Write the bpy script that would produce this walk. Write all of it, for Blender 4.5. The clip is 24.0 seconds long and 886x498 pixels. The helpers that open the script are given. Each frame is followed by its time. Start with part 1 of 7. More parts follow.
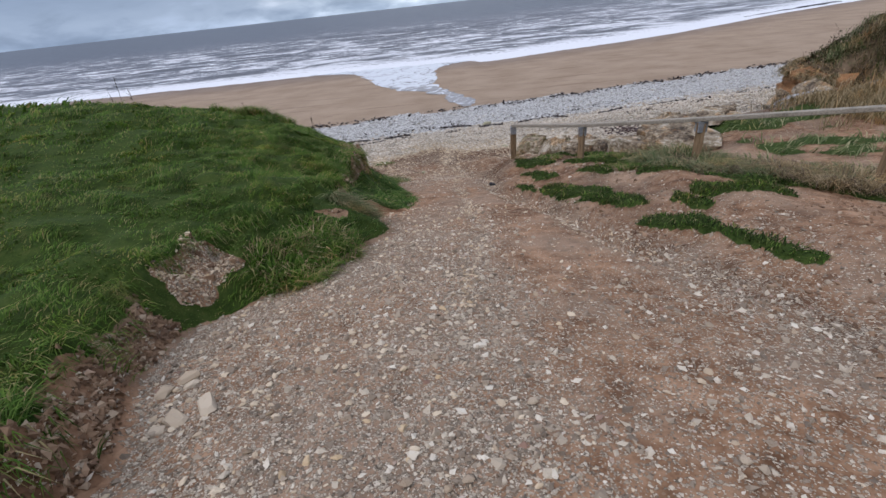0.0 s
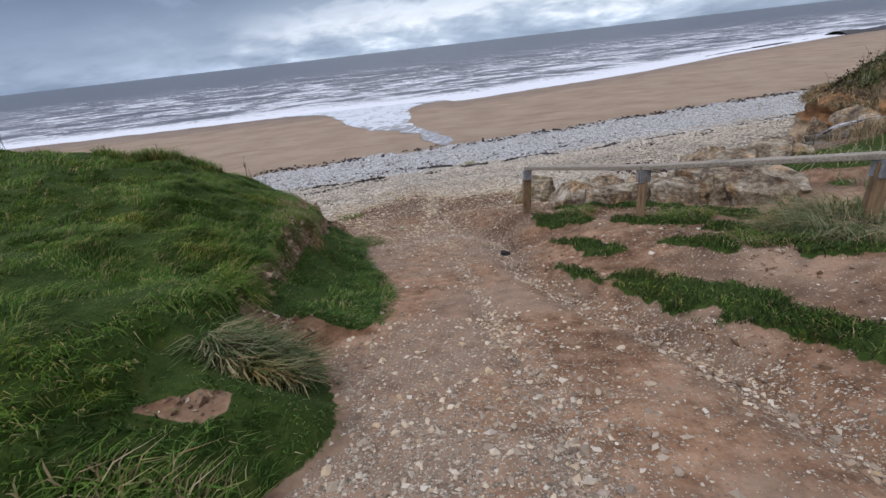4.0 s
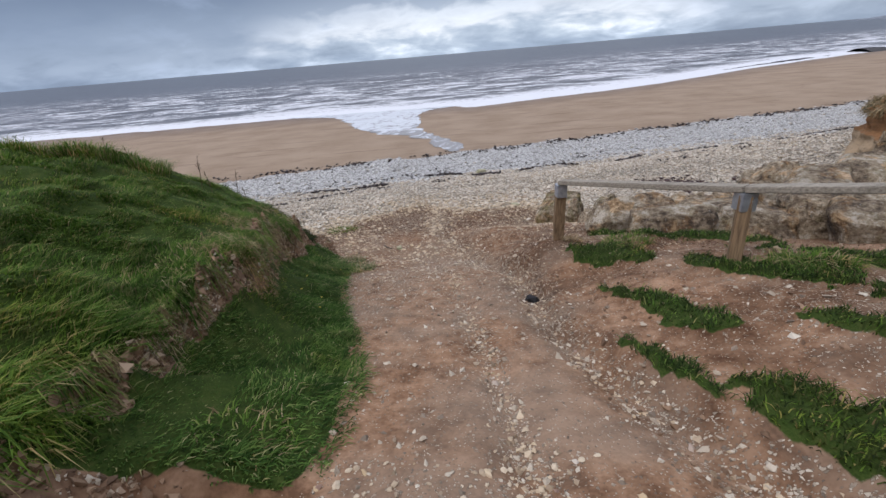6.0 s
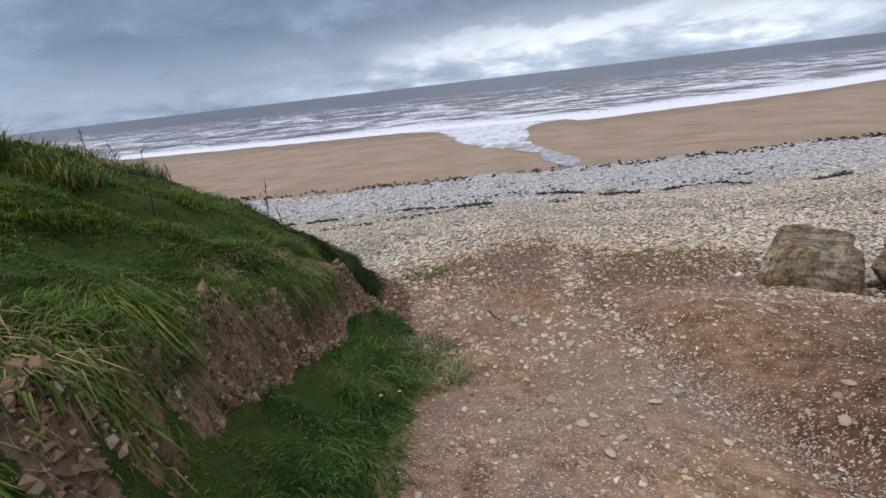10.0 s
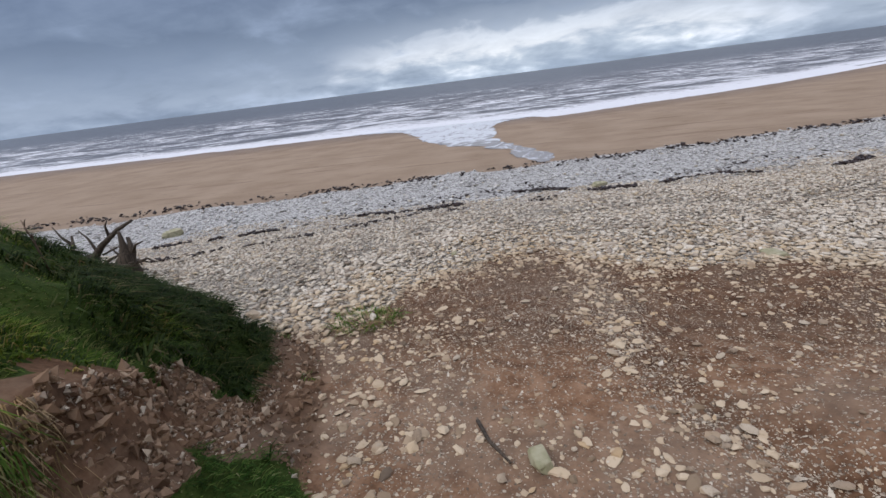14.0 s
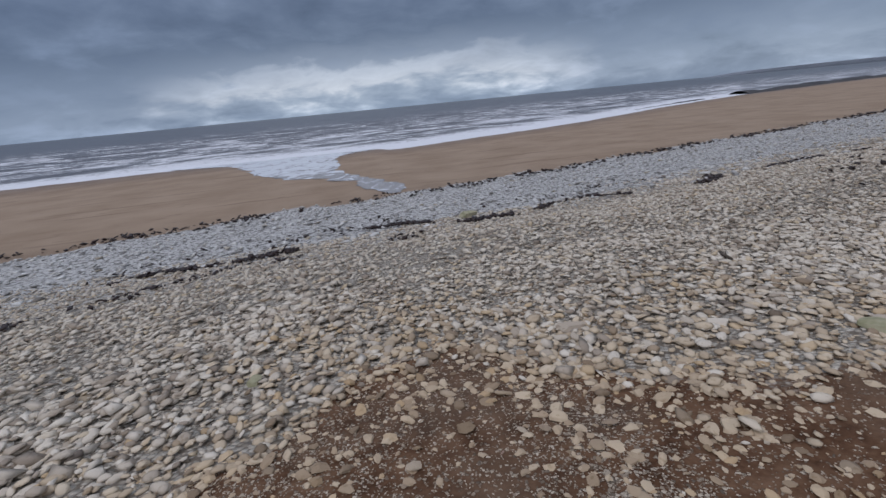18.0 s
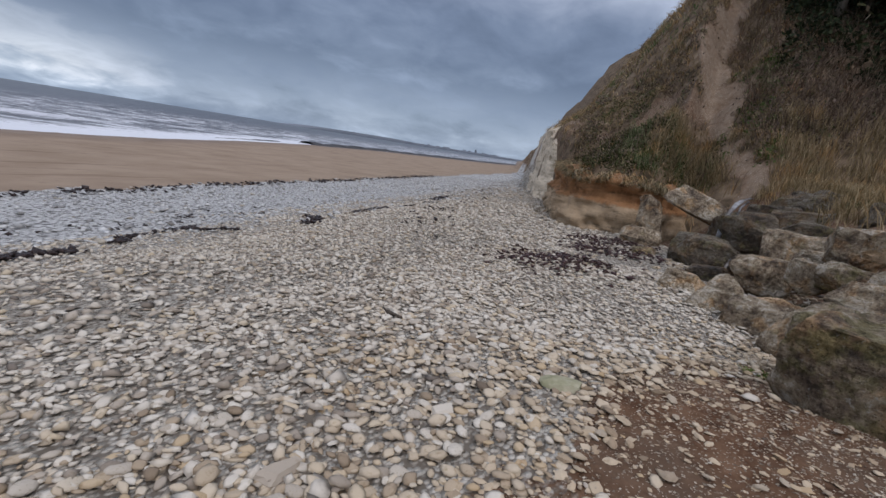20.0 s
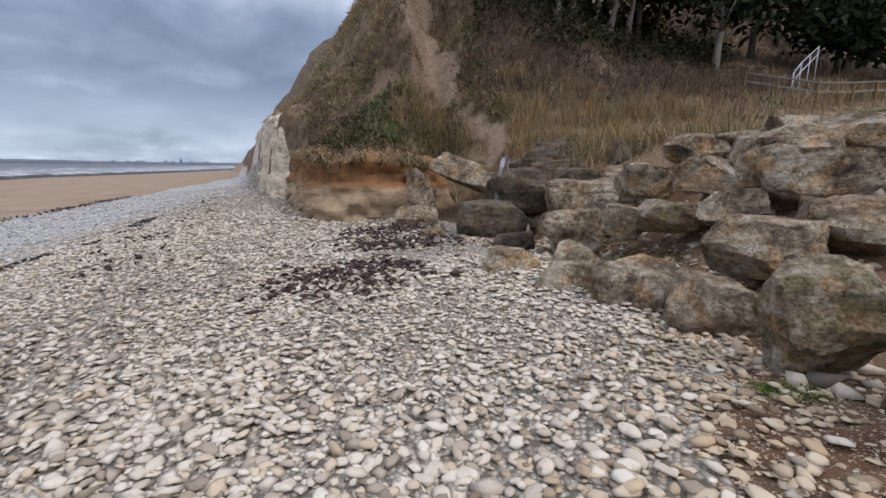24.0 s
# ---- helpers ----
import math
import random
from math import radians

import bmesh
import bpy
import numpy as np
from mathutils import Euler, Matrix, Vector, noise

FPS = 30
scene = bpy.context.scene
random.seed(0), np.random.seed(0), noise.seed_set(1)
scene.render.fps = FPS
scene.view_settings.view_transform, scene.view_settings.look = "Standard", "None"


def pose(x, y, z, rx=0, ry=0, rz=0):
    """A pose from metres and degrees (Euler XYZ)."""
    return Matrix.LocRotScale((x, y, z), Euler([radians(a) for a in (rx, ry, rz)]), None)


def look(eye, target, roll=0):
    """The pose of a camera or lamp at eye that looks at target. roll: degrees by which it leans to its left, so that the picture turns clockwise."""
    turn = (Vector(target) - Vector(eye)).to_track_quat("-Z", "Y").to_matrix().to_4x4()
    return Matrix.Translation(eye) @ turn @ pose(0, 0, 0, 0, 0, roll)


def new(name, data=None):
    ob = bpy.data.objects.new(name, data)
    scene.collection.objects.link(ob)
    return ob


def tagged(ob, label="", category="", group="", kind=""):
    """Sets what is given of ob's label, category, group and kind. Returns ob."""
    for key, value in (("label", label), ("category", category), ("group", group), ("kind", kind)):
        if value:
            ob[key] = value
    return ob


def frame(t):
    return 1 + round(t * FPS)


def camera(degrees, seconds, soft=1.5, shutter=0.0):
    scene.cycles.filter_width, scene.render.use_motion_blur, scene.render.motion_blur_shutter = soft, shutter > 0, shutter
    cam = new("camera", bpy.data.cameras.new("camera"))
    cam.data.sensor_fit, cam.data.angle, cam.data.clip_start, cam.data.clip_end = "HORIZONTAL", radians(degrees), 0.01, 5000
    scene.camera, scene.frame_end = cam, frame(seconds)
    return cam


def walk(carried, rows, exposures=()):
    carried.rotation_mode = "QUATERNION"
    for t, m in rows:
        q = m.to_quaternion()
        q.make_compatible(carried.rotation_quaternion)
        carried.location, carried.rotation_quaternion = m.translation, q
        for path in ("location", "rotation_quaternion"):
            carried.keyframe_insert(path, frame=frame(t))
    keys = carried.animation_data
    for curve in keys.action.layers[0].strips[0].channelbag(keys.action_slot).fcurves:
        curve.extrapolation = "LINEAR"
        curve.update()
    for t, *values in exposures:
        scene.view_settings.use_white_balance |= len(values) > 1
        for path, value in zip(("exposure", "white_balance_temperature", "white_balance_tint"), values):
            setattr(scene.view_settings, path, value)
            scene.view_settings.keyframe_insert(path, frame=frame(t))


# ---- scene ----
cam = camera(89.7, 24.0)
PATH = [
    (0, (0.399, 2.765, 7.894), (0.269, 4.511, 6.928), -6.4),
    (0.5, (0.49, 3.115, 7.832), (0.364, 4.858, 6.86), -9.5),
    (1, (0.436, 3.508, 7.756), (0.32, 5.28, 6.835), -7.6),
    (1.5, (0.42, 3.96, 7.675), (0.283, 5.726, 6.748), -7.0),
    (2, (0.305, 4.329, 7.593), (0.172, 6.136, 6.747), -5.0),
    (2.5, (0.246, 4.786, 7.479), (0.079, 6.585, 6.62), -7.2),
    (4.5, (0.008, 6.47, 7.159), (0.023, 8.291, 6.334), -6.1),
    (5, (-0.008, 6.935, 7.068), (-0.012, 8.755, 6.238), -5.4),
    (5.5, (0.04, 7.413, 6.922), (0.001, 9.243, 6.115), -5.8),
    (6, (0.109, 7.877, 6.806), (0.07, 9.709, 6.005), -4.9),
    (6.5, (0.061, 8.378, 6.701), (0.017, 10.203, 5.884), -7.6),
    (7, (-0.005, 8.807, 6.602), (-0.173, 10.628, 5.792), -6.8),
    (7.5, (-0.047, 9.299, 6.442), (-0.31, 11.104, 5.621), -8.3),
    (8, (-0.083, 9.76, 6.308), (-0.37, 11.565, 5.497), -5.7),
    (8.5, (-0.128, 10.254, 6.2), (-0.44, 12.07, 5.421), -9.0),
    (9, (-0.218, 10.709, 6.107), (-0.57, 12.519, 5.333), -7.3),
    (9.5, (-0.366, 11.116, 6.014), (-0.793, 12.93, 5.29), -6.7),
    (10, (-0.526, 11.534, 5.956), (-0.991, 13.351, 5.262), -6.7),
    (10.5, (-0.615, 11.908, 5.894), (-1.081, 13.723, 5.194), -8.3),
    (11, (-0.664, 12.291, 5.782), (-1.0, 14.129, 5.069), -7.0),
    (11.5, (-0.674, 12.605, 5.704), (-0.75, 14.467, 4.977), -4.9),
    (13.5, (-0.915, 13.852, 5.294), (-1.15, 15.709, 4.588), -4.0),
    (14, (-0.973, 14.275, 5.184), (-1.304, 16.12, 4.487), -7.4),
    (14.5, (-0.998, 14.698, 5.035), (-1.405, 16.538, 4.365), -7.8),
    (15, (-0.975, 15.126, 4.921), (-1.397, 16.969, 4.267), -8.3),
    (15.5, (-1.045, 15.536, 4.803), (-1.474, 17.378, 4.151), -8.5),
    (16, (-1.027, 15.937, 4.712), (-1.446, 17.773, 4.039), -9.4),
    (16.5, (-1.07, 16.318, 4.664), (-1.431, 18.174, 4.012), -6.6),
    (17, (-1.108, 16.789, 4.572), (-1.408, 18.67, 3.963), -7.0),
    (17.5, (-1.142, 17.241, 4.527), (-1.35, 19.147, 3.957), -4.4),
    (18, (-1.056, 17.685, 4.413), (-0.722, 19.556, 3.789), -5.5),
    (18.5, (-1.056, 18.098, 4.41), (-0.265, 19.861, 3.892), -4.7),
    (19, (-1.014, 18.478, 4.37), (0.137, 20.027, 3.843), -1.1),
    (19.5, (-1.015, 18.821, 4.341), (0.447, 20.093, 3.845), 5.9),
    (21.5, (-0.268, 19.452, 4.119), (1.691, 19.274, 3.757), 3.6),
    (22, (0.061, 19.586, 4.083), (2.019, 19.362, 3.743), 2.8),
    (22.5, (0.47, 19.683, 4.042), (2.429, 19.502, 3.679), 1.9),
    (23, (0.836, 19.903, 4.03), (2.795, 19.766, 3.651), 0.9),
    (23.5, (1.169, 20.054, 4.024), (3.126, 19.962, 3.624), 0.0),
    (24, (1.468, 20.186, 4.027), (3.427, 20.018, 3.663), 0.6),
]
walk(cam, [(t, look(eye, target, roll)) for t, eye, target, roll in PATH],
     [(t, stops, kelvin, 17) for t, stops, kelvin in ((0, 0.02, 6150), (2, -0.02, 6150), (5, 0.04, 6250), (8, 0.1, 6400), (11, 0.08, 6400), (14, -0.06, 6350), (16, -0.2, 6200),
                                                      (17, -0.46, 6100), (18, -0.58, 6050), (19, -0.5, 6050), (21.5, 0.0, 6350), (24, 0.16, 6350))])


# ---- light ----
world = bpy.data.worlds.new("world")
scene.world = world
world.use_nodes = True
wn = world.node_tree
wn.nodes.clear()


def wnode(kind, **values):
    n = wn.nodes.new(kind)
    for k, v in values.items():
        n.inputs[k].default_value = v
    return n


def wmath(op, a, b=None):
    n = wn.nodes.new("ShaderNodeMath")
    n.operation = op
    for i, v in enumerate((a, b)):
        if v is None:
            continue
        if isinstance(v, (int, float)):
            n.inputs[i].default_value = v
        else:
            wn.links.new(v, n.inputs[i])
    return n.outputs[0]


def wramp(fac, stops):
    n = wn.nodes.new("ShaderNodeValToRGB")
    r = n.color_ramp
    while len(r.elements) < len(stops):
        r.elements.new(0.5)
    for e, (p, c) in zip(r.elements, stops):
        e.position, e.color = p, (*c, 1)
    wn.links.new(fac, n.inputs[0])
    return n.outputs[0]


def wmix(fac, a, b):
    n = wn.nodes.new("ShaderNodeMix")
    n.data_type = "RGBA"
    for v, s in ((fac, n.inputs["Factor"]), (a, n.inputs["A"]), (b, n.inputs["B"])):
        if isinstance(v, (int, float)):
            s.default_value = v
        elif isinstance(v, tuple):
            s.default_value = (*v, 1)
        else:
            wn.links.new(v, s)
    return n.outputs["Result"]


sky = wn.nodes.new("ShaderNodeTexSky")
sky.sky_type, sky.sun_disc = "NISHITA", False
sky.sun_elevation, sky.sun_rotation = radians(48), radians(230)
way = wn.nodes.new("ShaderNodeTexCoord").outputs["Generated"]
split = wn.nodes.new("ShaderNodeSeparateXYZ")
wn.links.new(way, split.inputs[0])
up = wmath("MAXIMUM", split.outputs["Z"], 0.0)
lift = wmath("ADD", up, 0.30)
flatten = wn.nodes.new("ShaderNodeCombineXYZ")
wn.links.new(wmath("DIVIDE", split.outputs["X"], lift), flatten.inputs[0])
wn.links.new(wmath("DIVIDE", split.outputs["Y"], lift), flatten.inputs[1])
big = wnode("ShaderNodeTexNoise", Scale=1.15, Detail=6.0, Roughness=0.55, Distortion=0.3)
wn.links.new(flatten.outputs[0], big.inputs["Vector"])
small = wnode("ShaderNodeTexNoise", Scale=4.2, Detail=6.0, Roughness=0.55, Distortion=0.4)
wn.links.new(flatten.outputs[0], small.inputs["Vector"])
puff = wmath("ADD", wmath("MULTIPLY", big.outputs["Fac"], 0.66), wmath("MULTIPLY", small.outputs["Fac"], 0.34))
# cloud underside by height above the sea, ruffled by the cloud's own shape
level = wmath("ADD", up, wmath("MULTIPLY", wmath("SUBTRACT", puff, 0.5), 0.26))
level = wmath("SUBTRACT", level, wmath("MULTIPLY", split.outputs["X"], 0.012))
veil = wramp(level, [(0.0, (0.33, 0.425, 0.535)), (0.03, (0.369, 0.465, 0.576)), (0.075, (0.291, 0.37, 0.475)), (0.13, (0.189, 0.248, 0.333)),
                     (0.24, (0.228, 0.293, 0.389)), (0.5, (0.74, 0.82, 0.94)), (1.0, (1.2, 1.27, 1.36))])
gleam = wramp(level, [(0.0, (0.427, 0.546, 0.667)), (0.03, (0.544, 0.658, 0.758)), (0.055, (0.816, 0.891, 0.929)), (0.08, (0.738, 0.82, 0.879)), (0.10, (0.369, 0.446, 0.535)), (0.14, (0.194, 0.253, 0.338)),
                      (0.24, (0.228, 0.293, 0.389)), (0.5, (0.74, 0.82, 0.94)), (1.0, (1.2, 1.27, 1.36))])
# the brighter break in the cloud lies due north, over the sea
north = wramp(wmath("ADD", wmath("ADD", wmath("MULTIPLY", split.outputs["X"], 0.07), split.outputs["Y"]), wmath("MULTIPLY", wmath("SUBTRACT", puff, 0.5), 0.10)),
              [(0.90, (0, 0, 0)), (0.985, (1, 1, 1))])
base = wmix(north, veil, gleam)
# cloud thins towards the east and thickens towards the west
thin = wramp(wmath("ADD", wmath("MULTIPLY", split.outputs["X"], 0.5), 0.5), [(0.15, (1.0, 1.03, 1.07)), (0.45, (1.05, 1.05, 1.05)), (0.72, (1.05, 1.05, 1.05)), (0.9, (1.2, 1.18, 1.15))])
spread_ = wn.nodes.new("ShaderNodeMix")
spread_.data_type, spread_.blend_type = "RGBA", "MULTIPLY"
spread_.inputs["Factor"].default_value = 1.0
wn.links.new(base, spread_.inputs["A"])
wn.links.new(thin, spread_.inputs["B"])
base = spread_.outputs["Result"]
tone = wramp(puff, [(0.34, (0.55, 0.58, 0.62)), (0.46, (0.84, 0.86, 0.89)), (0.54, (1.08, 1.08, 1.07)), (0.64, (1.55, 1.52, 1.48))])
cloud = wn.nodes.new("ShaderNodeMix")
cloud.data_type, cloud.blend_type = "RGBA", "MULTIPLY"
cloud.inputs["Factor"].default_value = 0.85
wn.links.new(base, cloud.inputs["A"])
wn.links.new(tone, cloud.inputs["B"])
clear = wn.nodes.new("ShaderNodeVectorMath")
clear.operation = "SCALE"
clear.inputs["Scale"].default_value = 0.10
wn.links.new(sky.outputs[0], clear.inputs[0])
bg = wn.nodes.new("ShaderNodeBackground")
bg.inputs["Strength"].default_value = 1.0
wo = wn.nodes.new("ShaderNodeOutputWorld")
wn.links.new(wmix(0.88, clear.outputs[0], cloud.outputs["Result"]), bg.inputs["Color"])
wn.links.new(bg.outputs[0], wo.inputs["Surface"])

lamp = bpy.data.lights.new("sun", "SUN")
lamp.energy, lamp.angle, lamp.color = 1.2, radians(24), (1.0, 0.96, 0.90)
sun = new("sun", lamp)
sun.rotation_euler = (radians(42), 0, radians(-50))


# ---- materials ----
class Nodes:
    """Short hand for a node material."""

    def __init__(self, name):
        self.m = bpy.data.materials.new(name)
        self.m.use_nodes = True
        self.t = self.m.node_tree
        self.b = self.t.nodes["Principled BSDF"]
        self.where = self.t.nodes.new("ShaderNodeTexCoord").outputs["Object"]

    def put(self, value, socket):
        if isinstance(value, (int, float)):
            socket.default_value = value
        elif isinstance(value, tuple):
            socket.default_value = (*value, 1) if len(socket.default_value) == 4 else value
        else:
            self.t.links.new(value, socket)

    def mapped(self, scale, turn=0.0, shift=None):
        n = self.t.nodes.new("ShaderNodeMapping")
        n.inputs["Scale"].default_value = scale
        n.inputs["Rotation"].default_value = (0, 0, turn)
        self.t.links.new(self.where, n.inputs["Vector"])
        if shift is not None:
            self.t.links.new(shift, n.inputs["Location"])
        return n.outputs[0]

    def noise(self, scale, detail=4.0, rough=0.55, vec=None, twist=0.0):
        n = self.t.nodes.new("ShaderNodeTexNoise")
        n.inputs["Scale"].default_value, n.inputs["Detail"].default_value = scale, detail
        n.inputs["Roughness"].default_value, n.inputs["Distortion"].default_value = rough, twist
        self.t.links.new(self.where if vec is None else vec, n.inputs["Vector"])
        return n.outputs["Fac"]

    def cells(self, scale, what="Distance", feature="F1", vec=None, rnd=1.0, flat=False):
        n = self.t.nodes.new("ShaderNodeTexVoronoi")
        if flat:
            n.voronoi_dimensions = "2D"
        n.feature = feature
        n.inputs["Scale"].default_value, n.inputs["Randomness"].default_value = scale, rnd
        self.t.links.new(self.where if vec is None else vec, n.inputs["Vector"])
        return n.outputs[what]

    def ramp(self, fac, stops):
        n = self.t.nodes.new("ShaderNodeValToRGB")
        r = n.color_ramp
        while len(r.elements) < len(stops):
            r.elements.new(0.5)
        for e, (p, c) in zip(r.elements, stops):
            e.position, e.color = p, (*c, 1) if isinstance(c, tuple) else (c, c, c, 1)
        self.put(fac, n.inputs[0])
        return n.outputs[0]

    def mix(self, fac, a, b, blend="MIX"):
        n = self.t.nodes.new("ShaderNodeMix")
        n.data_type, n.blend_type = "RGBA", blend
        self.put(fac, n.inputs["Factor"])
        self.put(a, n.inputs["A"])
        self.put(b, n.inputs["B"])
        return n.outputs["Result"]

    def math(self, op, a, b=0.0, c=None):
        n = self.t.nodes.new("ShaderNodeMath")
        n.operation = op
        self.put(a, n.inputs[0])
        self.put(b, n.inputs[1])
        if c is not None:
            self.put(c, n.inputs[2])
        return n.outputs[0]

    def step(self, v, lo, hi):
        n = self.t.nodes.new("ShaderNodeMapRange")
        n.interpolation_type = "SMOOTHSTEP"
        self.put(v, n.inputs[0])
        n.inputs["From Min"].default_value, n.inputs["From Max"].default_value = lo, hi
        return n.outputs[0]

    def attr(self, name):
        n = self.t.nodes.new("ShaderNodeAttribute")
        n.attribute_name = name
        return n.outputs["Fac"]

    def island(self):
        return self.t.nodes.new("ShaderNodeNewGeometry").outputs["Random Per Island"]

    def own(self):
        return self.t.nodes.new("ShaderNodeObjectInfo").outputs["Random"]

    def done(self, colour, rough=0.85, height=None, depth=0.01, strength=0.6, metal=0.0, spec=0.3):
        self.put(colour, self.b.inputs["Base Color"])
        self.put(rough, self.b.inputs["Roughness"])
        self.put(metal, self.b.inputs["Metallic"])
        self.put(spec, self.b.inputs["Specular IOR Level"])
        if height is not None:
            n = self.t.nodes.new("ShaderNodeBump")
            n.inputs["Strength"].default_value, n.inputs["Distance"].default_value = strength, depth
            self.t.links.new(height, n.inputs["Height"])
            self.t.links.new(n.outputs[0], self.b.inputs["Normal"])
        return self.m


def ground_material():
    n = Nodes("ground")
    fine, mid, wide = n.noise(38, 5), n.noise(6, 5), n.noise(0.9, 4)
    soil = n.ramp(n.math("ADD", n.math("MULTIPLY", mid, 0.7), n.math("MULTIPLY", fine, 0.3)), [(0.36, (0.13, 0.0673, 0.0361)), (0.5, (0.262, 0.149, 0.0859)), (0.64, (0.386, 0.24, 0.149))])
    soil = n.mix(n.step(wide, 0.42, 0.62), soil, n.mix(0.5, soil, (0.27, 0.205, 0.15)))
    soil = n.mix(n.attr("moist"), soil, n.mix(1.0, soil, (0.46, 0.425, 0.40), "MULTIPLY"))
    soil = n.mix(n.math("MULTIPLY", n.attr("pale"), 0.42), soil, n.ramp(n.noise(5, 5), [(0.35, (0.25, 0.185, 0.125)), (0.6, (0.43, 0.345, 0.255))]))
    # chips of pale stone pressed into the soil
    chip = 0.0
    for scale, turn, share, lump in ((30, 0.3, 0.42, 0.5), (62, 1.1, 0.16, 0.45), (120, 2.0, 0.12, 0.4)):
        at = n.mapped((scale, scale, 1), turn)
        edge, tint = n.cells(1, "Distance", "DISTANCE_TO_EDGE", at, flat=True), n.cells(1, "Color", "F1", at, flat=True)
        rgb = n.t.nodes.new("ShaderNodeSeparateColor")
        n.put(tint, rgb.inputs[0])
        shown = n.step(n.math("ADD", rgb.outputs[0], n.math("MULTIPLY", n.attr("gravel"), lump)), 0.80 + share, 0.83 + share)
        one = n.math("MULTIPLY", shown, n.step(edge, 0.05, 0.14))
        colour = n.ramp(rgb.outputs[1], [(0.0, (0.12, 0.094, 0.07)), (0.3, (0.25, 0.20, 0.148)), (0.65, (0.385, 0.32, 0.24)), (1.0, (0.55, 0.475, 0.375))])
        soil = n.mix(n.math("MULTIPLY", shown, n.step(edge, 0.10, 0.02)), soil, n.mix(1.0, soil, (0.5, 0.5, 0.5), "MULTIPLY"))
        soil = n.mix(one, soil, colour)
        chip = n.math("ADD", chip, n.math("MULTIPLY", one, 20.0 / scale))
    # turf below the blades, its colour darkened for the shade among them
    turf = n.ramp(n.math("ADD", n.math("MULTIPLY", n.noise(11, 5), 0.45), n.math("MULTIPLY", n.noise(1, 4, 0.7, vec=n.mapped((150, 60, 60), 0.4)), 0.55)), [(0.34, (0.016, 0.028, 0.005)), (0.5, (0.034, 0.058, 0.010)), (0.62, (0.062, 0.076, 0.018)), (0.74, (0.12, 0.10, 0.045))])
    # far shingle
    pv = n.mapped((7.5, 10, 6))
    pd, pc = n.cells(1, vec=pv), n.cells(1, "Color", vec=pv)
    stone = n.ramp(pc, [(0.0, (0.32, 0.30, 0.275)), (0.35, (0.49, 0.465, 0.43)), (0.8, (0.61, 0.585, 0.545)), (1.0, (0.40, 0.36, 0.30))])
    # gaps are coloured dark to stand for shade between the stones
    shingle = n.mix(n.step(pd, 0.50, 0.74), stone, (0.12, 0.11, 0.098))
    gv = n.mapped((24, 30, 16), 0.4)
    gd, gc = n.cells(1, vec=gv), n.cells(1, "Color", vec=gv)
    grit = n.ramp(gc, [(0.0, (0.24, 0.205, 0.165)), (0.4, (0.44, 0.395, 0.325)), (0.8, (0.56, 0.515, 0.44)), (1.0, (0.33, 0.25, 0.175))])
    # the same painted shade in the gaps of the finer stones
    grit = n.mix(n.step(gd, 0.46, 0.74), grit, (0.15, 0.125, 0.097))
    shingle = n.mix(n.attr("cool"), grit, shingle)
    shingle = n.mix(n.math("MULTIPLY", n.attr("cool"), 0.25), shingle, n.mix(1.0, shingle, (0.90, 1.0, 1.10), "MULTIPLY"))
    # sand with dragged weed and damp streaks
    streak = n.noise(1.0, 5, vec=n.mapped((0.10, 1.1, 1), 0.2))
    sand = n.ramp(n.noise(0.25, 4), [(0.35, (0.275, 0.200, 0.138)), (0.65, (0.34, 0.255, 0.182))])
    sand = n.mix(n.math("MULTIPLY", n.step(streak, 0.58, 0.70), 0.45), sand, (0.15, 0.10, 0.065))
    mark = n.noise(1.0, 5, 0.6, vec=n.mapped((0.7, 2.4, 1), 0.25), twist=0.6)
    sand = n.mix(n.math("MULTIPLY", n.step(mark, 0.60, 0.68), 0.4), sand, (0.16, 0.11, 0.075))
    sand = n.mix(n.attr("damp"), sand, n.mix(1.0, sand, (0.66, 0.64, 0.64), "MULTIPLY"))
    # headland
    face = n.noise(1.0, 6, vec=n.mapped((2.2, 2.2, 0.7)))
    scrub = n.ramp(n.noise(2.2, 6), [(0.3, (0.045, 0.036, 0.019)), (0.46, (0.125, 0.088, 0.056)), (0.6, (0.215, 0.155, 0.100)), (0.78, (0.34, 0.265, 0.185))])
    clay = n.ramp(face, [(0.3, (0.15, 0.08, 0.038)), (0.5, (0.29, 0.16, 0.07)), (0.72, (0.36, 0.23, 0.12))])
    part_z = n.t.nodes.new("ShaderNodeSeparateXYZ")
    n.t.links.new(n.where, part_z.inputs[0])
    ledge = n.ramp(n.noise(1.0, 6, vec=n.mapped((1.4, 1.4, 6))), [(0.3, (0.20, 0.145, 0.085)), (0.55, (0.36, 0.275, 0.17)), (0.75, (0.45, 0.36, 0.24))])
    clay = n.mix(n.step(n.math("ADD", part_z.outputs["Z"], n.math("MULTIPLY", mid, 0.4)), 3.65, 3.40), clay, ledge)
    chalk = n.ramp(face, [(0.28, (0.26, 0.23, 0.185)), (0.5, (0.50, 0.46, 0.40)), (0.75, (0.63, 0.60, 0.54))])
    rough_edge = n.math("MULTIPLY", n.math("SUBTRACT", n.noise(14, 3), 0.5), 0.55)

    def over(mask, below, above):
        m = n.step(n.math("ADD", n.attr(mask), rough_edge), 0.42, 0.58)
        return n.mix(m, below, above)

    col = over("sandy", soil, sand)
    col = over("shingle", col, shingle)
    col = over("scrub", col, scrub)
    col = over("clay", col, clay)
    col = over("chalk", col, chalk)
    col = over("turf", col, turf)
    high = n.math("ADD", n.math("MULTIPLY", chip, 0.5), n.math("ADD", n.math("MULTIPLY", fine, 0.35), n.math("MULTIPLY", mid, 0.9)))
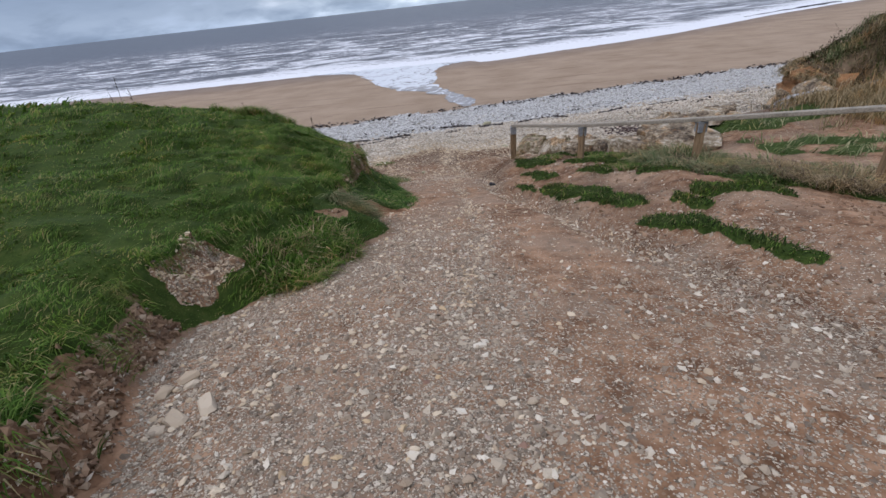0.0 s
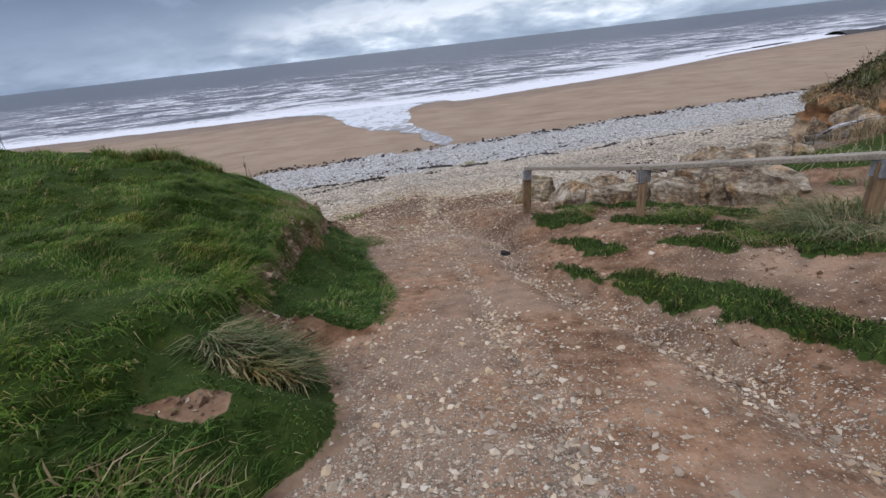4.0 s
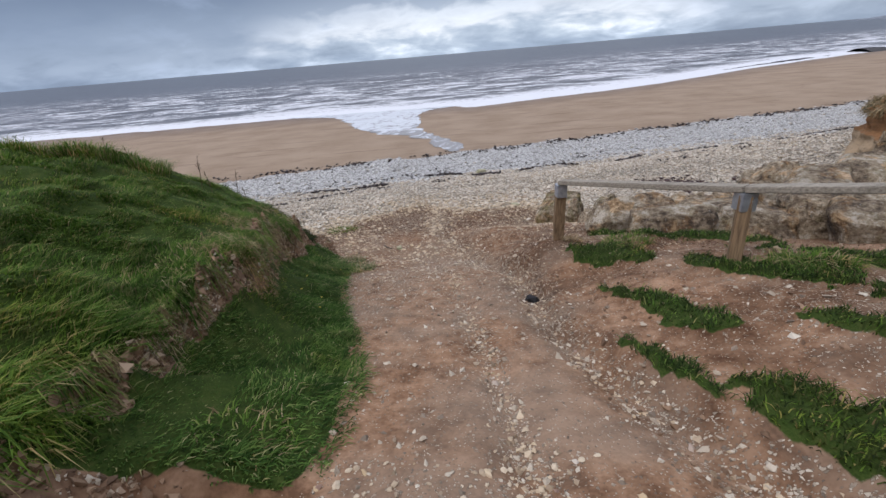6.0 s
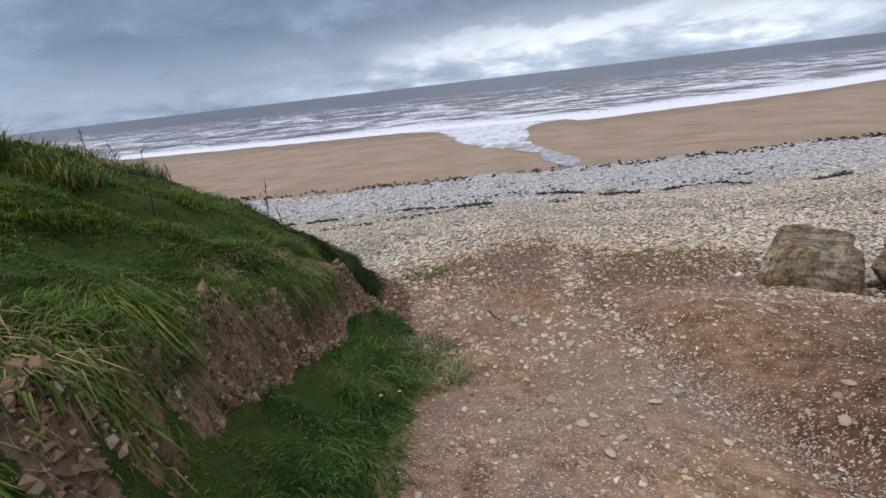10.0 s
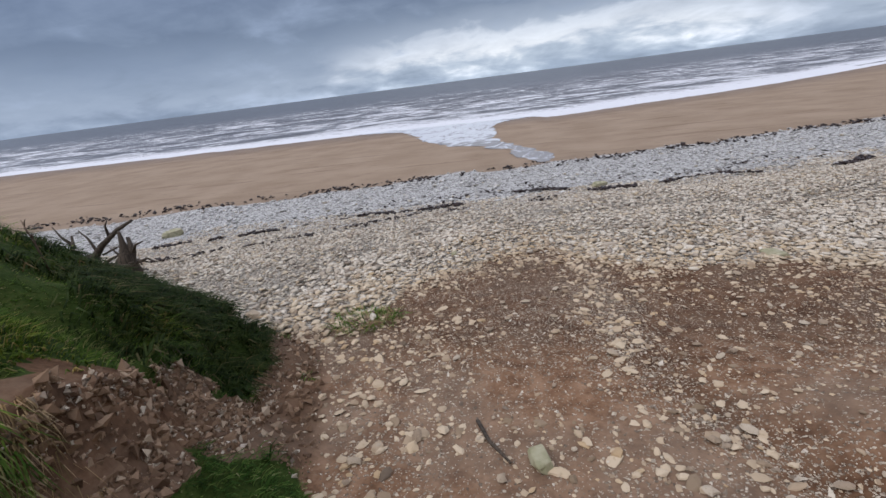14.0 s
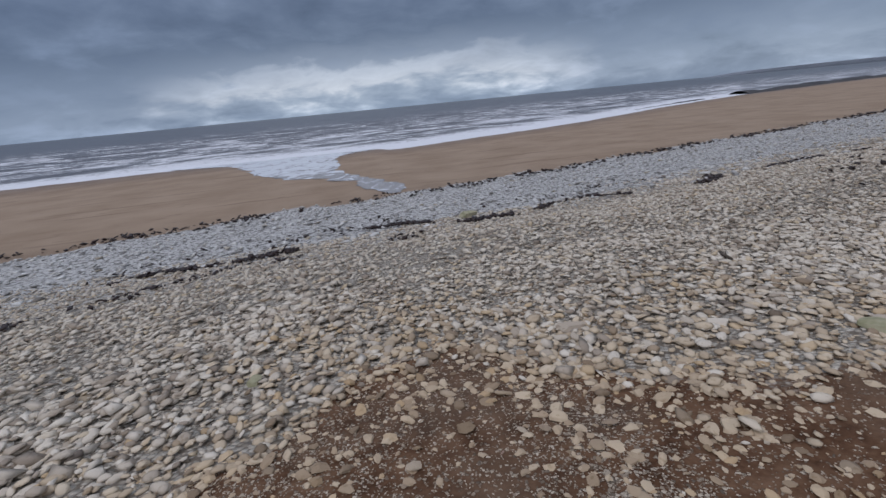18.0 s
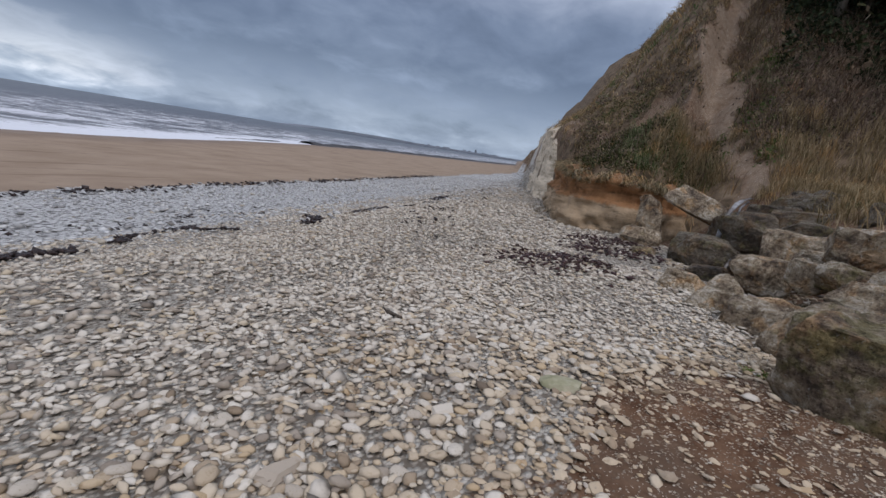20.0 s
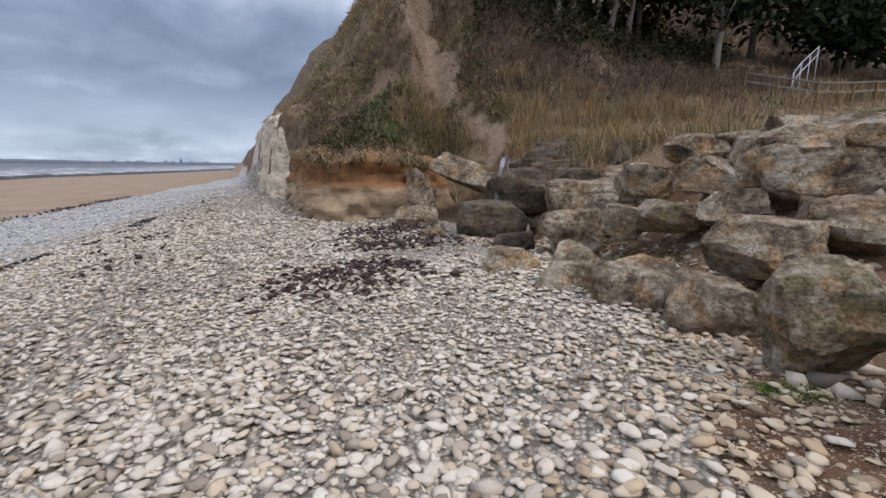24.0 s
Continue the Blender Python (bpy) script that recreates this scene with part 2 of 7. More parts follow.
    high = n.math("ADD", high, n.math("MULTIPLY", n.math("MULTIPLY", n.attr("shingle"), n.mix(n.attr("cool"), n.step(gd, 0.7, 0.1), n.step(pd, 0.8, 0.1))), 2.2))
    rough = n.math("SUBTRACT", 0.92, n.math("MULTIPLY", n.attr("damp"), 0.45))
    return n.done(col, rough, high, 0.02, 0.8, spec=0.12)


def stone_material(name, stops, scale=30, rough=0.85):
    n = Nodes(name)
    pick = n.island()
    colour = n.ramp(pick, stops)
    stain = n.noise(scale, 5)
    colour = n.mix(n.step(stain, 0.55, 0.75), colour, n.mix(1.0, colour, (0.72, 0.68, 0.60), "MULTIPLY"))
    return n.done(colour, rough, n.noise(scale * 3, 4), 0.006, 0.5)


def single_stone_material(name, stops):
    n = Nodes(name)
    colour = n.ramp(n.own(), stops)
    stain = n.noise(12, 5)
    colour = n.mix(n.step(stain, 0.52, 0.72), colour, n.mix(1.0, colour, (0.74, 0.70, 0.62), "MULTIPLY"))
    return n.done(colour, 0.85, n.noise(40, 4), 0.006, 0.5)


PALE = [(0.0, (0.26, 0.21, 0.16)), (0.14, (0.43, 0.36, 0.28)), (0.45, (0.57, 0.50, 0.405)), (0.80, (0.67, 0.605, 0.505)), (0.95, (0.54, 0.43, 0.29)), (1.0, (0.17, 0.14, 0.115))]
COOL = [(0.0, (0.26, 0.25, 0.235)), (0.15, (0.42, 0.405, 0.38)), (0.5, (0.56, 0.545, 0.515)), (0.85, (0.65, 0.635, 0.605)), (0.95, (0.44, 0.38, 0.29)), (1.0, (0.13, 0.125, 0.12))]
CHIPS = [(0.0, (0.15, 0.115, 0.085)), (0.3, (0.28, 0.22, 0.16)), (0.6, (0.40, 0.33, 0.245)), (0.85, (0.56, 0.485, 0.38)), (0.95, (0.64, 0.58, 0.48)), (1.0, (0.24, 0.14, 0.10))]


def boulder_material(name, dark=0.0, moss=0.0):
    n = Nodes(name)
    own = n.own()
    shift = n.t.nodes.new("ShaderNodeCombineXYZ")
    n.put(n.math("MULTIPLY", own, 40.0), shift.inputs[0])
    n.put(n.math("MULTIPLY", own, 23.0), shift.inputs[2])
    v = n.mapped((1, 1, 1), 0, shift.outputs[0])
    beds = n.mapped((1.6, 1.6, 5.0), 0.4, shift.outputs[0])
    broad, grain, bed = n.noise(2.4, 5, vec=v), n.noise(13, 6, 0.7, vec=v), n.noise(1.6, 6, 0.6, vec=beds, twist=0.6)
    k = 1 - 0.62 * dark
    mottle = n.math("ADD", n.math("MULTIPLY", broad, 0.55), n.math("MULTIPLY", grain, 0.45))
    c = n.ramp(mottle, [(0.38, (0.09 * k, 0.066 * k, 0.045 * k)), (0.45, (0.26 * k, 0.19 * k, 0.125 * k)), (0.52, (0.47 * k, 0.37 * k, 0.245 * k)), (0.59, (0.72 * k, 0.63 * k, 0.50 * k))])
    c = n.mix(n.math("MULTIPLY", n.step(n.noise(3.2, 5, 0.6, vec=v, twist=0.4), 0.50, 0.62), 0.55), c, n.mix(1.0, c, (1.25, 0.88, 0.50), "MULTIPLY"))
    c = n.mix(n.math("MULTIPLY", n.step(bed, 0.54, 0.60), 0.5), c, n.mix(1.0, c, (0.55, 0.52, 0.48), "MULTIPLY"))
    c = n.mix(n.math("MULTIPLY", n.step(n.noise(24, 5, 0.7, vec=v), 0.60, 0.67), 0.7), c, (0.62 * k, 0.58 * k, 0.49 * k))
    c = n.mix(n.math("MULTIPLY", own, 0.55), c, n.mix(1.0, c, (0.78, 0.80, 0.84), "MULTIPLY"))
    green = n.math("MULTIPLY", n.step(n.noise(4.5, 6, 0.65, vec=v), 0.56 - 0.14 * moss, 0.66 - 0.1 * moss), 0.3 + 0.45 * moss)
    c = n.mix(green, c, n.ramp(grain, [(0.4, (0.085, 0.078, 0.022)), (0.6, (0.27, 0.235, 0.085))]))
    pits = n.noise(40, 5, 0.75, vec=v)
    # shade inside the pits is painted into the stone colour
    c = n.mix(n.step(pits, 0.54, 0.61), c, n.mix(1.0, c, (0.55, 0.52, 0.47), "MULTIPLY"))
    h = n.math("ADD", n.math("MULTIPLY", bed, 0.25), n.math("ADD", n.math("MULTIPLY", grain, 0.9), n.math("MULTIPLY", broad, 0.6)))
    h = n.math("SUBTRACT", h, n.math("MULTIPLY", n.step(pits, 0.52, 0.62), 0.10))
    return n.done(c, 0.88 - 0.45 * dark, h, 0.12, 1.0)


def blade_material(name, stops, lawn=False):
    n = Nodes(name)
    c = n.ramp(n.island(), stops)
    patch = n.noise(1.3, 4)
    c = n.mix(n.step(patch, 0.50, 0.68), c, n.mix(1.0, c, (1.35, 1.12, 0.9), "MULTIPLY"))
    if lawn:
        # dark tufts paint the shade under hummocks; yellowed streaks are laid over by the wind
        c = n.mix(n.math("MULTIPLY", n.step(n.noise(2.6, 5, 0.6, vec=n.mapped((1.6, 0.7, 1), 0.5)), 0.51, 0.62), 0.8), c, n.mix(1.0, c, (0.40, 0.47, 0.42), "MULTIPLY"))
        c = n.mix(n.math("MULTIPLY", n.step(n.noise(1.9, 5, 0.65, vec=n.mapped((0.8, 2.2, 1), -0.35)), 0.56, 0.70), 0.65), c, (0.235, 0.215, 0.085))
    m = n.done(c, 0.7, spec=0.12)
    glow = n.t.nodes.new("ShaderNodeBsdfTranslucent")
    n.put(c, glow.inputs["Color"])
    both = n.t.nodes.new("ShaderNodeMixShader")
    both.inputs[0].default_value = 0.38
    n.t.links.new(n.b.outputs[0], both.inputs[1])
    n.t.links.new(glow.outputs[0], both.inputs[2])
    n.t.links.new(both.outputs[0], n.t.nodes["Material Output"].inputs["Surface"])
    return m


def wood_material(name, dark, light, scale=(60, 60, 3)):
    n = Nodes(name)
    v = n.mapped(scale)
    g, s = n.noise(1, 5, vec=v), n.noise(4, 4)
    c = n.ramp(g, [(0.3, dark), (0.6, light), (0.8, tuple(1.15 * x for x in light))])
    c = n.mix(n.step(s, 0.5, 0.75), c, n.mix(1.0, c, (0.62, 0.62, 0.60), "MULTIPLY"))
    return n.done(c, 0.8, g, 0.004, 0.7)


def plain_material(name, dark, light, scale=8, rough=0.8, metal=0.0, depth=0.004):
    n = Nodes(name)
    g = n.noise(scale, 5)
    return n.done(n.ramp(g, [(0.3, dark), (0.7, light)]), rough, n.noise(scale * 4, 4), depth, 0.5, metal)


def leaf_material(name, stops):
    n = Nodes(name)
    return n.done(n.ramp(n.island(), stops), 0.8, spec=0.08)


def sea_material():
    n = Nodes("sea_water")
    off = n.attr("off")
    wave = n.noise(1, 6, 0.6, vec=n.mapped((0.062, 0.21, 1), -0.05), twist=1.1)
    fine = n.noise(1, 5, 0.6, vec=n.mapped((0.55, 1.2, 1), -0.1), twist=0.8)
    lace = n.noise(0.9, 6, 0.65, twist=1.2)
    water = n.mix(n.step(off, 20, 260), n.mix(n.step(wave, 0.4, 0.6), (0.078, 0.072, 0.071), (0.188, 0.187, 0.192)), (0.074, 0.076, 0.082))
    cut = n.math("ADD", 0.512, n.math("MULTIPLY", n.step(off, 8, 380), 0.16))
    crest = n.step(n.math("SUBTRACT", n.math("ADD", n.math("MULTIPLY", wave, 0.64), n.math("MULTIPLY", fine, 0.36)), cut), 0.0, 0.018)
    swash = n.math("MULTIPLY", n.step(off, 15, 9), n.step(n.math("ADD", lace, n.math("MULTIPLY", n.step(off, 12, 0), 0.25)), 0.46, 0.58))
    foam = n.math("MAXIMUM", n.math("MULTIPLY", crest, 0.85), swash)
    colour = n.mix(foam, water, (0.70, 0.71, 0.73))
    rough = n.math("ADD", 0.32, n.math("MULTIPLY", foam, 0.5))
    return n.done(colour, rough, n.math("ADD", n.math("MULTIPLY", wave, 1.0), n.math("MULTIPLY", fine, 0.4)), 0.6, 0.55, spec=0.4)


def foam_material():
    n = Nodes("foam_water")
    lace = n.noise(0.55, 7, 0.62, vec=n.mapped((1, 0.45, 1), 0.2), twist=1.6)
    fine = n.noise(3.0, 5, 0.6, twist=1.0)
    k = n.math("ADD", n.math("MULTIPLY", lace, 0.75), n.math("MULTIPLY", fine, 0.25))
    c = n.mix(n.step(n.math("ADD", k, n.math("MULTIPLY", n.attr("white"), 0.14)), 0.46, 0.62), (0.28, 0.255, 0.235), (0.70, 0.71, 0.73))
    return n.done(c, 0.25, fine, 0.03, 0.4, spec=0.5)


def cliff_material(name, low, high, base=None):
    """Bedded cliff face; base is the paler bed at its foot."""
    n = Nodes(name)
    bed = n.noise(1.0, 6, 0.6, vec=n.mapped((1.1, 1.1, 7)), twist=0.5)
    wash = n.noise(1.0, 6, 0.65, vec=n.mapped((4, 4, 0.8)))
    fine = n.noise(14, 6, 0.7)
    c = n.ramp(n.math("ADD", n.math("MULTIPLY", bed, 0.45), n.math("ADD", n.math("MULTIPLY", wash, 0.35), n.math("MULTIPLY", fine, 0.2))), [(0.36, low), (0.50, high), (0.62, tuple(1.25 * v for v in high))])
    c = n.mix(n.step(n.noise(3.0, 6, 0.7), 0.55, 0.66), c, n.mix(1.0, c, (0.52, 0.48, 0.44), "MULTIPLY"))
    if base:
        xyz = n.t.nodes.new("ShaderNodeSeparateXYZ")
        n.t.links.new(n.where, xyz.inputs[0])
        pale = n.ramp(n.math("ADD", n.math("MULTIPLY", bed, 0.6), n.math("MULTIPLY", fine, 0.4)), [(0.36, tuple(0.5 * v for v in base)), (0.5, base), (0.64, tuple(1.2 * v for v in base))])
        c = n.mix(n.step(n.math("ADD", xyz.outputs["Z"], n.math("MULTIPLY", wash, 0.25)), 3.66, 3.56), c, pale)
    return n.done(c, 0.92, n.math("ADD", bed, n.math("MULTIPLY", fine, 0.6)), 0.06, 0.9)


CLAY_FACE = cliff_material("clay_face", (0.085, 0.043, 0.020), (0.29, 0.145, 0.062), (0.36, 0.26, 0.16))
CHALK_FACE = cliff_material("chalk_face", (0.28, 0.215, 0.14), (0.62, 0.52, 0.385))
GROUND = ground_material()
STONE = stone_material("pale_stone", PALE)
STONE_WARM = stone_material("cream_stone", [(p, (0.89 * r, 0.815 * g, 0.71 * b)) for p, (r, g, b) in PALE])
STONE_FAN = stone_material("tan_fan_stone", [(p, (0.85 * r, 0.755 * g, 0.635 * b)) for p, (r, g, b) in PALE])
STONE_COOL = stone_material("grey_white_stone", COOL)
CHIP = stone_material("stone_chip", CHIPS, 50)
CLOD = stone_material("soil_clod", [(0.0, (0.11, 0.064, 0.038)), (0.5, (0.23, 0.142, 0.085)), (0.85, (0.33, 0.22, 0.14)), (1.0, (0.44, 0.35, 0.25))], 60)
STONE_ONE = single_stone_material("pale_pebble", PALE)
STONE_TAN = single_stone_material("tan_stone", [(0.0, (0.30, 0.225, 0.155)), (0.5, (0.42, 0.335, 0.24)), (1.0, (0.50, 0.42, 0.32))])
BOULDER = boulder_material("boulder_stone")
BOULDER_WET = boulder_material("wet_boulder_stone", 1.0, 0.3)
BOULDER_MOSS = boulder_material("mossy_boulder_stone", 0.1, 0.75)
TURF = blade_material("turf_blade", [(0.0, (0.0297, 0.0674, 0.00931)), (0.3, (0.0658, 0.139, 0.0186)), (0.6, (0.112, 0.205, 0.031)), (0.82, (0.175, 0.258, 0.0496)), (0.92, (0.297, 0.263, 0.103)), (1.0, (0.403, 0.337, 0.176))], True)
# dark trampled grass; at the bank's end the dark colour stands for shade
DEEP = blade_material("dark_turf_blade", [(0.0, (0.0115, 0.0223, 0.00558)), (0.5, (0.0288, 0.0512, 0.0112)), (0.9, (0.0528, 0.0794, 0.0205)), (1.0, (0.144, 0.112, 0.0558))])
# darkened copy of the turf blade: the shelf's shade is in its colour
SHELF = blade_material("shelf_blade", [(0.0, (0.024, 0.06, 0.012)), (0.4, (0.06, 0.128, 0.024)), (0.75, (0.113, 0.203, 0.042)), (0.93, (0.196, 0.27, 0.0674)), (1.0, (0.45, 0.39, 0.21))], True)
REED = blade_material("tussock_blade", [(0.0, (0.0607, 0.0975, 0.03)), (0.4, (0.115, 0.156, 0.06)), (0.7, (0.216, 0.24, 0.12)), (1.0, (0.446, 0.39, 0.24))])
DRY = blade_material("dry_grass", [(0.0, (0.127, 0.0978, 0.046)), (0.35, (0.259, 0.19, 0.0978)), (0.7, (0.38, 0.287, 0.161)), (1.0, (0.494, 0.397, 0.247))])
BROWN = blade_material("dead_stem", [(0.0, (0.065, 0.045, 0.032)), (0.5, (0.155, 0.110, 0.080)), (1.0, (0.30, 0.235, 0.175))])
LEAF_DARK = leaf_material("dark_leaf", [(0.0, (0.010, 0.014, 0.007)), (0.6, (0.022, 0.030, 0.013)), (1.0, (0.045, 0.052, 0.022))])
LEAF_BRAMBLE = leaf_material("bramble_leaf", [(0.0, (0.045, 0.033, 0.025)), (0.5, (0.13, 0.092, 0.070)), (0.85, (0.23, 0.17, 0.13)), (1.0, (0.07, 0.085, 0.03))])
LEAF_SCRUB = leaf_material("scrub_leaf", [(0.0, (0.040, 0.044, 0.018)), (0.3, (0.085, 0.080, 0.036)), (0.6, (0.19, 0.145, 0.090)), (1.0, (0.33, 0.265, 0.18))])
POST_WOOD = wood_material("post_wood", (0.115, 0.075, 0.042), (0.27, 0.180, 0.100))
RAIL_WOOD = wood_material("rail_wood", (0.17, 0.145, 0.11), (0.34, 0.30, 0.24), (3, 60, 60))
BARK = wood_material("bark", (0.055, 0.045, 0.034), (0.16, 0.135, 0.105))
DRIFT = wood_material("driftwood", (0.030, 0.022, 0.016), (0.10, 0.078, 0.058))
ZINC = plain_material("galvanised_steel", (0.30, 0.32, 0.35), (0.48, 0.50, 0.53), 20, 0.5, 0.7)
WHITE_RAIL = plain_material("painted_rail", (0.42, 0.43, 0.46), (0.60, 0.61, 0.64), 12, 0.55)
WEED = plain_material("seaweed", (0.012, 0.008, 0.007), (0.050, 0.028, 0.022), 14, 0.45, depth=0.02)
COAL = plain_material("black_stone", (0.006, 0.006, 0.007), (0.020, 0.019, 0.020), 18, 0.6, depth=0.01)
ALGAE = plain_material("algae_stone", (0.22, 0.215, 0.11), (0.46, 0.42, 0.30), 9, 0.8, depth=0.01)
SEA, FOAM = sea_material(), foam_material()
FAR_LAND = plain_material("far_land", (0.16, 0.18, 0.21), (0.22, 0.24, 0.27), 0.01, 0.9)
REEF = plain_material("reef_rock", (0.018, 0.016, 0.016), (0.055, 0.048, 0.045), 0.4, 0.6, depth=0.1)
FLOWER = plain_material("yellow_petal", (0.50, 0.38, 0.03), (0.62, 0.50, 0.06), 30, 0.6)

# ---- terrain ----
def ramp01(v, a, b):
    k = np.clip((v - a) / (b - a), 0, 1)
    return k * k * (3 - 2 * k)


def curve(v, knots):
    """A smooth line through (at, value) knots."""
    a = np.array([k[0] for k in knots], float)
    h = np.array([k[1] for k in knots], float)
    d = np.diff(h) / np.diff(a)
    m = np.r_[d[0], np.where(d[:-1] * d[1:] > 0, 2 * d[:-1] * d[1:] / (d[:-1] + d[1:] + 1e-12), 0), d[-1]]
    v = np.clip(v, a[0], a[-1])
    i = np.clip(np.searchsorted(a, v) - 1, 0, len(a) - 2)
    w = a[i + 1] - a[i]
    t = (v - a[i]) / w
    return ((1 + 2 * t) * (1 - t) ** 2 * h[i] + t * (1 - t) ** 2 * w * m[i]
            + t * t * (3 - 2 * t) * h[i + 1] + t * t * (t - 1) * w * m[i + 1])


RAMP = [(-60, 14), (-20, 10.6), (0, 6.98), (3, 6.38), (5, 5.96), (8.3, 5.26), (9.6, 4.95), (12.2, 4.31), (13.5, 3.95),
        (15.2, 3.45), (16.2, 3.28), (17, 3.19), (18.2, 3.04), (20.4, 2.8), (22, 2.66), (23.5, 2.5)]
BEACH = [(15, 2.9), (19, 2.78), (21.5, 2.68), (24, 2.3), (26.5, 1.76), (29, 1.3), (31, 0.93), (33.5, 0.62), (37, 0.32), (40.8, 0.08),
         (44, 0.0)]
SHORE = [(-4000, 60), (-200, 80), (-50, 82), (-20, 83), (5, 81.5), (15, 85), (30, 90), (45, 97.5), (67, 111), (110, 130), (170, 145), (240, 152), (350, 168), (600, 230), (4000, 1100)]
SEA_Z = -0.93
TURF_FOOT = [(-8, -1.6), (0, -1.2), (3, -1.2), (4, -1.34), (4.5, -1.56), (4.9, -1.71), (5.4, -1.77), (5.6, -1.7), (5.86, -1.54), (6.04, -1.45), (6.3, -1.24), (6.9, -0.93), (7.3, -0.95), (7.8, -0.62), (8.4, -0.8), (8.85, -0.98), (9.15, -0.93), (9.35, -0.62), (9.9, -0.56), (10.5, -0.62), (11.2, -0.8), (12.1, -1.1), (12.9, -1.3), (13.6, -1.47), (14.8, -1.66), (15.5, -1.95), (17, -2.5), (17.6, -3.0), (18.1, -4.2), (18.5, -6.5), (18.9, -10), (19.5, -20), (20.5, -60), (21, -6000)]
TURF_LIP = [(-8, -2.1), (0, -1.4), (3, -1.4), (4, -1.54), (4.5, -1.76), (4.9, -1.91), (5.3, -2.0), (5.6, -2.1), (6, -2.12), (6.5, -1.98), (7.2, -1.78), (8.6, -1.72), (9.4, -1.64), (10, -1.66), (11, -1.75), (12, -1.93), (13, -2.17),
            (14, -2.42), (15, -2.68), (16, -2.92), (16.8, -3.1), (17.3, -3.38), (17.7, -4.4), (18.0, -6.5), (18.3, -10), (18.9, -20), (19.9, -60), (20.4, -6010)]
LIP_RISE = [(-8, 0.4), (0, 0.28), (4, 0.3), (5, 0.33), (5.6, 0.42), (6, 0.54), (8, 0.6), (9.6, 0.62), (10.1, 0.66), (11.3, 0.82), (12.4, 0.95), (14, 0.92), (15.3, 0.88), (16.2, 0.66), (17, 0.46), (17.5, 0.42), (18, 0.45), (20, 0.6), (24, 0.7)]
RILL = [(0, 3.2), (5, 2.4), (6, 2.15), (7.25, 1.83), (8.4, 1.65), (9.5, 1.28), (10.5, 1.07), (11.6, 0.92), (12.5, 0.98), (13.3, 0.98), (13.9, 0.75), (14.8, 0.5), (16, 0.2), (17, -0.2), (30, -0.2)]
RUT = [(0, 0.2), (6, 0.35), (7, 0.45), (7.8, 0.58), (8.5, 0.5), (9.5, 0.39), (10.5, 0.33), (11.8, 0.19), (30, -0.2)]
TOP = [(-60, 16), (-20, 11.5), (0, 7.8), (5, 6.9), (9, 6.42), (12, 6.45), (14, 6.38), (15.3, 6.15), (16.4, 5.75), (17.5, 4.85), (18.5, 3.9), (20.5, 3.6), (24, 3.6)]


def along(x, y):
    """How far down the beach a place lies; the strand runs aslant."""
    return y - 0.22 * x


def noise2(x, y, seed, size):
    """Smooth value noise over the plan."""
    rng = np.random.RandomState(seed)
    grid = rng.rand(128, 128)
    u, v = np.asarray(x) / size + 500.3, np.asarray(y) / size + 500.7
    i, j = np.floor(u).astype(int), np.floor(v).astype(int)
    a, b = u - i, v - j
    a, b = a * a * (3 - 2 * a), b * b * (3 - 2 * b)
    g = lambda p, q: grid[p % 128, q % 128]
    return (g(i, j) * (1 - a) * (1 - b) + g(i + 1, j) * a * (1 - b) + g(i, j + 1) * (1 - a) * b + g(i + 1, j + 1) * a * b) * 2 - 1


def hill(x, y):
    """The headland: a clay and chalk face to the sea, a wooded slope to the valley."""
    dx, dy = x - 14.8, y - 22.8
    far = 0.945 * dx + 0.326 * dy
    inland = 0.326 * dx - 0.945 * dy
    inland = inland + 0.35 * noise2(x, y, 5, 3.0) + 0.9 * noise2(x, y, 6, 9.0) * ramp01(far, 1, 12)
    cliff = curve(far, [(-3, 1.2), (0, 1.6), (3.5, 1.75), (6, 3.1), (8.5, 3.6), (12, 3.8), (16, 4.1), (30, 4.7), (200, 9)])
    north = cliff * ramp01(inland, -0.05, 0.35) + (0.8 - 0.1 * ramp01(far, 5, 9)) * np.clip(inland - 0.35, 0, 3.4) + 1.9 * np.clip(inland - 3.75, 0, 5) + 0.5 * np.clip(inland - 8.75, 0, 60)
    toe = curve(y, [(-60, 50), (-20, 30), (-6, 22), (2, 18.2), (10, 15.6), (17, 14.0), (20, 13.25), (23, 13.6), (60, 14)])
    steep = 0.40 + 0.32 * ramp01(y, 5, 15)
    west = steep * np.clip(x - toe, 0, 10) + 1.0 * np.clip(x - toe - 10, 0, 25)
    west = west + 1.55 * ramp01(x - toe + 0.2 * noise2(x, y, 16, 0.9), 0, 0.35) * ramp01(y, 19.1, 20.3)
    out = np.where(far > -4, np.minimum(north, west), west)
    rough = 0.28 * noise2(x, y, 17, 1.5) + 0.22 * noise2(x, y, 18, 0.7) + 0.13 * noise2(x, y, 19, 0.35)
    return out + np.where(out > 0.02, rough * ramp01(out, 1.6, 3.0), 0)


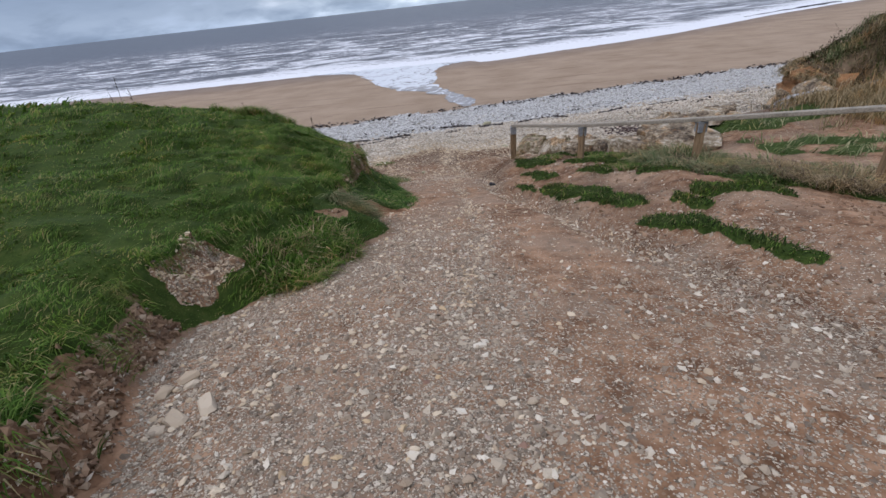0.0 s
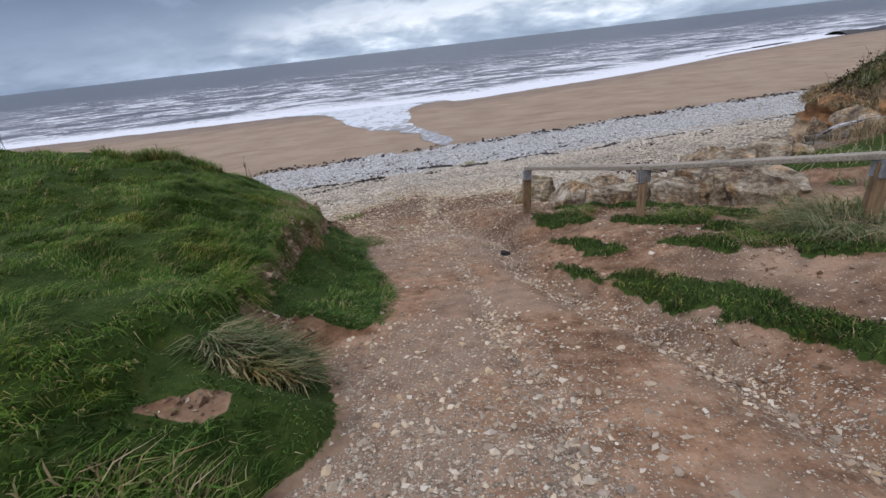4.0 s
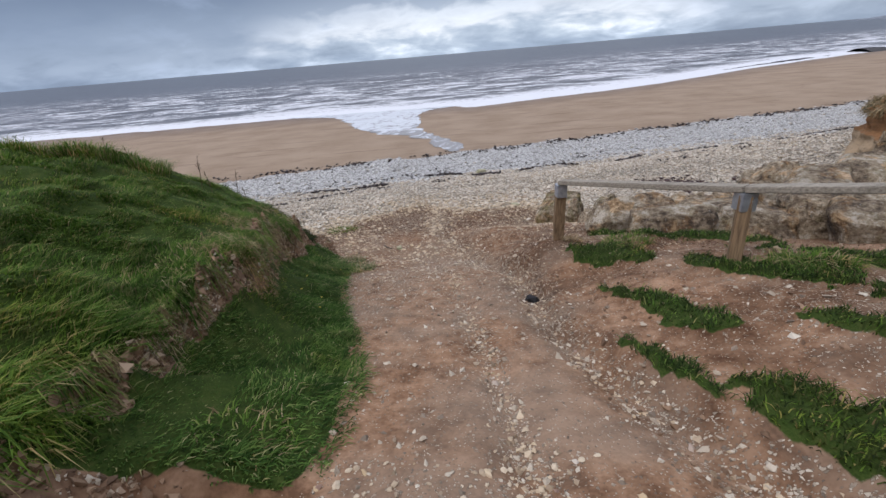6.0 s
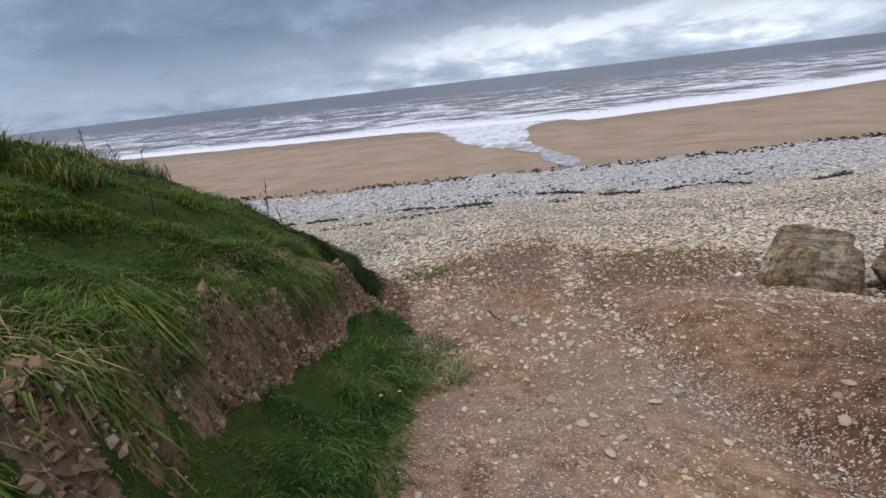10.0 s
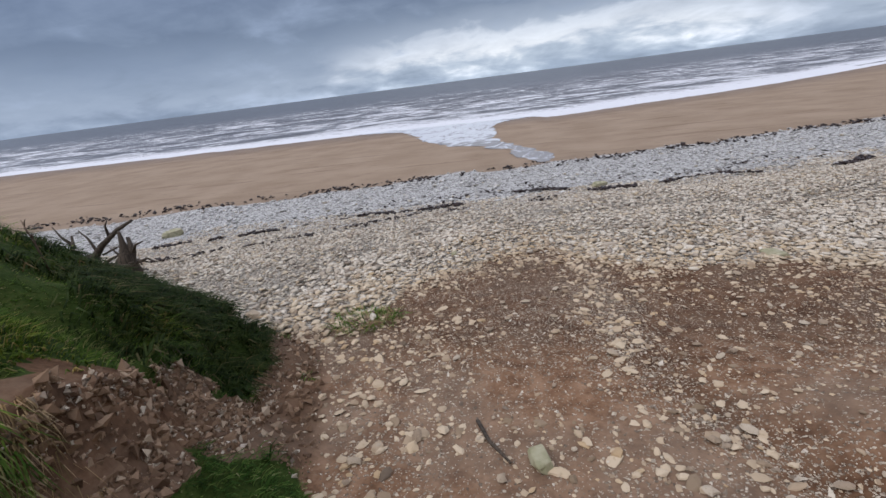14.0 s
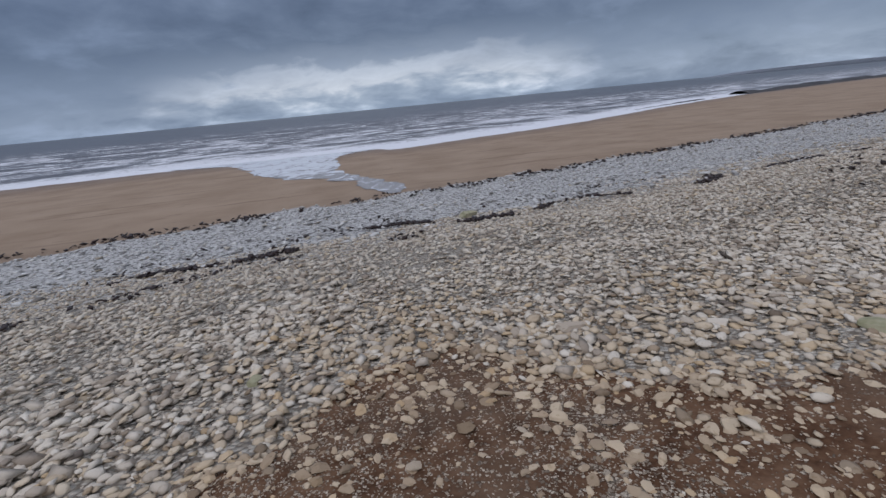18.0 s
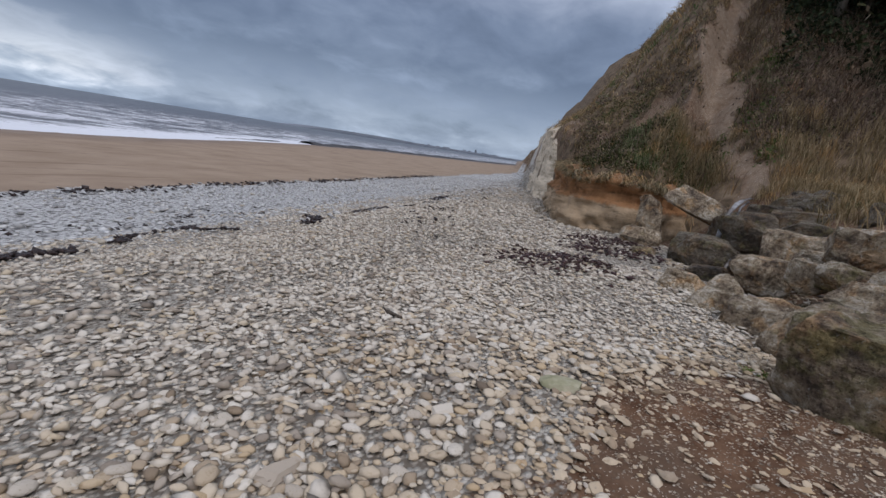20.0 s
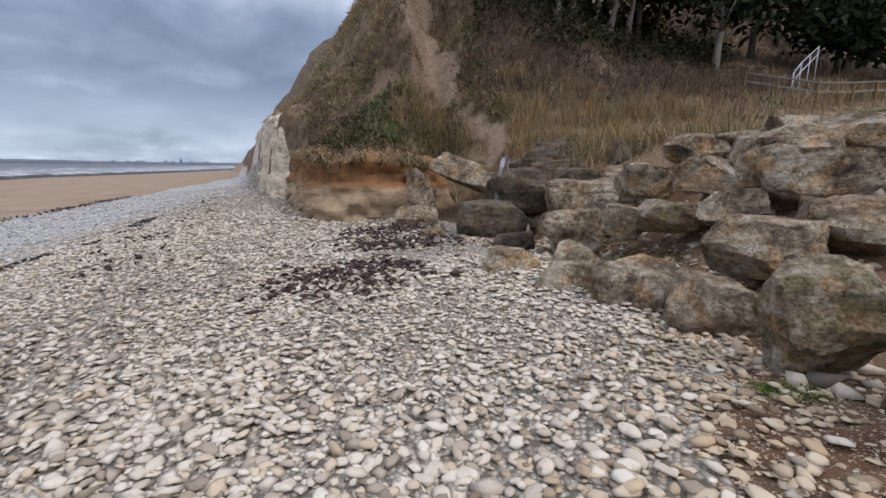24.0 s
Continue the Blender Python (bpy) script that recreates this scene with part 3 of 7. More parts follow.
def ground_parts(x, y):
    """Height, and how much of the place is turf, bare scarp and fan soil."""
    s = along(x, y)
    ramp = curve(y, RAMP)
    strand = curve(s, BEACH)
    to_sea = np.clip((s - 44) / np.maximum(curve(x, SHORE) - 0.22 * x - 44, 8), 0, 6)
    strand = strand + np.where(s > 44, (SEA_Z - 0.0) * to_sea ** 1.1, 0)
    strand = np.where(to_sea > 1, SEA_Z - 0.9 * (to_sea - 1) - 0.02, strand)
    beach = strand - 0.2 * ramp01(x, 1.5, 5) * (1 - ramp01(y, 22, 25))
    z = np.where(y < 18, ramp, ramp + (beach - ramp) * ramp01(y, 18, 22.5))
    reach = curve(x, [(3, 0), (7, 0.2), (9, 0.45), (10, 0.6), (12, 1.1), (13.4, 2.1), (16, 2.4)])
    # the strand below the boulders and the head of the shore
    east = ramp01(x, 2.2, 4.5) * ramp01(y - reach, 15.2, 17.6)
    z = z * (1 - east) + np.minimum(z, strand - 0.12) * east
    # terrace right of the track, beyond the rill
    rill = curve(y, RILL)
    near_end = ramp01(y, 12.2, 13.0)
    side = (ramp01(x - rill, 0.2, 1.7) * (1 - near_end) + ramp01(x - rill, 0.05, 0.75) * near_end) * (1 - ramp01(y - reach, 15.6, 17.4))
    terrace = 0.34 * side + side * (0.06 * noise2(x, y, 14, 0.7) + 0.035 * noise2(x, y, 15, 0.26))
    flat = ramp01(x, 3, 7) * (1 - ramp01(y - reach, 14.6, 16.8))
    z = z + terrace * (1 - flat)
    level = 4.45 + 0.10 * np.clip(13 - y, 0, 40) + 0.04 * np.clip(x - 6, 0, 40) - 0.4 * (1 - ramp01(x, 5.5, 7.5)) * ramp01(y, 12, 13.8)
    z = z * (1 - flat) + np.where(z > level, z * 0.5 + level * 0.5, level) * flat
    # rill and ruts down the track
    z = z - 0.11 * np.exp(-((x - rill) / 0.17) ** 2) * ramp01(y, 5, 8) * (1 - ramp01(y, 13.5, 16))
    z = z + 0.06 * ramp01(x - rill + 0.12 * noise2(x, y, 27, 0.35), 0.06, 0.2) * ramp01(y, 5, 7) * (1 - ramp01(y, 13.5, 15)) * (1 - ramp01(x - rill, 0.3, 1.4))
    rut = curve(y, RUT)
    z = z - 0.06 * np.exp(-((x - rut + 0.06 * noise2(x, y, 28, 0.5)) / 0.11) ** 2) * ramp01(y, 6, 8) * (1 - ramp01(y, 11.5, 13.5))
    # bank on the left
    wob = 0.10 * noise2(x, y, 1, 0.8) + 0.05 * noise2(x, y, 2, 0.33)
    foot, lip = curve(y, TURF_FOOT) + 0.6 * wob, curve(y, TURF_LIP) + 1.3 * wob
    u = (foot - x) / np.maximum(foot - lip, 0.2)
    scarp = curve(y, [(-8, 0.8), (3, 0.75), (6, 0.2), (8.8, 0.2), (9.6, 0.85), (11, 0.95), (14, 0.95), (17, 0.9), (19, 0.6), (24, 0.6)])
    slope = np.clip(u, 0, 1) ** 0.9
    shelf = curve(y, [(-8, 0.5), (9, 0.72), (10.2, 0.56), (11.5, 0.50), (12.8, 0.44), (14.5, 0.48), (16, 0.5), (24, 0.5)])
    step = shelf * np.clip(u / 0.86, 0, 1) ** 1.2 + (1 - shelf) * ramp01(u, 0.86, 0.985)
    step0 = 0.12 * np.clip(u, 0, 1) + 0.88 * ramp01(u, 0.3, 0.8)
    low = ramp01(y, 4, 6)
    step = step * low + step0 * (1 - low)
    rise = np.where(u > 0, scarp * step + (1 - scarp) * slope, 0) * curve(y, LIP_RISE)
    deep = np.clip(lip - x, 0, 200)
    edge = z + curve(y, LIP_RISE)
    top = curve(y, TOP) + 0.06 * np.clip(deep - 4, 0, 12)
    bank = edge + np.maximum(top - edge, 0) * (1 - np.exp(-deep / curve(y, [(-60, 1.9), (14, 1.9), (16, 2.3), (24, 2.3)])))
    turf = ramp01(u, 0.0, 0.12)
    z = np.where(u >= 1, bank, z + rise)
    face = ramp01(u, 0.76, 0.88) * (1 - ramp01(u, 1.0, 1.04))
    z = z + turf * (0.085 * noise2(x, y, 3, 0.75) + 0.055 * noise2(x, y, 4, 0.28)) + face * (0.13 * noise2(x, y, 9, 0.17) + 0.08 * noise2(x, y, 10, 0.08))
    z = z + 0.055 * ramp01(patch_cover(x, y), -0.2, 0.5) * (x > 0.6) * (x < 6.5) * (y < 16)
    h = hill(x, y)
    z = np.where(h > 0.01, z + h, z)
    z = z + 0.02 * noise2(x, y, 7, 0.7) + 0.008 * noise2(x, y, 8, 0.21)
    return z, u, h


def ground_z(x, y):
    return ground_parts(np.asarray(x, float), np.asarray(y, float))[0]


def fan_y(x):
    """Seaward edge of the brown soil at the foot of the track."""
    return curve(x, [(-4, 17.2), (-2.6, 18.1), (-2.3, 19), (-1.8, 19.65), (-1, 20.3), (-0.5, 20.45), (0, 20.0), (0.4, 19.5), (1, 19.4), (1.85, 19.45), (2.3, 19.3), (2.8, 19.05), (3.2, 18.7), (3.7, 18.25), (4.5, 17.6), (6, 15.5), (9, 14)])


# grass patches on the terrace: centre, half length, half width, turn
PATCHES = [(1.78, 11.0, 0.8, 0.15, -72), (1.42, 10.25, 0.45, 0.09, -76), (1.98, 9.1, 0.9, 0.26, -74), (2.05, 12.6, 0.5, 0.3, -40), (2.8, 11.3, 0.85, 0.3, -70), (3.05, 10.5, 0.5, 0.3, -55),
           (2.35, 8.1, 0.6, 0.2, -65), (2.5, 6.95, 0.42, 0.19, -60), (2.85, 6.05, 0.55, 0.08, -75), (2.85, 7.65, 0.5, 0.15, -75), (2.55, 9.9, 0.4, 0.14, -65), (3.4, 7.6, 0.6, 0.3, -20), (3.3, 9.2, 0.7, 0.25, -50),
           (2.6, 14.3, 0.6, 0.25, -20), (4.2, 9.9, 0.9, 0.4, -40), (4.9, 8.3, 1.1, 0.6, -35), (3.9, 11.6, 0.9, 0.4, -35), (3.4, 13.2, 0.8, 0.4, -20), (2.95, 15.55, 0.3, 0.14, 0), (3.9, 8.4, 0.5, 0.3, -40)]


def patch_cover(x, y):
    best = np.full(np.shape(x), -1.0)
    for px, py, a, b, turn in PATCHES:
        c, s = math.cos(radians(turn)), math.sin(radians(turn))
        u, v = (x - px) * c + (y - py) * s, -(x - px) * s + (y - py) * c
        best = np.maximum(best, 1 - (u / a) ** 2 - (v / b) ** 2)
    return best + 0.8 * noise2(x, y, 11, 0.30) + 0.55 * noise2(x, y, 12, 0.12) - 0.1


# bare ground on the bank: centre, half length, half width, turn
BARE = [(-1.94, 6.03, 0.46, 0.21, 82), (-1.72, 9.48, 0.26, 0.13, 30), (-1.15, 9.1, 0.42, 0.15, 20), (-1.3, 7.75, 0.2, 0.08, 20), (-1.75, 16.0, 0.5, 0.15, 100), (-2.68, 15.72, 0.62, 0.27, 97), (-2.0, 12.4, 0.4, 0.12, 100)]


def bare_cover(x, y):
    best = np.full(np.shape(x), -1.0)
    for px, py, a, b, turn in BARE:
        c, s = math.cos(radians(turn)), math.sin(radians(turn))
        u, v = (x - px) * c + (y - py) * s, -(x - px) * s + (y - py) * c
        best = np.maximum(best, 1 - (u / a) ** 2 - (v / b) ** 2)
    return best + 0.7 * noise2(x, y, 13, 0.22) + 0.5 * noise2(x, y, 20, 0.09)


def covers(x, y, z, u, h):
    """How far each kind of ground covers a place, 0 to 1."""
    s = along(x, y)
    n1, n2 = noise2(x, y, 21, 0.5), noise2(x, y, 22, 1.6)
    bank = ramp01(u, 0.0, 0.10)
    # the raw face under the lip
    raw = ramp01(u + 0.07 * ramp01(y, 11.5, 13.5), 0.83, 0.91) * (1 - ramp01(u + 0.10 * ramp01(y, 15.1, 15.6), 0.955, 1.0)) * ramp01(y, 9.1, 9.8) * (1 - ramp01(y, 15.2, 17.0))
    raw_low = ramp01(u, 0.0, 0.12) * (1 - ramp01(u, 0.88, 1.0)) * (1 - ramp01(y, 5.2, 5.5))
    raw_end = ramp01(u, -0.02, 0.06) * (1 - ramp01(u, 0.52, 0.70)) * ramp01(y, 15.6, 16.2) * (1 - ramp01(y, 18.4, 19.5))
    raw = np.clip(np.maximum(np.maximum(raw, raw_low), raw_end) * (1.0 + 0.7 * n1 + 0.7 * noise2(x, y, 25, 0.16)), 0, 1)
    bare = np.maximum(raw, ramp01(bare_cover(x, y), -0.1, 0.3))
    right = ramp01(patch_cover(x, y), -0.15, 0.25) * (1 - ramp01(y, 14.9, 16.2)) * (x > 0.6)
    lawn = ramp01(x, 4.5, 6.5) * ramp01(n2 + 0.7 * n1 + 0.6 * ramp01(x, 6.5, 8.5), -0.25, 0.35) * (1 - ramp01(y - 1.6 * ramp01(x, 8, 12), 14.0, 15.5)) * (h <= 0.01) * (0.75 + 0.3 * n2)
    turf = np.where(bank > 0, bank * (1 - bare), np.maximum(right, lawn)) * (h <= 0.05)
    shingle = ramp01(y - fan_y(x) + 0.3 * n1, -0.35, 0.35) * (1 - ramp01(s + 0.7 * n2 + 0.3 * n1, 40.0, 41.4)) * (bank < 0.5) * (h <= 0.05)
    shingle = shingle * np.maximum(ramp01(y - curve(x, [(3, 17.4), (4.5, 17.7), (6, 17.9), (8, 18.1), (10.5, 18.7), (13, 19.8)]), -0.3, 0.2), x < 3.2)
    sandy = ramp01(s + 0.7 * n2 + 0.3 * n1, 40.0, 41.4)
    far = 0.945 * (x - 14.8) + 0.326 * (y - 22.8)
    low = z - (2.55 + 0 * x)
    clay = (h > 0.05) * (1 - ramp01(low + 0.22 * n1, 1.2, 1.4)) * ramp01(y, 19.0, 20.2) * (1 - ramp01(far, 2, 6))
    chalk = (h > 0.05) * ramp01(far + 1.5 * n2, 14, 18) * (1 - ramp01(low + 0.8 * n2, 3.4 + 0 * x, 5.4))
    trail_y = curve(x, [(11.6, 17.2), (13, 17.4), (14.4, 17.4), (15.3, 17.86), (16.9, 18.5), (17.8, 18.7), (19.7, 18.95), (20.9, 19.45), (22, 19.7), (23.7, 19.5), (27, 19)])
    wide_ = curve(x, [(12, 0.38), (15, 0.34), (17, 0.36), (18.5, 0.55), (20, 0.8), (22, 0.7), (25, 0.5)])
    trail = (x > 11.6) * (x < 27) * ramp01(wide_ - np.abs(y - trail_y + 0.3 * n1 + 0.25 * noise2(x, y, 26, 0.4)), -0.15, 0.2)
    slip = (h > 1) * ramp01(noise2(x, y, 23, 1.7) + 0.5 * noise2(x, y, 24, 0.6), 0.45, 0.7) * ramp01(y, 18.2, 20) * ramp01(x, 16.5, 19) * (x < 48)
    seaward = 0.326 * (x - 14.8) - 0.945 * (y - 22.8)
    slip = np.maximum(slip, (h > 1) * (x < 55) * ramp01(far, 5, 8) * (1 - ramp01(seaward + 0.7 * n2 + 0.5 * n1, 0.9, 1.6)) * ramp01(n1 + 0.6 * n2, -0.5, 0.1))
    scrub = (h > 0.02) * (1 - np.maximum(clay, chalk)) * (1 - np.maximum(trail, slip))
    gravel = np.clip(0.24 - 0.08 * ramp01(y, 13.8, 15.5) + -0.12 * ramp01(y, 7, 9.5) + 0.65 * ramp01(0.55 + 0.05 * y - x, -0.25, 0.35) * (1 - ramp01(y, 5.5, 9.5)) + 0.3 * n2 + 0.2 * ramp01(y, 12, 15) - 0.15 * ramp01(x - curve(y, RILL), 0.1, 0.5) + 0.35 * np.exp(-((x - curve(y, RILL)) / 0.25) ** 2) + 0.35 * np.exp(-((x - curve(y, RUT)) / 0.14) ** 2) * ramp01(y, 4, 6) * (1 - ramp01(y, 11.5, 13)), 0, 1)
    stony = (bare > 0.35) * (y > 5.45) * (y < 6.9)
    gravel = np.where(bank > 0.02, np.where(stony, 0.75, -1.0), gravel)
    damp = ramp01(s - (curve(x, SHORE) - 0.22 * x), -16, -2) * 0.9 + 0.35 * ramp01(s, 44, 40) * sandy
    cool = ramp01(s, 25, 31)
    moist = np.clip((0.35 * ramp01(y, 14.0, 16.0) + 0.85 * ramp01(y, 16.5, 18.2)) * (1 - sandy) + 0.55 * np.exp(-((x - curve(y, RILL) - 0.12) / 0.22) ** 2) + 0.55 * bare * bank * (1 - stony) + 0.75 * ramp01(n2 + n1, -0.4, 0.5) * ramp01(x + 0.3 * n1, 0.3, 1.6) * (0.35 + 0.65 * ramp01(y, 5, 9)) * (1 - 0.8 * ramp01(y, 14.8, 15.8)) + 0.5 * ramp01(y, 12.2, 13.2) * ramp01(x, 0.7, 1.2) * (1 - ramp01(y, 15.0, 15.8)), 0, 1)
    return dict(turf=turf, shingle=shingle, sandy=sandy, clay=clay, chalk=chalk, scrub=scrub, gravel=gravel, damp=np.clip(damp, 0, 1), cool=cool, moist=moist, pale=np.maximum(trail, 0.4 * slip) * (h > 0.02), bare=bare, bank=bank)


# ---- ground ----
def spaced(lo, hi, fine_lo, fine_hi, step, growth):
    mid = np.arange(fine_lo, fine_hi + step / 2, step)
    right, d, p = [], step, fine_hi
    while p < hi:
        d *= growth
        p += d
        right.append(min(p, hi))
    left, d, p = [], step, fine_lo
    while p > lo:
        d *= growth
        p -= d
        left.append(max(p, lo))
    return np.r_[left[::-1], mid, right]


def mesh_of(name, verts, faces, material, smooth=True):
    """A mesh from arrays; all faces have the same number of corners."""
    me = bpy.data.meshes.new(name)
    me.vertices.add(len(verts))
    me.vertices.foreach_set("co", np.asarray(verts, np.float32).ravel())
    n = faces.shape[1]
    me.loops.add(faces.size)
    me.loops.foreach_set("vertex_index", faces.ravel().astype(np.int32))
    me.polygons.add(len(faces))
    me.polygons.foreach_set("loop_start", np.arange(0, faces.size, n, dtype=np.int32))
    me.polygons.foreach_set("use_smooth", np.full(len(faces), smooth))
    me.update(calc_edges=True)
    me.materials.append(material)
    return me


def sheet(name, verts, faces, material, fields):
    """A piece of a larger sheet, with its fields on its points."""
    used = np.unique(faces)
    back = np.zeros(len(verts), int)
    back[used] = np.arange(len(used))
    me = mesh_of(name, verts[used], back[faces], material)
    for key, values in fields.items():
        me.attributes.new(key, "FLOAT", "POINT").data.foreach_set("value", values[used].astype(np.float32))
    return tagged(new(name, me), kind="structure")


def grid_faces(rows, cols):
    q = (np.arange(rows - 1)[:, None] * cols + np.arange(cols - 1)[None, :]).ravel()
    return np.stack([q, q + 1, q + 1 + cols, q + cols], -1)


gx = np.unique(np.r_[spaced(-3500, 3500, -4.5, 5, 0.06, 1.07), np.arange(12.5, 26, 0.22)])
gy = np.unique(np.r_[spaced(-400, 1500, 2.5, 20.5, 0.065, 1.07), np.arange(20.7, 27, 0.16)])
GX, GY = np.meshgrid(gx, gy)
GZ, GU, GH = ground_parts(GX, GY)
fields = {k: v.ravel() for k, v in covers(GX, GY, GZ, GU, GH).items()}
verts = np.stack([GX.ravel(), GY.ravel(), GZ.ravel()], -1)
quads = grid_faces(len(gy), len(gx))
pick = {k: fields[k][quads].mean(1) for k in ("turf", "shingle", "sandy", "bank")}
hilly = GH.ravel()[quads].max(1) > 0.02
kinds = np.select([hilly, pick["bank"] > 0.5, pick["sandy"] > 0.5, pick["shingle"] > 0.5], [1, 2, 3, 4], 0)
keep = {k: v for k, v in fields.items() if k not in ("bare", "bank")}
names = {0: "ground", 1: "headland", 2: "grass_bank", 3: "sand_beach", 4: "shingle_beach"}
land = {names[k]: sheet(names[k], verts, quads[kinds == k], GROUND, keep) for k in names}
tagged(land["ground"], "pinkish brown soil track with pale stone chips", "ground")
tagged(land["headland"], "steep clay and chalk headland with brown scrub", "cliff")
tagged(land["grass_bank"], "green turf bank with a raw eroded edge", "bank")
tagged(land["sand_beach"], "smooth wet brown sand with dark streaks", "beach")
tagged(land["shingle_beach"], "pale chalk shingle beach sloping to the sand", "beach")

# sea, from the strand to the horizon
sx = spaced(-4000, 4000, -60, 80, 2.2, 1.09)
sd = spaced(-6, 4300, -6, 110, 0.9, 1.09)
SX, SD = np.meshgrid(sx, sd)
SY = curve(SX, SHORE) + SD
swell = ramp01(SD, 6, 30) * (1 - 0.8 * ramp01(SD, 200, 900))
SZ = SEA_Z + swell * (0.22 * np.sin(SD / 2.6 + 1.5 * noise2(SX, SD, 31, 30)) * (0.6 + 0.4 * noise2(SX, SD, 32, 14)) + 0.10 * noise2(SX, SD * 3, 33, 6)) - 0.1 * ramp01(-SD, 0, 6)
sea_mesh = mesh_of("sea", np.stack([SX.ravel(), SY.ravel(), SZ.ravel()], -1), grid_faces(len(sd), len(sx)), SEA)
sea_mesh.attributes.new("off", "FLOAT", "POINT").data.foreach_set("value", SD.ravel().astype(np.float32))
sea = tagged(new("sea", sea_mesh), "brown-grey choppy sea with white breakers", "sea", kind="structure")

# stream of foamy water that crosses the sand
ty = np.linspace(41.2, 86, 120)
tl = curve(ty, [(41, 0.2), (44, -0.2), (48.2, -1.2), (51.5, -3.4), (56.8, -8.0), (66, -11.5), (77.8, -16.2), (86, -30)])
tr = curve(ty, [(41, 1.0), (44.4, 1.9), (46.5, 0.9), (48.7, -0.33), (58, -2.2), (70, -3.1), (79, -1), (84, 12), (86, 18)])
tl = tl + 0.6 * noise2(ty, ty * 0, 35, 2.2) + 0.35 * noise2(ty, ty * 0 + 3, 37, 0.7)
tr = tr + 0.5 * noise2(ty, ty * 0 + 9, 36, 2.0) + 0.35 * noise2(ty, ty * 0 + 6, 38, 0.7)
tu = np.linspace(0, 1, 40)
TX = tl[:, None] * (1 - tu) + tr[:, None] * tu
TY = np.repeat(ty[:, None], 40, 1)
TZ = ground_z(TX, TY) + 0.03
stream_mesh = mesh_of("stream", np.stack([TX.ravel(), TY.ravel(), TZ.ravel()], -1), grid_faces(120, 40), FOAM)
stream_mesh.attributes.new("white", "FLOAT", "POINT").data.foreach_set("value", (ramp01(TY, 46, 62) * 1.2 - 0.35).ravel().astype(np.float32))
tagged(new("stream", stream_mesh), "shallow foamy stream running over the sand", "water", kind="structure")


# ---- stones ----
def octa(level):
    """A unit octahedron, its faces split level times."""
    v = [(1, 0, 0), (-1, 0, 0), (0, 1, 0), (0, -1, 0), (0, 0, 1), (0, 0, -1)]
    f = [(0, 2, 4), (2, 1, 4), (1, 3, 4), (3, 0, 4), (2, 0, 5), (1, 2, 5), (3, 1, 5), (0, 3, 5)]
    for _ in range(level):
        made, nf = {}, []
        def mid(a, b):
            k = (min(a, b), max(a, b))
            if k not in made:
                p = np.array(v[a]) + np.array(v[b])
                v.append(tuple(p / np.linalg.norm(p)))
                made[k] = len(v) - 1
            return made[k]
        for a, b, c in f:
            d, e, g = mid(a, b), mid(b, c), mid(c, a)
            nf += [(a, d, g), (d, b, e), (g, e, c), (d, e, g)]
        f = nf
    return np.array(v, float), np.array(f)


def stone_shape(level, seed, lump=0.22):
    v, f = octa(level)
    rng = np.random.RandomState(seed)
    ways = rng.randn(7, 3)
    ways /= np.linalg.norm(ways, axis=1)[:, None]
    far = v @ ways.T
    cut = rng.uniform(0.62, 0.95, 7)
    scale = np.min(np.where(far > 0.05, cut / np.maximum(far, 0.05), 9), axis=1)
    if level == 0:
        v = v + rng.uniform(-0.38, 0.38, v.shape)
    v = v * np.minimum(scale, 1.0)[:, None] * (1 + lump * (rng.rand(len(v), 1) - 0.5))
    if level == 1:
        # the underside is one fan
        u0 = octa(1)[0]
        rim = np.flatnonzero(np.abs(u0[:, 2]) < 1e-6)
        rim = rim[np.argsort(np.arctan2(u0[rim, 1], u0[rim, 0]))]
        low = int(np.argmin(u0[:, 2]))
        top_ = f[u0[f][:, :, 2].sum(1) > 0]
        f = np.concatenate([top_, np.stack([np.roll(rim, -1), rim, np.full(len(rim), low)], -1)])
    return v, f


def scatter(name, material, x, y, size, level, seed, flat=(0.26, 0.46), sink=0.15, z=None, tilt=0.28, label="", category="stones", smooth=True, lump=0.22):
    """Many stones joined into one mesh."""
    rng = np.random.RandomState(seed + 5077)
    n = len(x)
    shapes = [stone_shape(level, seed + 1 + k, lump) for k in range(10)]
    pickd = rng.randint(0, 10, n)
    base = np.stack([s[0] for s in shapes])[pickd]
    dims = np.stack([size * rng.uniform(0.85, 1.25, n), size * rng.uniform(0.6, 0.9, n), size * rng.uniform(*flat, n)], -1) / 2
    p = base * dims[:, None, :]
    a, b, c = rng.uniform(0, 6.283, n), rng.randn(n) * tilt, rng.randn(n) * tilt
    ca, sa = np.cos(a)[:, None], np.sin(a)[:, None]
    px, py, pz = p[..., 0], p[..., 1], p[..., 2]
    py, pz = py - pz * b[:, None], pz + py * b[:, None]
    px, pz = px - pz * c[:, None], pz + px * c[:, None]
    qx, qy = px * ca - py * sa, px * sa + py * ca
    gz = ground_z(x, y) if z is None else z
    lift = dims[:, 2] * (1 - 2 * sink)
    out = np.stack([qx + x[:, None], qy + y[:, None], pz + (gz + lift)[:, None]], -1)
    f0 = shapes[0][1]
    faces = (f0[None] + (np.arange(n) * base.shape[1])[:, None, None]).reshape(-1, 3)
    me = mesh_of(name, out.reshape(-1, 3), faces, material, smooth)
    return tagged(new(name, me), label, category, kind="stuff")


def cover_at(x, y):
    z, u, h = ground_parts(x, y)
    return covers(x, y, z, u, h), z, u, h


rng = np.random.RandomState(4)


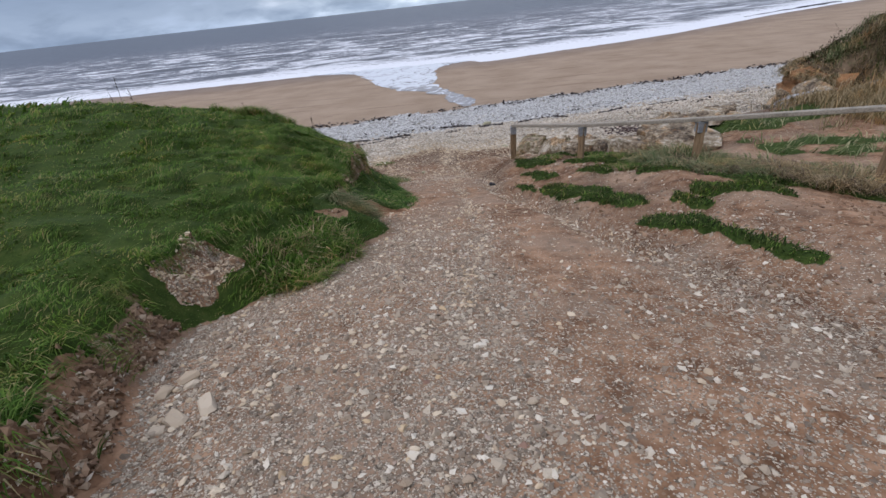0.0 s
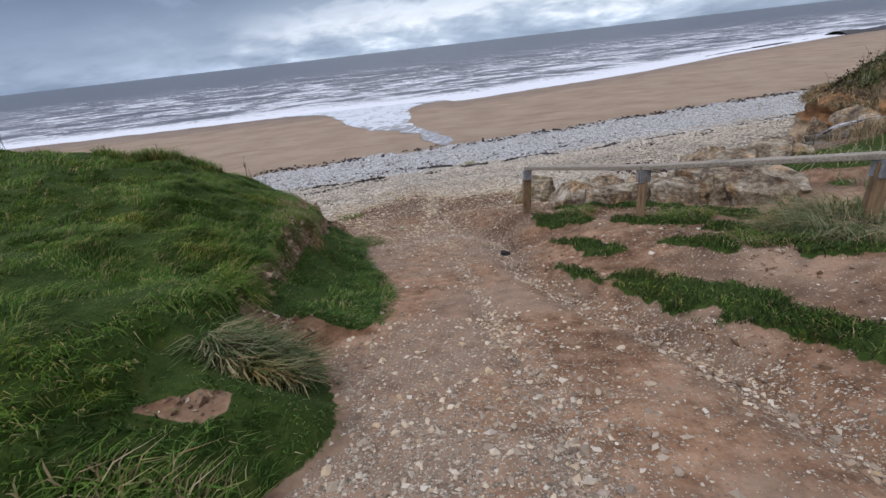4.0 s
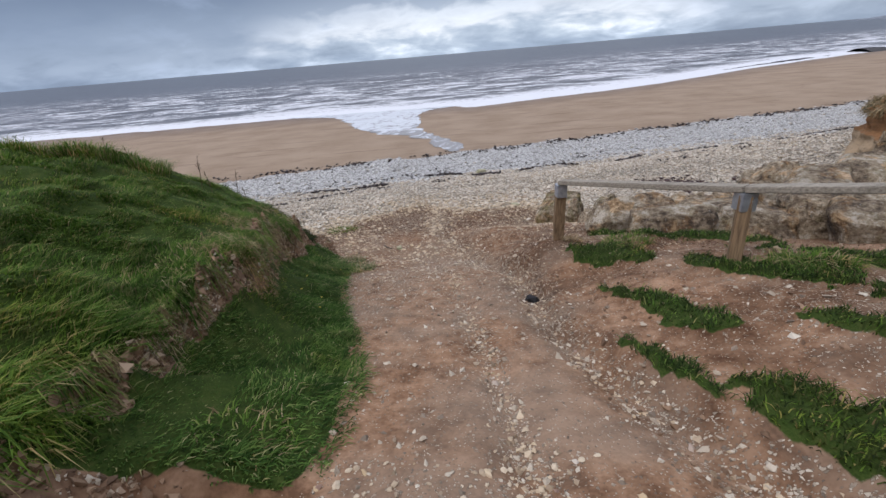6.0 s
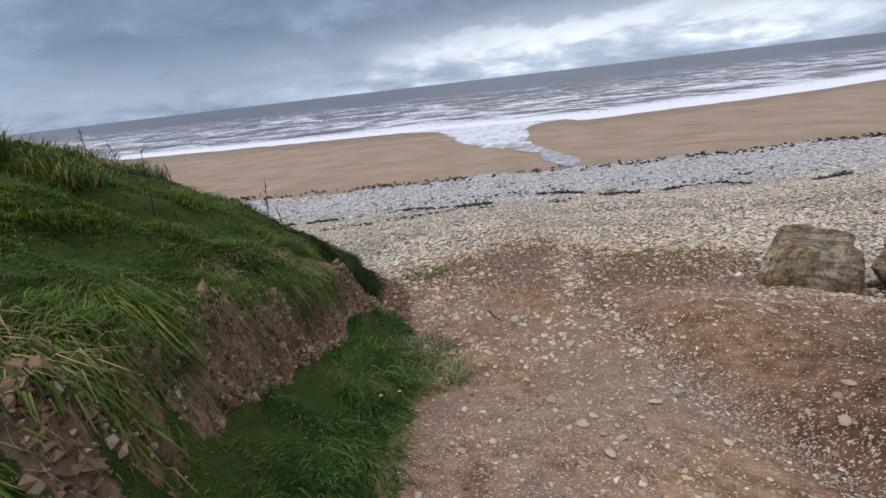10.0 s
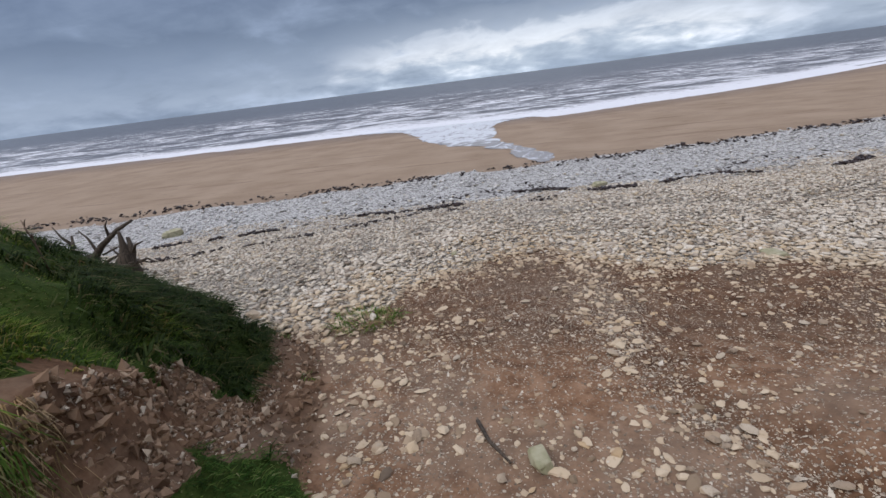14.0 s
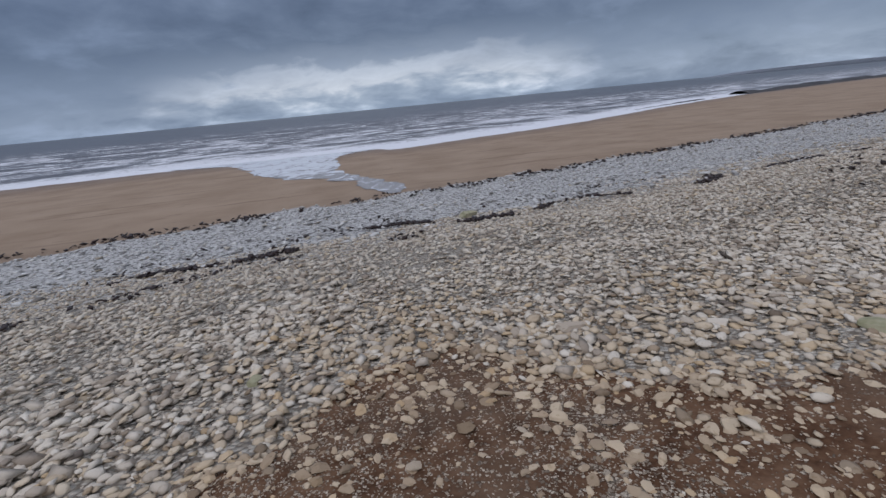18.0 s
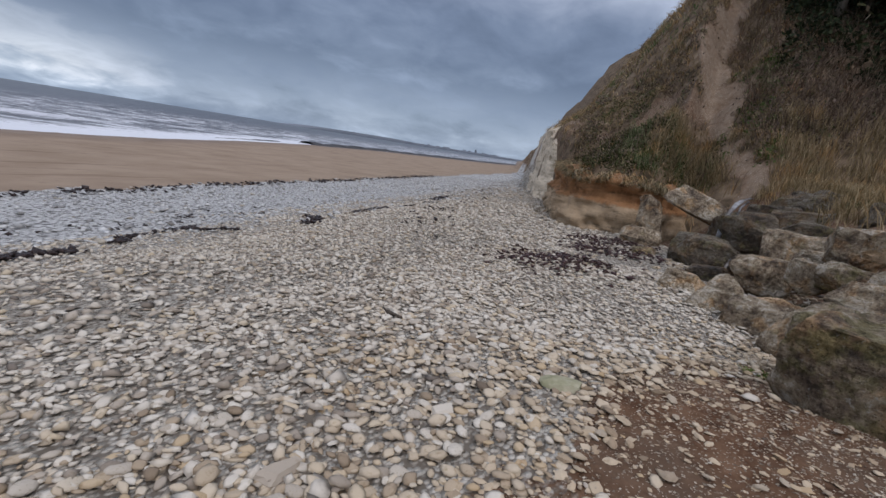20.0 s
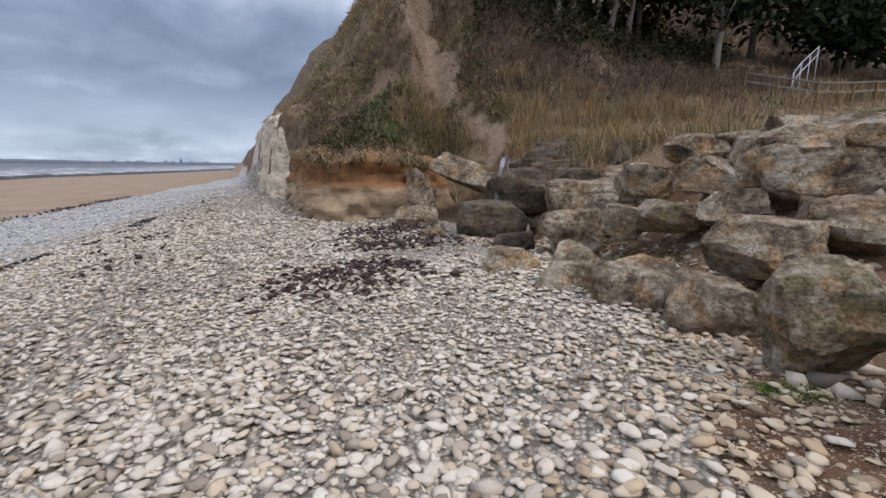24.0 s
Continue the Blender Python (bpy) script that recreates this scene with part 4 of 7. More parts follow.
def inside(x, y, lo, hi, r, soft=0.9):
    """True for most places within a patch, thinning out raggedly at its rim."""
    rim = np.minimum(np.minimum(x - lo[0], hi[0] - x), np.minimum(y - lo[1], hi[1] - y))
    return r.rand(len(x)) < ramp01(rim + 0.5 * soft * noise2(x, y, 40, 0.8), 0, soft)


def pebbles(name, lo, hi, count, sizes, level, seed, label, material=STONE):
    r = np.random.RandomState(seed)
    x, y = r.uniform(lo[0], hi[0], count), r.uniform(lo[1], hi[1], count)
    c, z, u, h = cover_at(x, y)
    # stones thin out over the soil instead of ending at a line
    stray = 0.38 * ramp01(y - fan_y(x) + 0.6 * noise2(x, y, 49, 0.5), -0.9, 0.3) * (c["bank"] < 0.1) * (h < 0.02) * (x < 4.5) * (c["sandy"] < 0.1) * (level == 1)
    ok = ((r.rand(count) < c["shingle"]) & (c["shingle"] > 0.2)) | (r.rand(count) < stray)
    ok &= inside(x, y, lo, hi, r)
    x, y, z = x[ok], y[ok], z[ok]
    size = sizes[0] + (sizes[1] - sizes[0]) * r.rand(len(x)) ** 1.7
    size = size * (1 + 0.25 * noise2(x, y, 41, 1.5))
    z = z + 0.012 * r.randn(len(x))
    # soil-stained stones near the fan, clean ones lower down
    stained = (r.rand(len(x)) < 0.85 - 0.85 * ramp01(y - fan_y(x) + 0.7 * noise2(x, y, 55, 0.9), 0.2, 2.2)) & (level == 1)
    for pick_, kind, text in ((~stained, material, label), (stained, STONE_WARM, "cream soil-stained pebbles along the edge of the soil")):
        if pick_.any():
            scatter(name, kind, x[pick_], y[pick_], size[pick_], level, seed, flat=(0.2, 0.4), z=z[pick_], label=text, smooth=True, tilt=0.17, lump=0.3 if level == 0 else 0.16)


pebbles("shingle", (-4, 16.8), (8.2, 22.8), 33000, (0.036, 0.118), 1, 50, "pale flat chalk pebbles packed on the beach")
pebbles("shingle", (-14, 19.5), (18, 31), 36000, (0.065, 0.17), 0, 51, "pale grey chalk pebbles further down the beach")
pebbles("shingle", (-11, 17.6), (-3, 24), 11000, (0.05, 0.14), 0, 54, "pale pebbles packed below the grass bank")
pebbles("shingle", (2, 21), (13, 27.5), 13000, (0.05, 0.14), 0, 55, "pale pebbles packed in front of the boulders")
pebbles("shingle", (-40, 28), (70, 56), 14000, (0.15, 0.35), 0, 52, "grey chalk pebbles near the sand", STONE_COOL)
pebbles("shingle", (8, 18), (34, 34), 9000, (0.08, 0.22), 0, 53, "pale pebbles below the headland")

# larger pale stones among the gravel at the head of the track
gx, gy = rng.uniform(-1.6, 1.8, 2600), rng.uniform(2.6, 9.5, 2600)
gc, gz, gu, gh = cover_at(gx, gy)
ok = (gu < 0.03) & (gc["turf"] < 0.3) & (rng.rand(2600) < 0.16 + 0.75 * ramp01(0.2 + 0.07 * gy - gx, -0.3, 0.7))
gx, gy, gz = gx[ok], gy[ok], gz[ok]
scatter("loose_stones", STONE_WARM, gx, gy, 0.020 + 0.045 * rng.rand(len(gx)) ** 2.6, 1, 57, (0.25, 0.5), 0.3, gz, 0.2, "larger pale angular stones in the track gravel", smooth=False, lump=0.5)

# loose stones on the soil fan and the track
fx, fy = rng.uniform(-3.4, 4.4, 30000), rng.uniform(12.5, 20.8, 30000)
fc, fz, fu, fh = cover_at(fx, fy)
crown = np.exp(-((fx + 0.75) / 0.75) ** 2 - ((fy - 18.2) / 1.3) ** 2)
thick = np.clip(0.2 + 0.5 * noise2(fx, fy, 43, 0.9) + 0.4 * noise2(fx, fy, 44, 0.3) - 0.6 * crown, 0.03, 1) * ramp01(fy, 13.0, 16.5)
thick = np.maximum(thick, 0.04 + 0.12 * ramp01(fx, 0.2, 0.9) + 0.45 * ramp01(fx, 1.3, 2.0) * ramp01(fy, 15.0, 16.5))
thick = np.maximum(thick, 0.65 * np.exp(-((fx + 1.9) / 0.5) ** 2 - ((fy - 17.3) / 0.9) ** 2))
thick = np.maximum(thick, 0.7 * np.exp(-((fx - curve(fy, RILL)) / 0.3) ** 2))
thick = np.maximum(thick, ramp01(fy - fan_y(fx) + 0.5 * noise2(fx, fy, 42, 0.4), -0.9, 0.1))
ok = (fc["shingle"] < 0.7) & (fu < 0.05) & (rng.rand(30000) < thick) & ((fx < 3.2) | (fy > 17.4))
fx, fy, fz = fx[ok], fy[ok], fz[ok]
grade = 0.016 + 0.026 * rng.rand(len(fx)) + 0.075 * rng.rand(len(fx)) ** 3.8
scatter("loose_stones", STONE_FAN, fx, fy, grade * (0.6 + 0.4 * ramp01(fy, 14.0, 16.0)) * (1 - 0.35 * ramp01(fx, -0.2, 0.8) * (1 - ramp01(fy, 18.0, 19.4))), 1, 60, (0.16, 0.4), 0.26, fz, 0.16, "flat pale stones strewn over brown soil", smooth=False, lump=0.5)
ly_ = rng.uniform(5.5, 13.5, 2600)
lx_ = np.where(rng.rand(2600) < 0.5, curve(ly_, RUT) + 0.06 * rng.randn(2600), curve(ly_, RILL) + 0.09 * rng.randn(2600))
lc, lz, lu, lh = cover_at(lx_, ly_)
ok = (lu < 0) & (lc["turf"] < 0.4) & (rng.rand(2600) < 0.55 + 0.6 * noise2(lx_, ly_, 85, 0.5))
scatter("loose_stones", STONE_FAN, lx_[ok], ly_[ok], 0.014 + 0.040 * rng.rand(ok.sum()) ** 2.2, 0, 56, (0.3, 0.55), 0.25, lz[ok], 0.25, "pale stones washed into the ruts", smooth=False, lump=0.5)
hx, hy = rng.uniform(-2.6, 3.4, 14000), rng.uniform(13.6, 20.2, 14000)
hc, hz, hu, hh = cover_at(hx, hy)
ok = (hu < 0.03) & (hc["turf"] < 0.3) & (hc["shingle"] < 0.6) & (rng.rand(14000) < 0.42 + 0.5 * noise2(hx, hy, 58, 0.5))
scatter("gravel", CHIP, hx[ok], hy[ok], 0.009 + 0.024 * rng.rand(ok.sum()) ** 2, 0, 59, (0.3, 0.6), 0.3, hz[ok], 0.25, "small stone chips strewn over the soil", smooth=False)
tx, ty2 = rng.uniform(-1.9, 3.4, 76000), 1.6 + 16.5 * rng.rand(76000) ** 1.2
tc, tz, tuu, th = cover_at(tx, ty2)
thick = np.clip(tc["gravel"] * 0.85 + 0.3 * noise2(tx, ty2, 45, 0.4) + 0.02, 0.07, 1)
thick = np.maximum(thick, 0.95 * np.exp(-((tx - curve(ty2, RILL)) / 0.14) ** 2))
thick = np.maximum(thick, 0.8 * np.exp(-((tx - curve(ty2, RUT)) / 0.10) ** 2) * ramp01(ty2, 5, 7) * (1 - ramp01(ty2, 11.5, 13)))
ok = (tuu < 0.15) & (tc["turf"] < 0.35) & (tc["shingle"] < 0.5) & (rng.rand(76000) < thick)
tx, ty2, tz = tx[ok], ty2[ok], tz[ok]
scatter("gravel", CHIP, tx, ty2, (0.011 + 0.022 * rng.rand(len(tx)) ** 2 + 0.055 * rng.rand(len(tx)) ** 7) * (1 - 0.25 * ramp01(ty2, 12, 14)), 0, 61, (0.3, 0.6), 0.32, tz, 0.25, "small angular pale stone chips on the track", smooth=False)


# ---- grass ----
def blades(name, material, x, y, z, length, width, lean, seed, kind="stuff", label="", category="grass", droop=0.5, heading=None, spread=3.14):
    """Bent blades, each a tapering strip with a tip, joined into one mesh."""
    r = np.random.RandomState(seed + 7919)
    n = len(x)
    a = r.uniform(-spread, spread, n) + (0 if heading is None else heading)
    out = lean * (0.5 + r.rand(n)) * length
    ts = np.array([0.0, 0.55, 1.0])
    cx = out[:, None] * (ts ** 1.6)[None, :]
    cz = length[:, None] * (ts - droop * lean * ts ** 2.4)[None, :]
    half = 0.5 * width[:, None] * np.array([1.0, 0.85, 0.0])[None, :]
    dx, dy = np.cos(a)[:, None], np.sin(a)[:, None]
    bx, by, bz = x[:, None] + dx * cx, y[:, None] + dy * cx, z[:, None] + cz
    left = np.stack([bx - dy * half, by + dx * half, bz], -1)
    right = np.stack([bx + dy * half, by - dx * half, bz], -1)
    v = np.concatenate([left, right[:, :2]], 1)
    f0 = np.array([[0, 3, 4], [0, 4, 1], [1, 4, 2]])
    f = (f0[None] + (np.arange(n) * 5)[:, None, None]).reshape(-1, 3)
    return mesh_of(name, v.reshape(-1, 3), f, material)


def turf_on(name, lo, hi, count, length, width, seed, label, thin=1.0, material=TURF):
    r = np.random.RandomState(seed)
    x, y = r.uniform(lo[0], hi[0], count), r.uniform(lo[1], hi[1], count)
    c, z, u, h = cover_at(x, y)
    ok = r.rand(count) < ramp01(c["turf"], 0.25, 0.55) * thin
    ok &= inside(x, y, lo, hi, r, 0.7)
    x, y, z, u = x[ok], y[ok], z[ok], u[ok]
    # tufts: long grass laid over by the wind between shorter hollows
    tuft = noise2(x, y, 46, 0.26) + 0.5 * noise2(x, y, 50, 0.11)
    ln = length * np.clip(0.85 + 0.95 * tuft + 0.35 * noise2(x, y, 47, 1.7), 0.3, 1.9) * r.uniform(0.6, 1.3, len(x))
    ln = ln * (1 + 0.5 * np.exp(-((u - 1.06) / 0.14) ** 2)) * (1 - 0.35 * (u > 0) * (u < 0.8) * (y > 9))
    wide, turn = width * r.uniform(0.7, 1.2, len(x)), 0.4 + 1.9 * noise2(x, y, 48, 0.45) + 0.8 * noise2(x, y, 51, 0.16)
    # grass on the shelf below the lip takes a darker copy, its shade painted in
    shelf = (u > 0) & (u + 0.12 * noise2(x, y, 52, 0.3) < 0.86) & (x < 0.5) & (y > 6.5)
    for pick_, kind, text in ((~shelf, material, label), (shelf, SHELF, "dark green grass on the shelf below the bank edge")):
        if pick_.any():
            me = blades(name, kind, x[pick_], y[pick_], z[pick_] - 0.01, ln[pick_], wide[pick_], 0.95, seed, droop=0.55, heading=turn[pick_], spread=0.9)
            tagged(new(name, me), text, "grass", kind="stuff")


turf_on("turf", (-4.9, 2.0), (-0.1, 19.4), 150000, 0.074, 0.008, 70, "short green wind-swept turf on the bank")
turf_on("turf", (-4.0, 8.8), (-0.2, 17.0), 90000, 0.074, 0.008, 76, "thick green turf along the raw edge of the bank")
turf_on("turf", (-9.6, 5), (-3.8, 19), 48000, 0.11, 0.014, 71, "green turf on top of the bank")
turf_on("turf", (-36, 5), (-8.4, 22), 16000, 0.22, 0.06, 72, "green turf further along the bank top")
pr = np.random.RandomState(73)
areas = np.array([p[2] * p[3] for p in PATCHES])
which = pr.choice(len(PATCHES), 60000, p=areas / areas.sum())
pc = np.array(PATCHES)[which]
pa, pq = pr.uniform(0, 6.283, 60000), 1.25 * np.sqrt(pr.rand(60000))
pu, pv, pt = pq * np.cos(pa) * pc[:, 2], pq * np.sin(pa) * pc[:, 3], np.radians(pc[:, 4])
px, py = pc[:, 0] + pu * np.cos(pt) - pv * np.sin(pt), pc[:, 1] + pu * np.sin(pt) + pv * np.cos(pt)
pcov, pz, _, _ = cover_at(px, py)
for material_, pick_, label_ in ((DEEP, 0.68, "patchy dark trampled grass beside the track"), (TURF, 1.0, "patchy green trampled grass beside the track")):
    share = pr.rand(60000) if pick_ < 1 else 1 - share
    ok = (pcov["turf"] > 0.35) & (share < (pick_ if pick_ < 1 else 0.32))
    ln = pr.uniform(0.03, 0.075, ok.sum()) * (1 + 0.5 * noise2(px[ok], py[ok], 78, 0.2))
    me = blades("turf", material_, px[ok], py[ok], pz[ok] - 0.006, ln, np.full(ok.sum(), 0.0075), 0.8, 79, heading=2.5 * noise2(px[ok], py[ok], 80, 0.3), spread=2.2)
    tagged(new("turf", me), label_, "grass", kind="stuff")
turf_on("turf", (5.0, 3), (19, 15), 18000, 0.22, 0.022, 74, "rough grass on the flat behind the boulders", material=REED)



def part(name, bm, material, parent, label=""):
    me = bpy.data.meshes.new(name)
    bm.to_mesh(me)
    bm.free()
    me.materials.append(material)
    ob = new(name, me)
    ob.parent = parent
    return tagged(ob, label)


def thing(name, label, category, at=(0, 0, 0), group=""):
    ob = new(name)
    ob.location = at
    return tagged(ob, label, category, group)


def beam(a, b, wide, high, bevel=0.008, top=None):
    """A bevelled timber from a to b; wide sideways, high upwards."""
    a, b = Vector(a), Vector(b)
    d = b - a
    bm = bmesh.new()
    bmesh.ops.create_cube(bm, size=1)
    bmesh.ops.subdivide_edges(bm, edges=[e for e in bm.edges if abs((e.verts[0].co - e.verts[1].co).x) > 0.5], cuts=6)
    for v in bm.verts:
        n = noise.noise(v.co * 9 + a) * 0.05
        v.co.y *= 1 + n
        v.co.z *= 1 + n
    bmesh.ops.scale(bm, vec=(d.length, wide, high), verts=bm.verts)
    bmesh.ops.bevel(bm, geom=[e for e in bm.edges if e.is_boundary or e.calc_face_angle(0) > 0.8], offset=bevel, segments=2, affect="EDGES")
    turn = d.to_track_quat("X", "Z").to_matrix().to_4x4()
    bmesh.ops.transform(bm, matrix=Matrix.Translation((a + b) / 2) @ turn, verts=bm.verts)
    return bm


def tube(points, radii, sides=8):
    """A limb through points with a radius at each."""
    bm = bmesh.new()
    rings = []
    pts = [Vector(p) for p in points]
    for i, p in enumerate(pts):
        d = (pts[min(i + 1, len(pts) - 1)] - pts[max(i - 1, 0)]).normalized()
        side = d.cross(Vector((0.31, 0.17, 0.93))).normalized()
        other = d.cross(side)
        rings.append([bm.verts.new(p + (side * math.cos(a) + other * math.sin(a)) * radii[i] * (1 + 0.18 * noise.noise(p * 7 + Vector((a, 0, 0)))))
                      for a in [k * 6.2832 / sides for k in range(sides)]])
    for r, q in zip(rings, rings[1:]):
        for k in range(sides):
            bm.faces.new((r[k], r[(k + 1) % sides], q[(k + 1) % sides], q[k]))
    bm.faces.new(rings[0][::-1])
    bm.faces.new(rings[-1])
    for f in bm.faces:
        f.smooth = True
    return bm


def boulder_mesh(seed, w, d, h, material, round_=0.5, level=4):
    """A broken block: a rounded box, cut by slanting planes, narrowed upwards, then roughened."""
    v, f = octa(level)
    r = np.random.RandomState(seed)
    p = np.sign(v) * np.abs(v) ** (0.16 + 0.42 * round_)
    ways = np.concatenate([np.sign(r.randn(9, 3)) * r.uniform(0.25, 1, (9, 3)) * (1, 1, 0.9), np.eye(3) + 0.22 * r.randn(3, 3), -np.eye(3)[:2] + 0.22 * r.randn(2, 3)])
    ways /= np.linalg.norm(ways, axis=1)[:, None]
    cut = np.r_[r.uniform(0.84, 1.22, 9), r.uniform(0.74, 0.95, 5)]
    q = p + r.uniform(0, 90, 3)
    tri = lambda w_, seed_, size_: (noise2(w_[:, 0], w_[:, 1], seed_, size_) * noise2(w_[:, 1] + 9, w_[:, 2], seed_ + 20, size_ * 1.3)
                                    + 0.5 * noise2(w_[:, 2], w_[:, 0] + 5, seed_ + 40, size_) + 0.5 * noise2(w_[:, 1], w_[:, 2] + 3, seed_ + 60, size_))
    nv = v / np.linalg.norm(v, axis=1)[:, None]
    p = p + nv * (0.10 * tri(q, 81, 0.7))[:, None]
    for k in range(14):
        over = np.maximum(p @ ways[k] - cut[k], 0)
        p = p - over[:, None] * ways[k]
    # narrower and shifted towards the top, the upper face aslant
    up_ = np.clip((p[:, 2] + 1) / 2, 0, 1.2)
    p[:, :2] *= (1.06 - r.uniform(0.10, 0.30, 2) * up_[:, None] ** 1.5)
    p[:, :2] += r.uniform(-0.12, 0.12, 2) * up_[:, None]
    p[:, 2] += np.maximum(p[:, 2], 0) * (r.uniform(-0.22, 0.22) * p[:, 0] + r.uniform(-0.18, 0.05) * p[:, 1])
    lo, hi = p.min(0), p.max(0)
    p = (p - (lo + hi) / 2) / ((hi - lo) / 2) * (w / 2, d / 2, h / 2)
    q = p + r.uniform(0, 90, 3)
    rough = 0.05 * tri(q, 85, 0.24) + 0.036 * tri(q, 82, 0.11) + 0.018 * tri(q, 83, 0.05) - 0.07 * np.maximum(noise2(q[:, 0] * 0.7 + q[:, 1], q[:, 2] * 2.2, 84, 0.30) - 0.4, 0)
    p = p + nv * rough[:, None] * min(1.0, 1.5 * h)
    p[:, 2] -= p[:, 2].min()
    return mesh_of("boulder", p, f, material, False)


BOULDERS = [
    (7.16, 18.78, 2.72, 0.76, 0.53, 0.47, -100, ""), (6.15, 18.35, 2.89, 0.72, 0.5, 0.62, -106, ""), (5.51, 17.87, 2.85, 0.95, 0.66, 0.56, -114, ""),
    (4.8, 17.63, 2.87, 0.84, 0.58, 0.59, -120, ""), (3.76, 17.73, 3.12, 0.62, 0.45, 0.64, -127, "m"), (2.79, 17.51, 3.08, 1.24, 0.98, 1.18, -124, "m"),
    (7.85, 17.7, 3.09, 0.91, 0.63, 0.62, -107, "r"), (7.19, 17.26, 3.33, 0.59, 0.45, 0.5, -113, ""), (6.65, 16.97, 3.45, 0.73, 0.51, 0.42, -117, "m"),
    (6.13, 16.56, 3.61, 0.75, 0.52, 0.4, -122, "d"), (5.09, 17.05, 3.33, 0.9, 0.63, 0.54, -124, ""), (4.92, 16, 3.52, 1.41, 0.97, 0.55, -126, ""),
    (4.11, 15.34, 3.57, 1.16, 0.8, 0.56, -136, ""), (9.05, 17.14, 3.45, 1.23, 0.85, 0.69, -109, ""), (7.68, 16.74, 3.78, 0.81, 0.56, 0.6, -115, ""),
    (6.6, 16.58, 3.96, 0.72, 0.5, 0.47, -120, ""), (5.86, 15.66, 3.91, 1.55, 1.07, 0.71, -130, ""), (4.88, 14.95, 3.96, 1.86, 1.15, 0.4, -134, "p"),
    (7.82, 15.94, 4.32, 0.97, 0.67, 0.45, -120, ""), (6.21, 15.93, 4.16, 1.15, 0.8, 0.75, -127, ""), (5.87, 14.49, 4.34, 2.45, 1.15, 0.59, -131, ""),
    (6.93, 14.96, 4.57, 1.09, 0.75, 0.26, -129, "p"), (12.26, 16.34, 4.23, 2.15, 1.15, 0.81, -107, "w"), (9.91, 15.8, 4.28, 1.07, 0.74, 0.62, -114, "w"),
    (9.73, 16.84, 3.84, 1.18, 0.82, 0.35, -109, "w"), 
    (8.4, 18.46, 2.81, 0.73, 0.51, 0.34, -101, "w"), (11.63, 17.32, 4.01, 1.1, 0.76, 0.49, -103, "w"), (12.45, 18.75, 3.86, 2, 0.95, 0.62, -96, "s"),
    (12.08, 19.72, 3.3, 0.66, 0.7, 1.34, -91, "s"), (11.79, 19.95, 2.85, 1.09, 0.76, 0.59, -90, ""), (10, 19.69, 2.71, 0.57, 0.45, 0.32, -91, "m"),
    (2.95, 16.1, 3.55, 0.85, 0.62, 0.36, -137, "p"), (3.1, 15.5, 3.75, 0.6, 0.5, 0.4, -138, ""), 
    (9, 16.3, 3.8, 0.9, 0.7, 0.6, -100, ""),
    (8.3, 17, 3.3, 0.8, 0.7, 0.6, -110, ""), (6.9, 15.9, 3.7, 1, 0.8, 0.7, -120, ""), (7.6, 15.2, 4.35, 1.2, 0.9, 0.45, -125, ""),
    (2.83, 14.92, 4.01, 0.86, 0.59, 0.76, -20, ""), (3.57, 14.29, 4.11, 1.29, 0.89, 0.58, -27, "p"), (4.51, 13.87, 4.16, 1.19, 0.82, 0.57, -34, "p"),
    (5.20, 13.49, 4.30, 0.88, 0.61, 0.75, -40, "d"), (5.31, 12.82, 4.43, 1.02, 0.71, 0.60, -44, ""), (6.05, 13.87, 4.34, 1.52, 1.00, 0.39, -42, "p"), (3.91, 15.79, 3.82, 1.03, 0.72, 0.57, -24, ""),
    (10.03, 18.38, 2.95, 1.58, 1.00, 1.03, -99, "w"), (10.91, 17.79, 3.53, 1.60, 1.00, 0.96, -101, "w"), (12.39, 15.98, 4.25, 1.79, 1.00, 0.80, -108, "w"), (12.05, 14.94, 4.27, 1.06, 0.73, 0.82, -113, "w"), (11.35, 16.72, 3.89, 1.36, 0.94, 0.74, -106, "w")]
KINDS = {"": (BOULDER, "weathered brown sandstone boulder stacked in the sea defence"), "m": (BOULDER_MOSS, "large brown boulder with green algae stains"),
         "d": (BOULDER, "dark grey wedge-shaped boulder between larger boulders"), "r": (BOULDER, "rounded brown boulder resting on pebbles"),
         "w": (BOULDER_WET, "dark wet boulder below the trickling water"), "s": (BOULDER, "tilted brown stone slab at the foot of the clay"),
         "p": (BOULDER, "low pale flat boulder half sunk in soil")}
for i, (x, y, z, w, d, h, yaw, k) in enumerate(BOULDERS):
    material, label = KINDS[k]
    ob = tagged(new("boulder", boulder_mesh(100 + i, w, d, h, material, {"r": 0.85, "m": 0.4, "w": 0.5}.get(k, 0.36), 5 if i in (2, 3, 4, 5, 10, 11, 16) else 4)), label, "boulder", "boulders of the sea defence")
    tilt = np.random.RandomState(300 + i).uniform(-6, 6, 2)
    if k == "s":
        tilt = (4, -18) if w > 1 else (6, 10)
    base = z - h / 2
    ob.matrix_world = pose(x, y, base, tilt[0], tilt[1], yaw + 180)

# low wall of packed rubble behind the boulders
rx, ry = rng.uniform(3.2, 13, 2600), rng.uniform(14.6, 19.6, 2600)
rs = ry - curve(rx, [(3, 0), (7, 0.2), (10, 1.3), (13, 2.2), (16, 2.4)])
ok = (rs > 15.2) & (rs < 18.0) & (rx < 9.2)
scatter("rubble", STONE, rx[ok], ry[ok], 0.05 + 0.16 * rng.rand(ok.sum()) ** 2, 0, 62, (0.35, 0.6), 0.2, label="pale rubble lodged between the boulders")

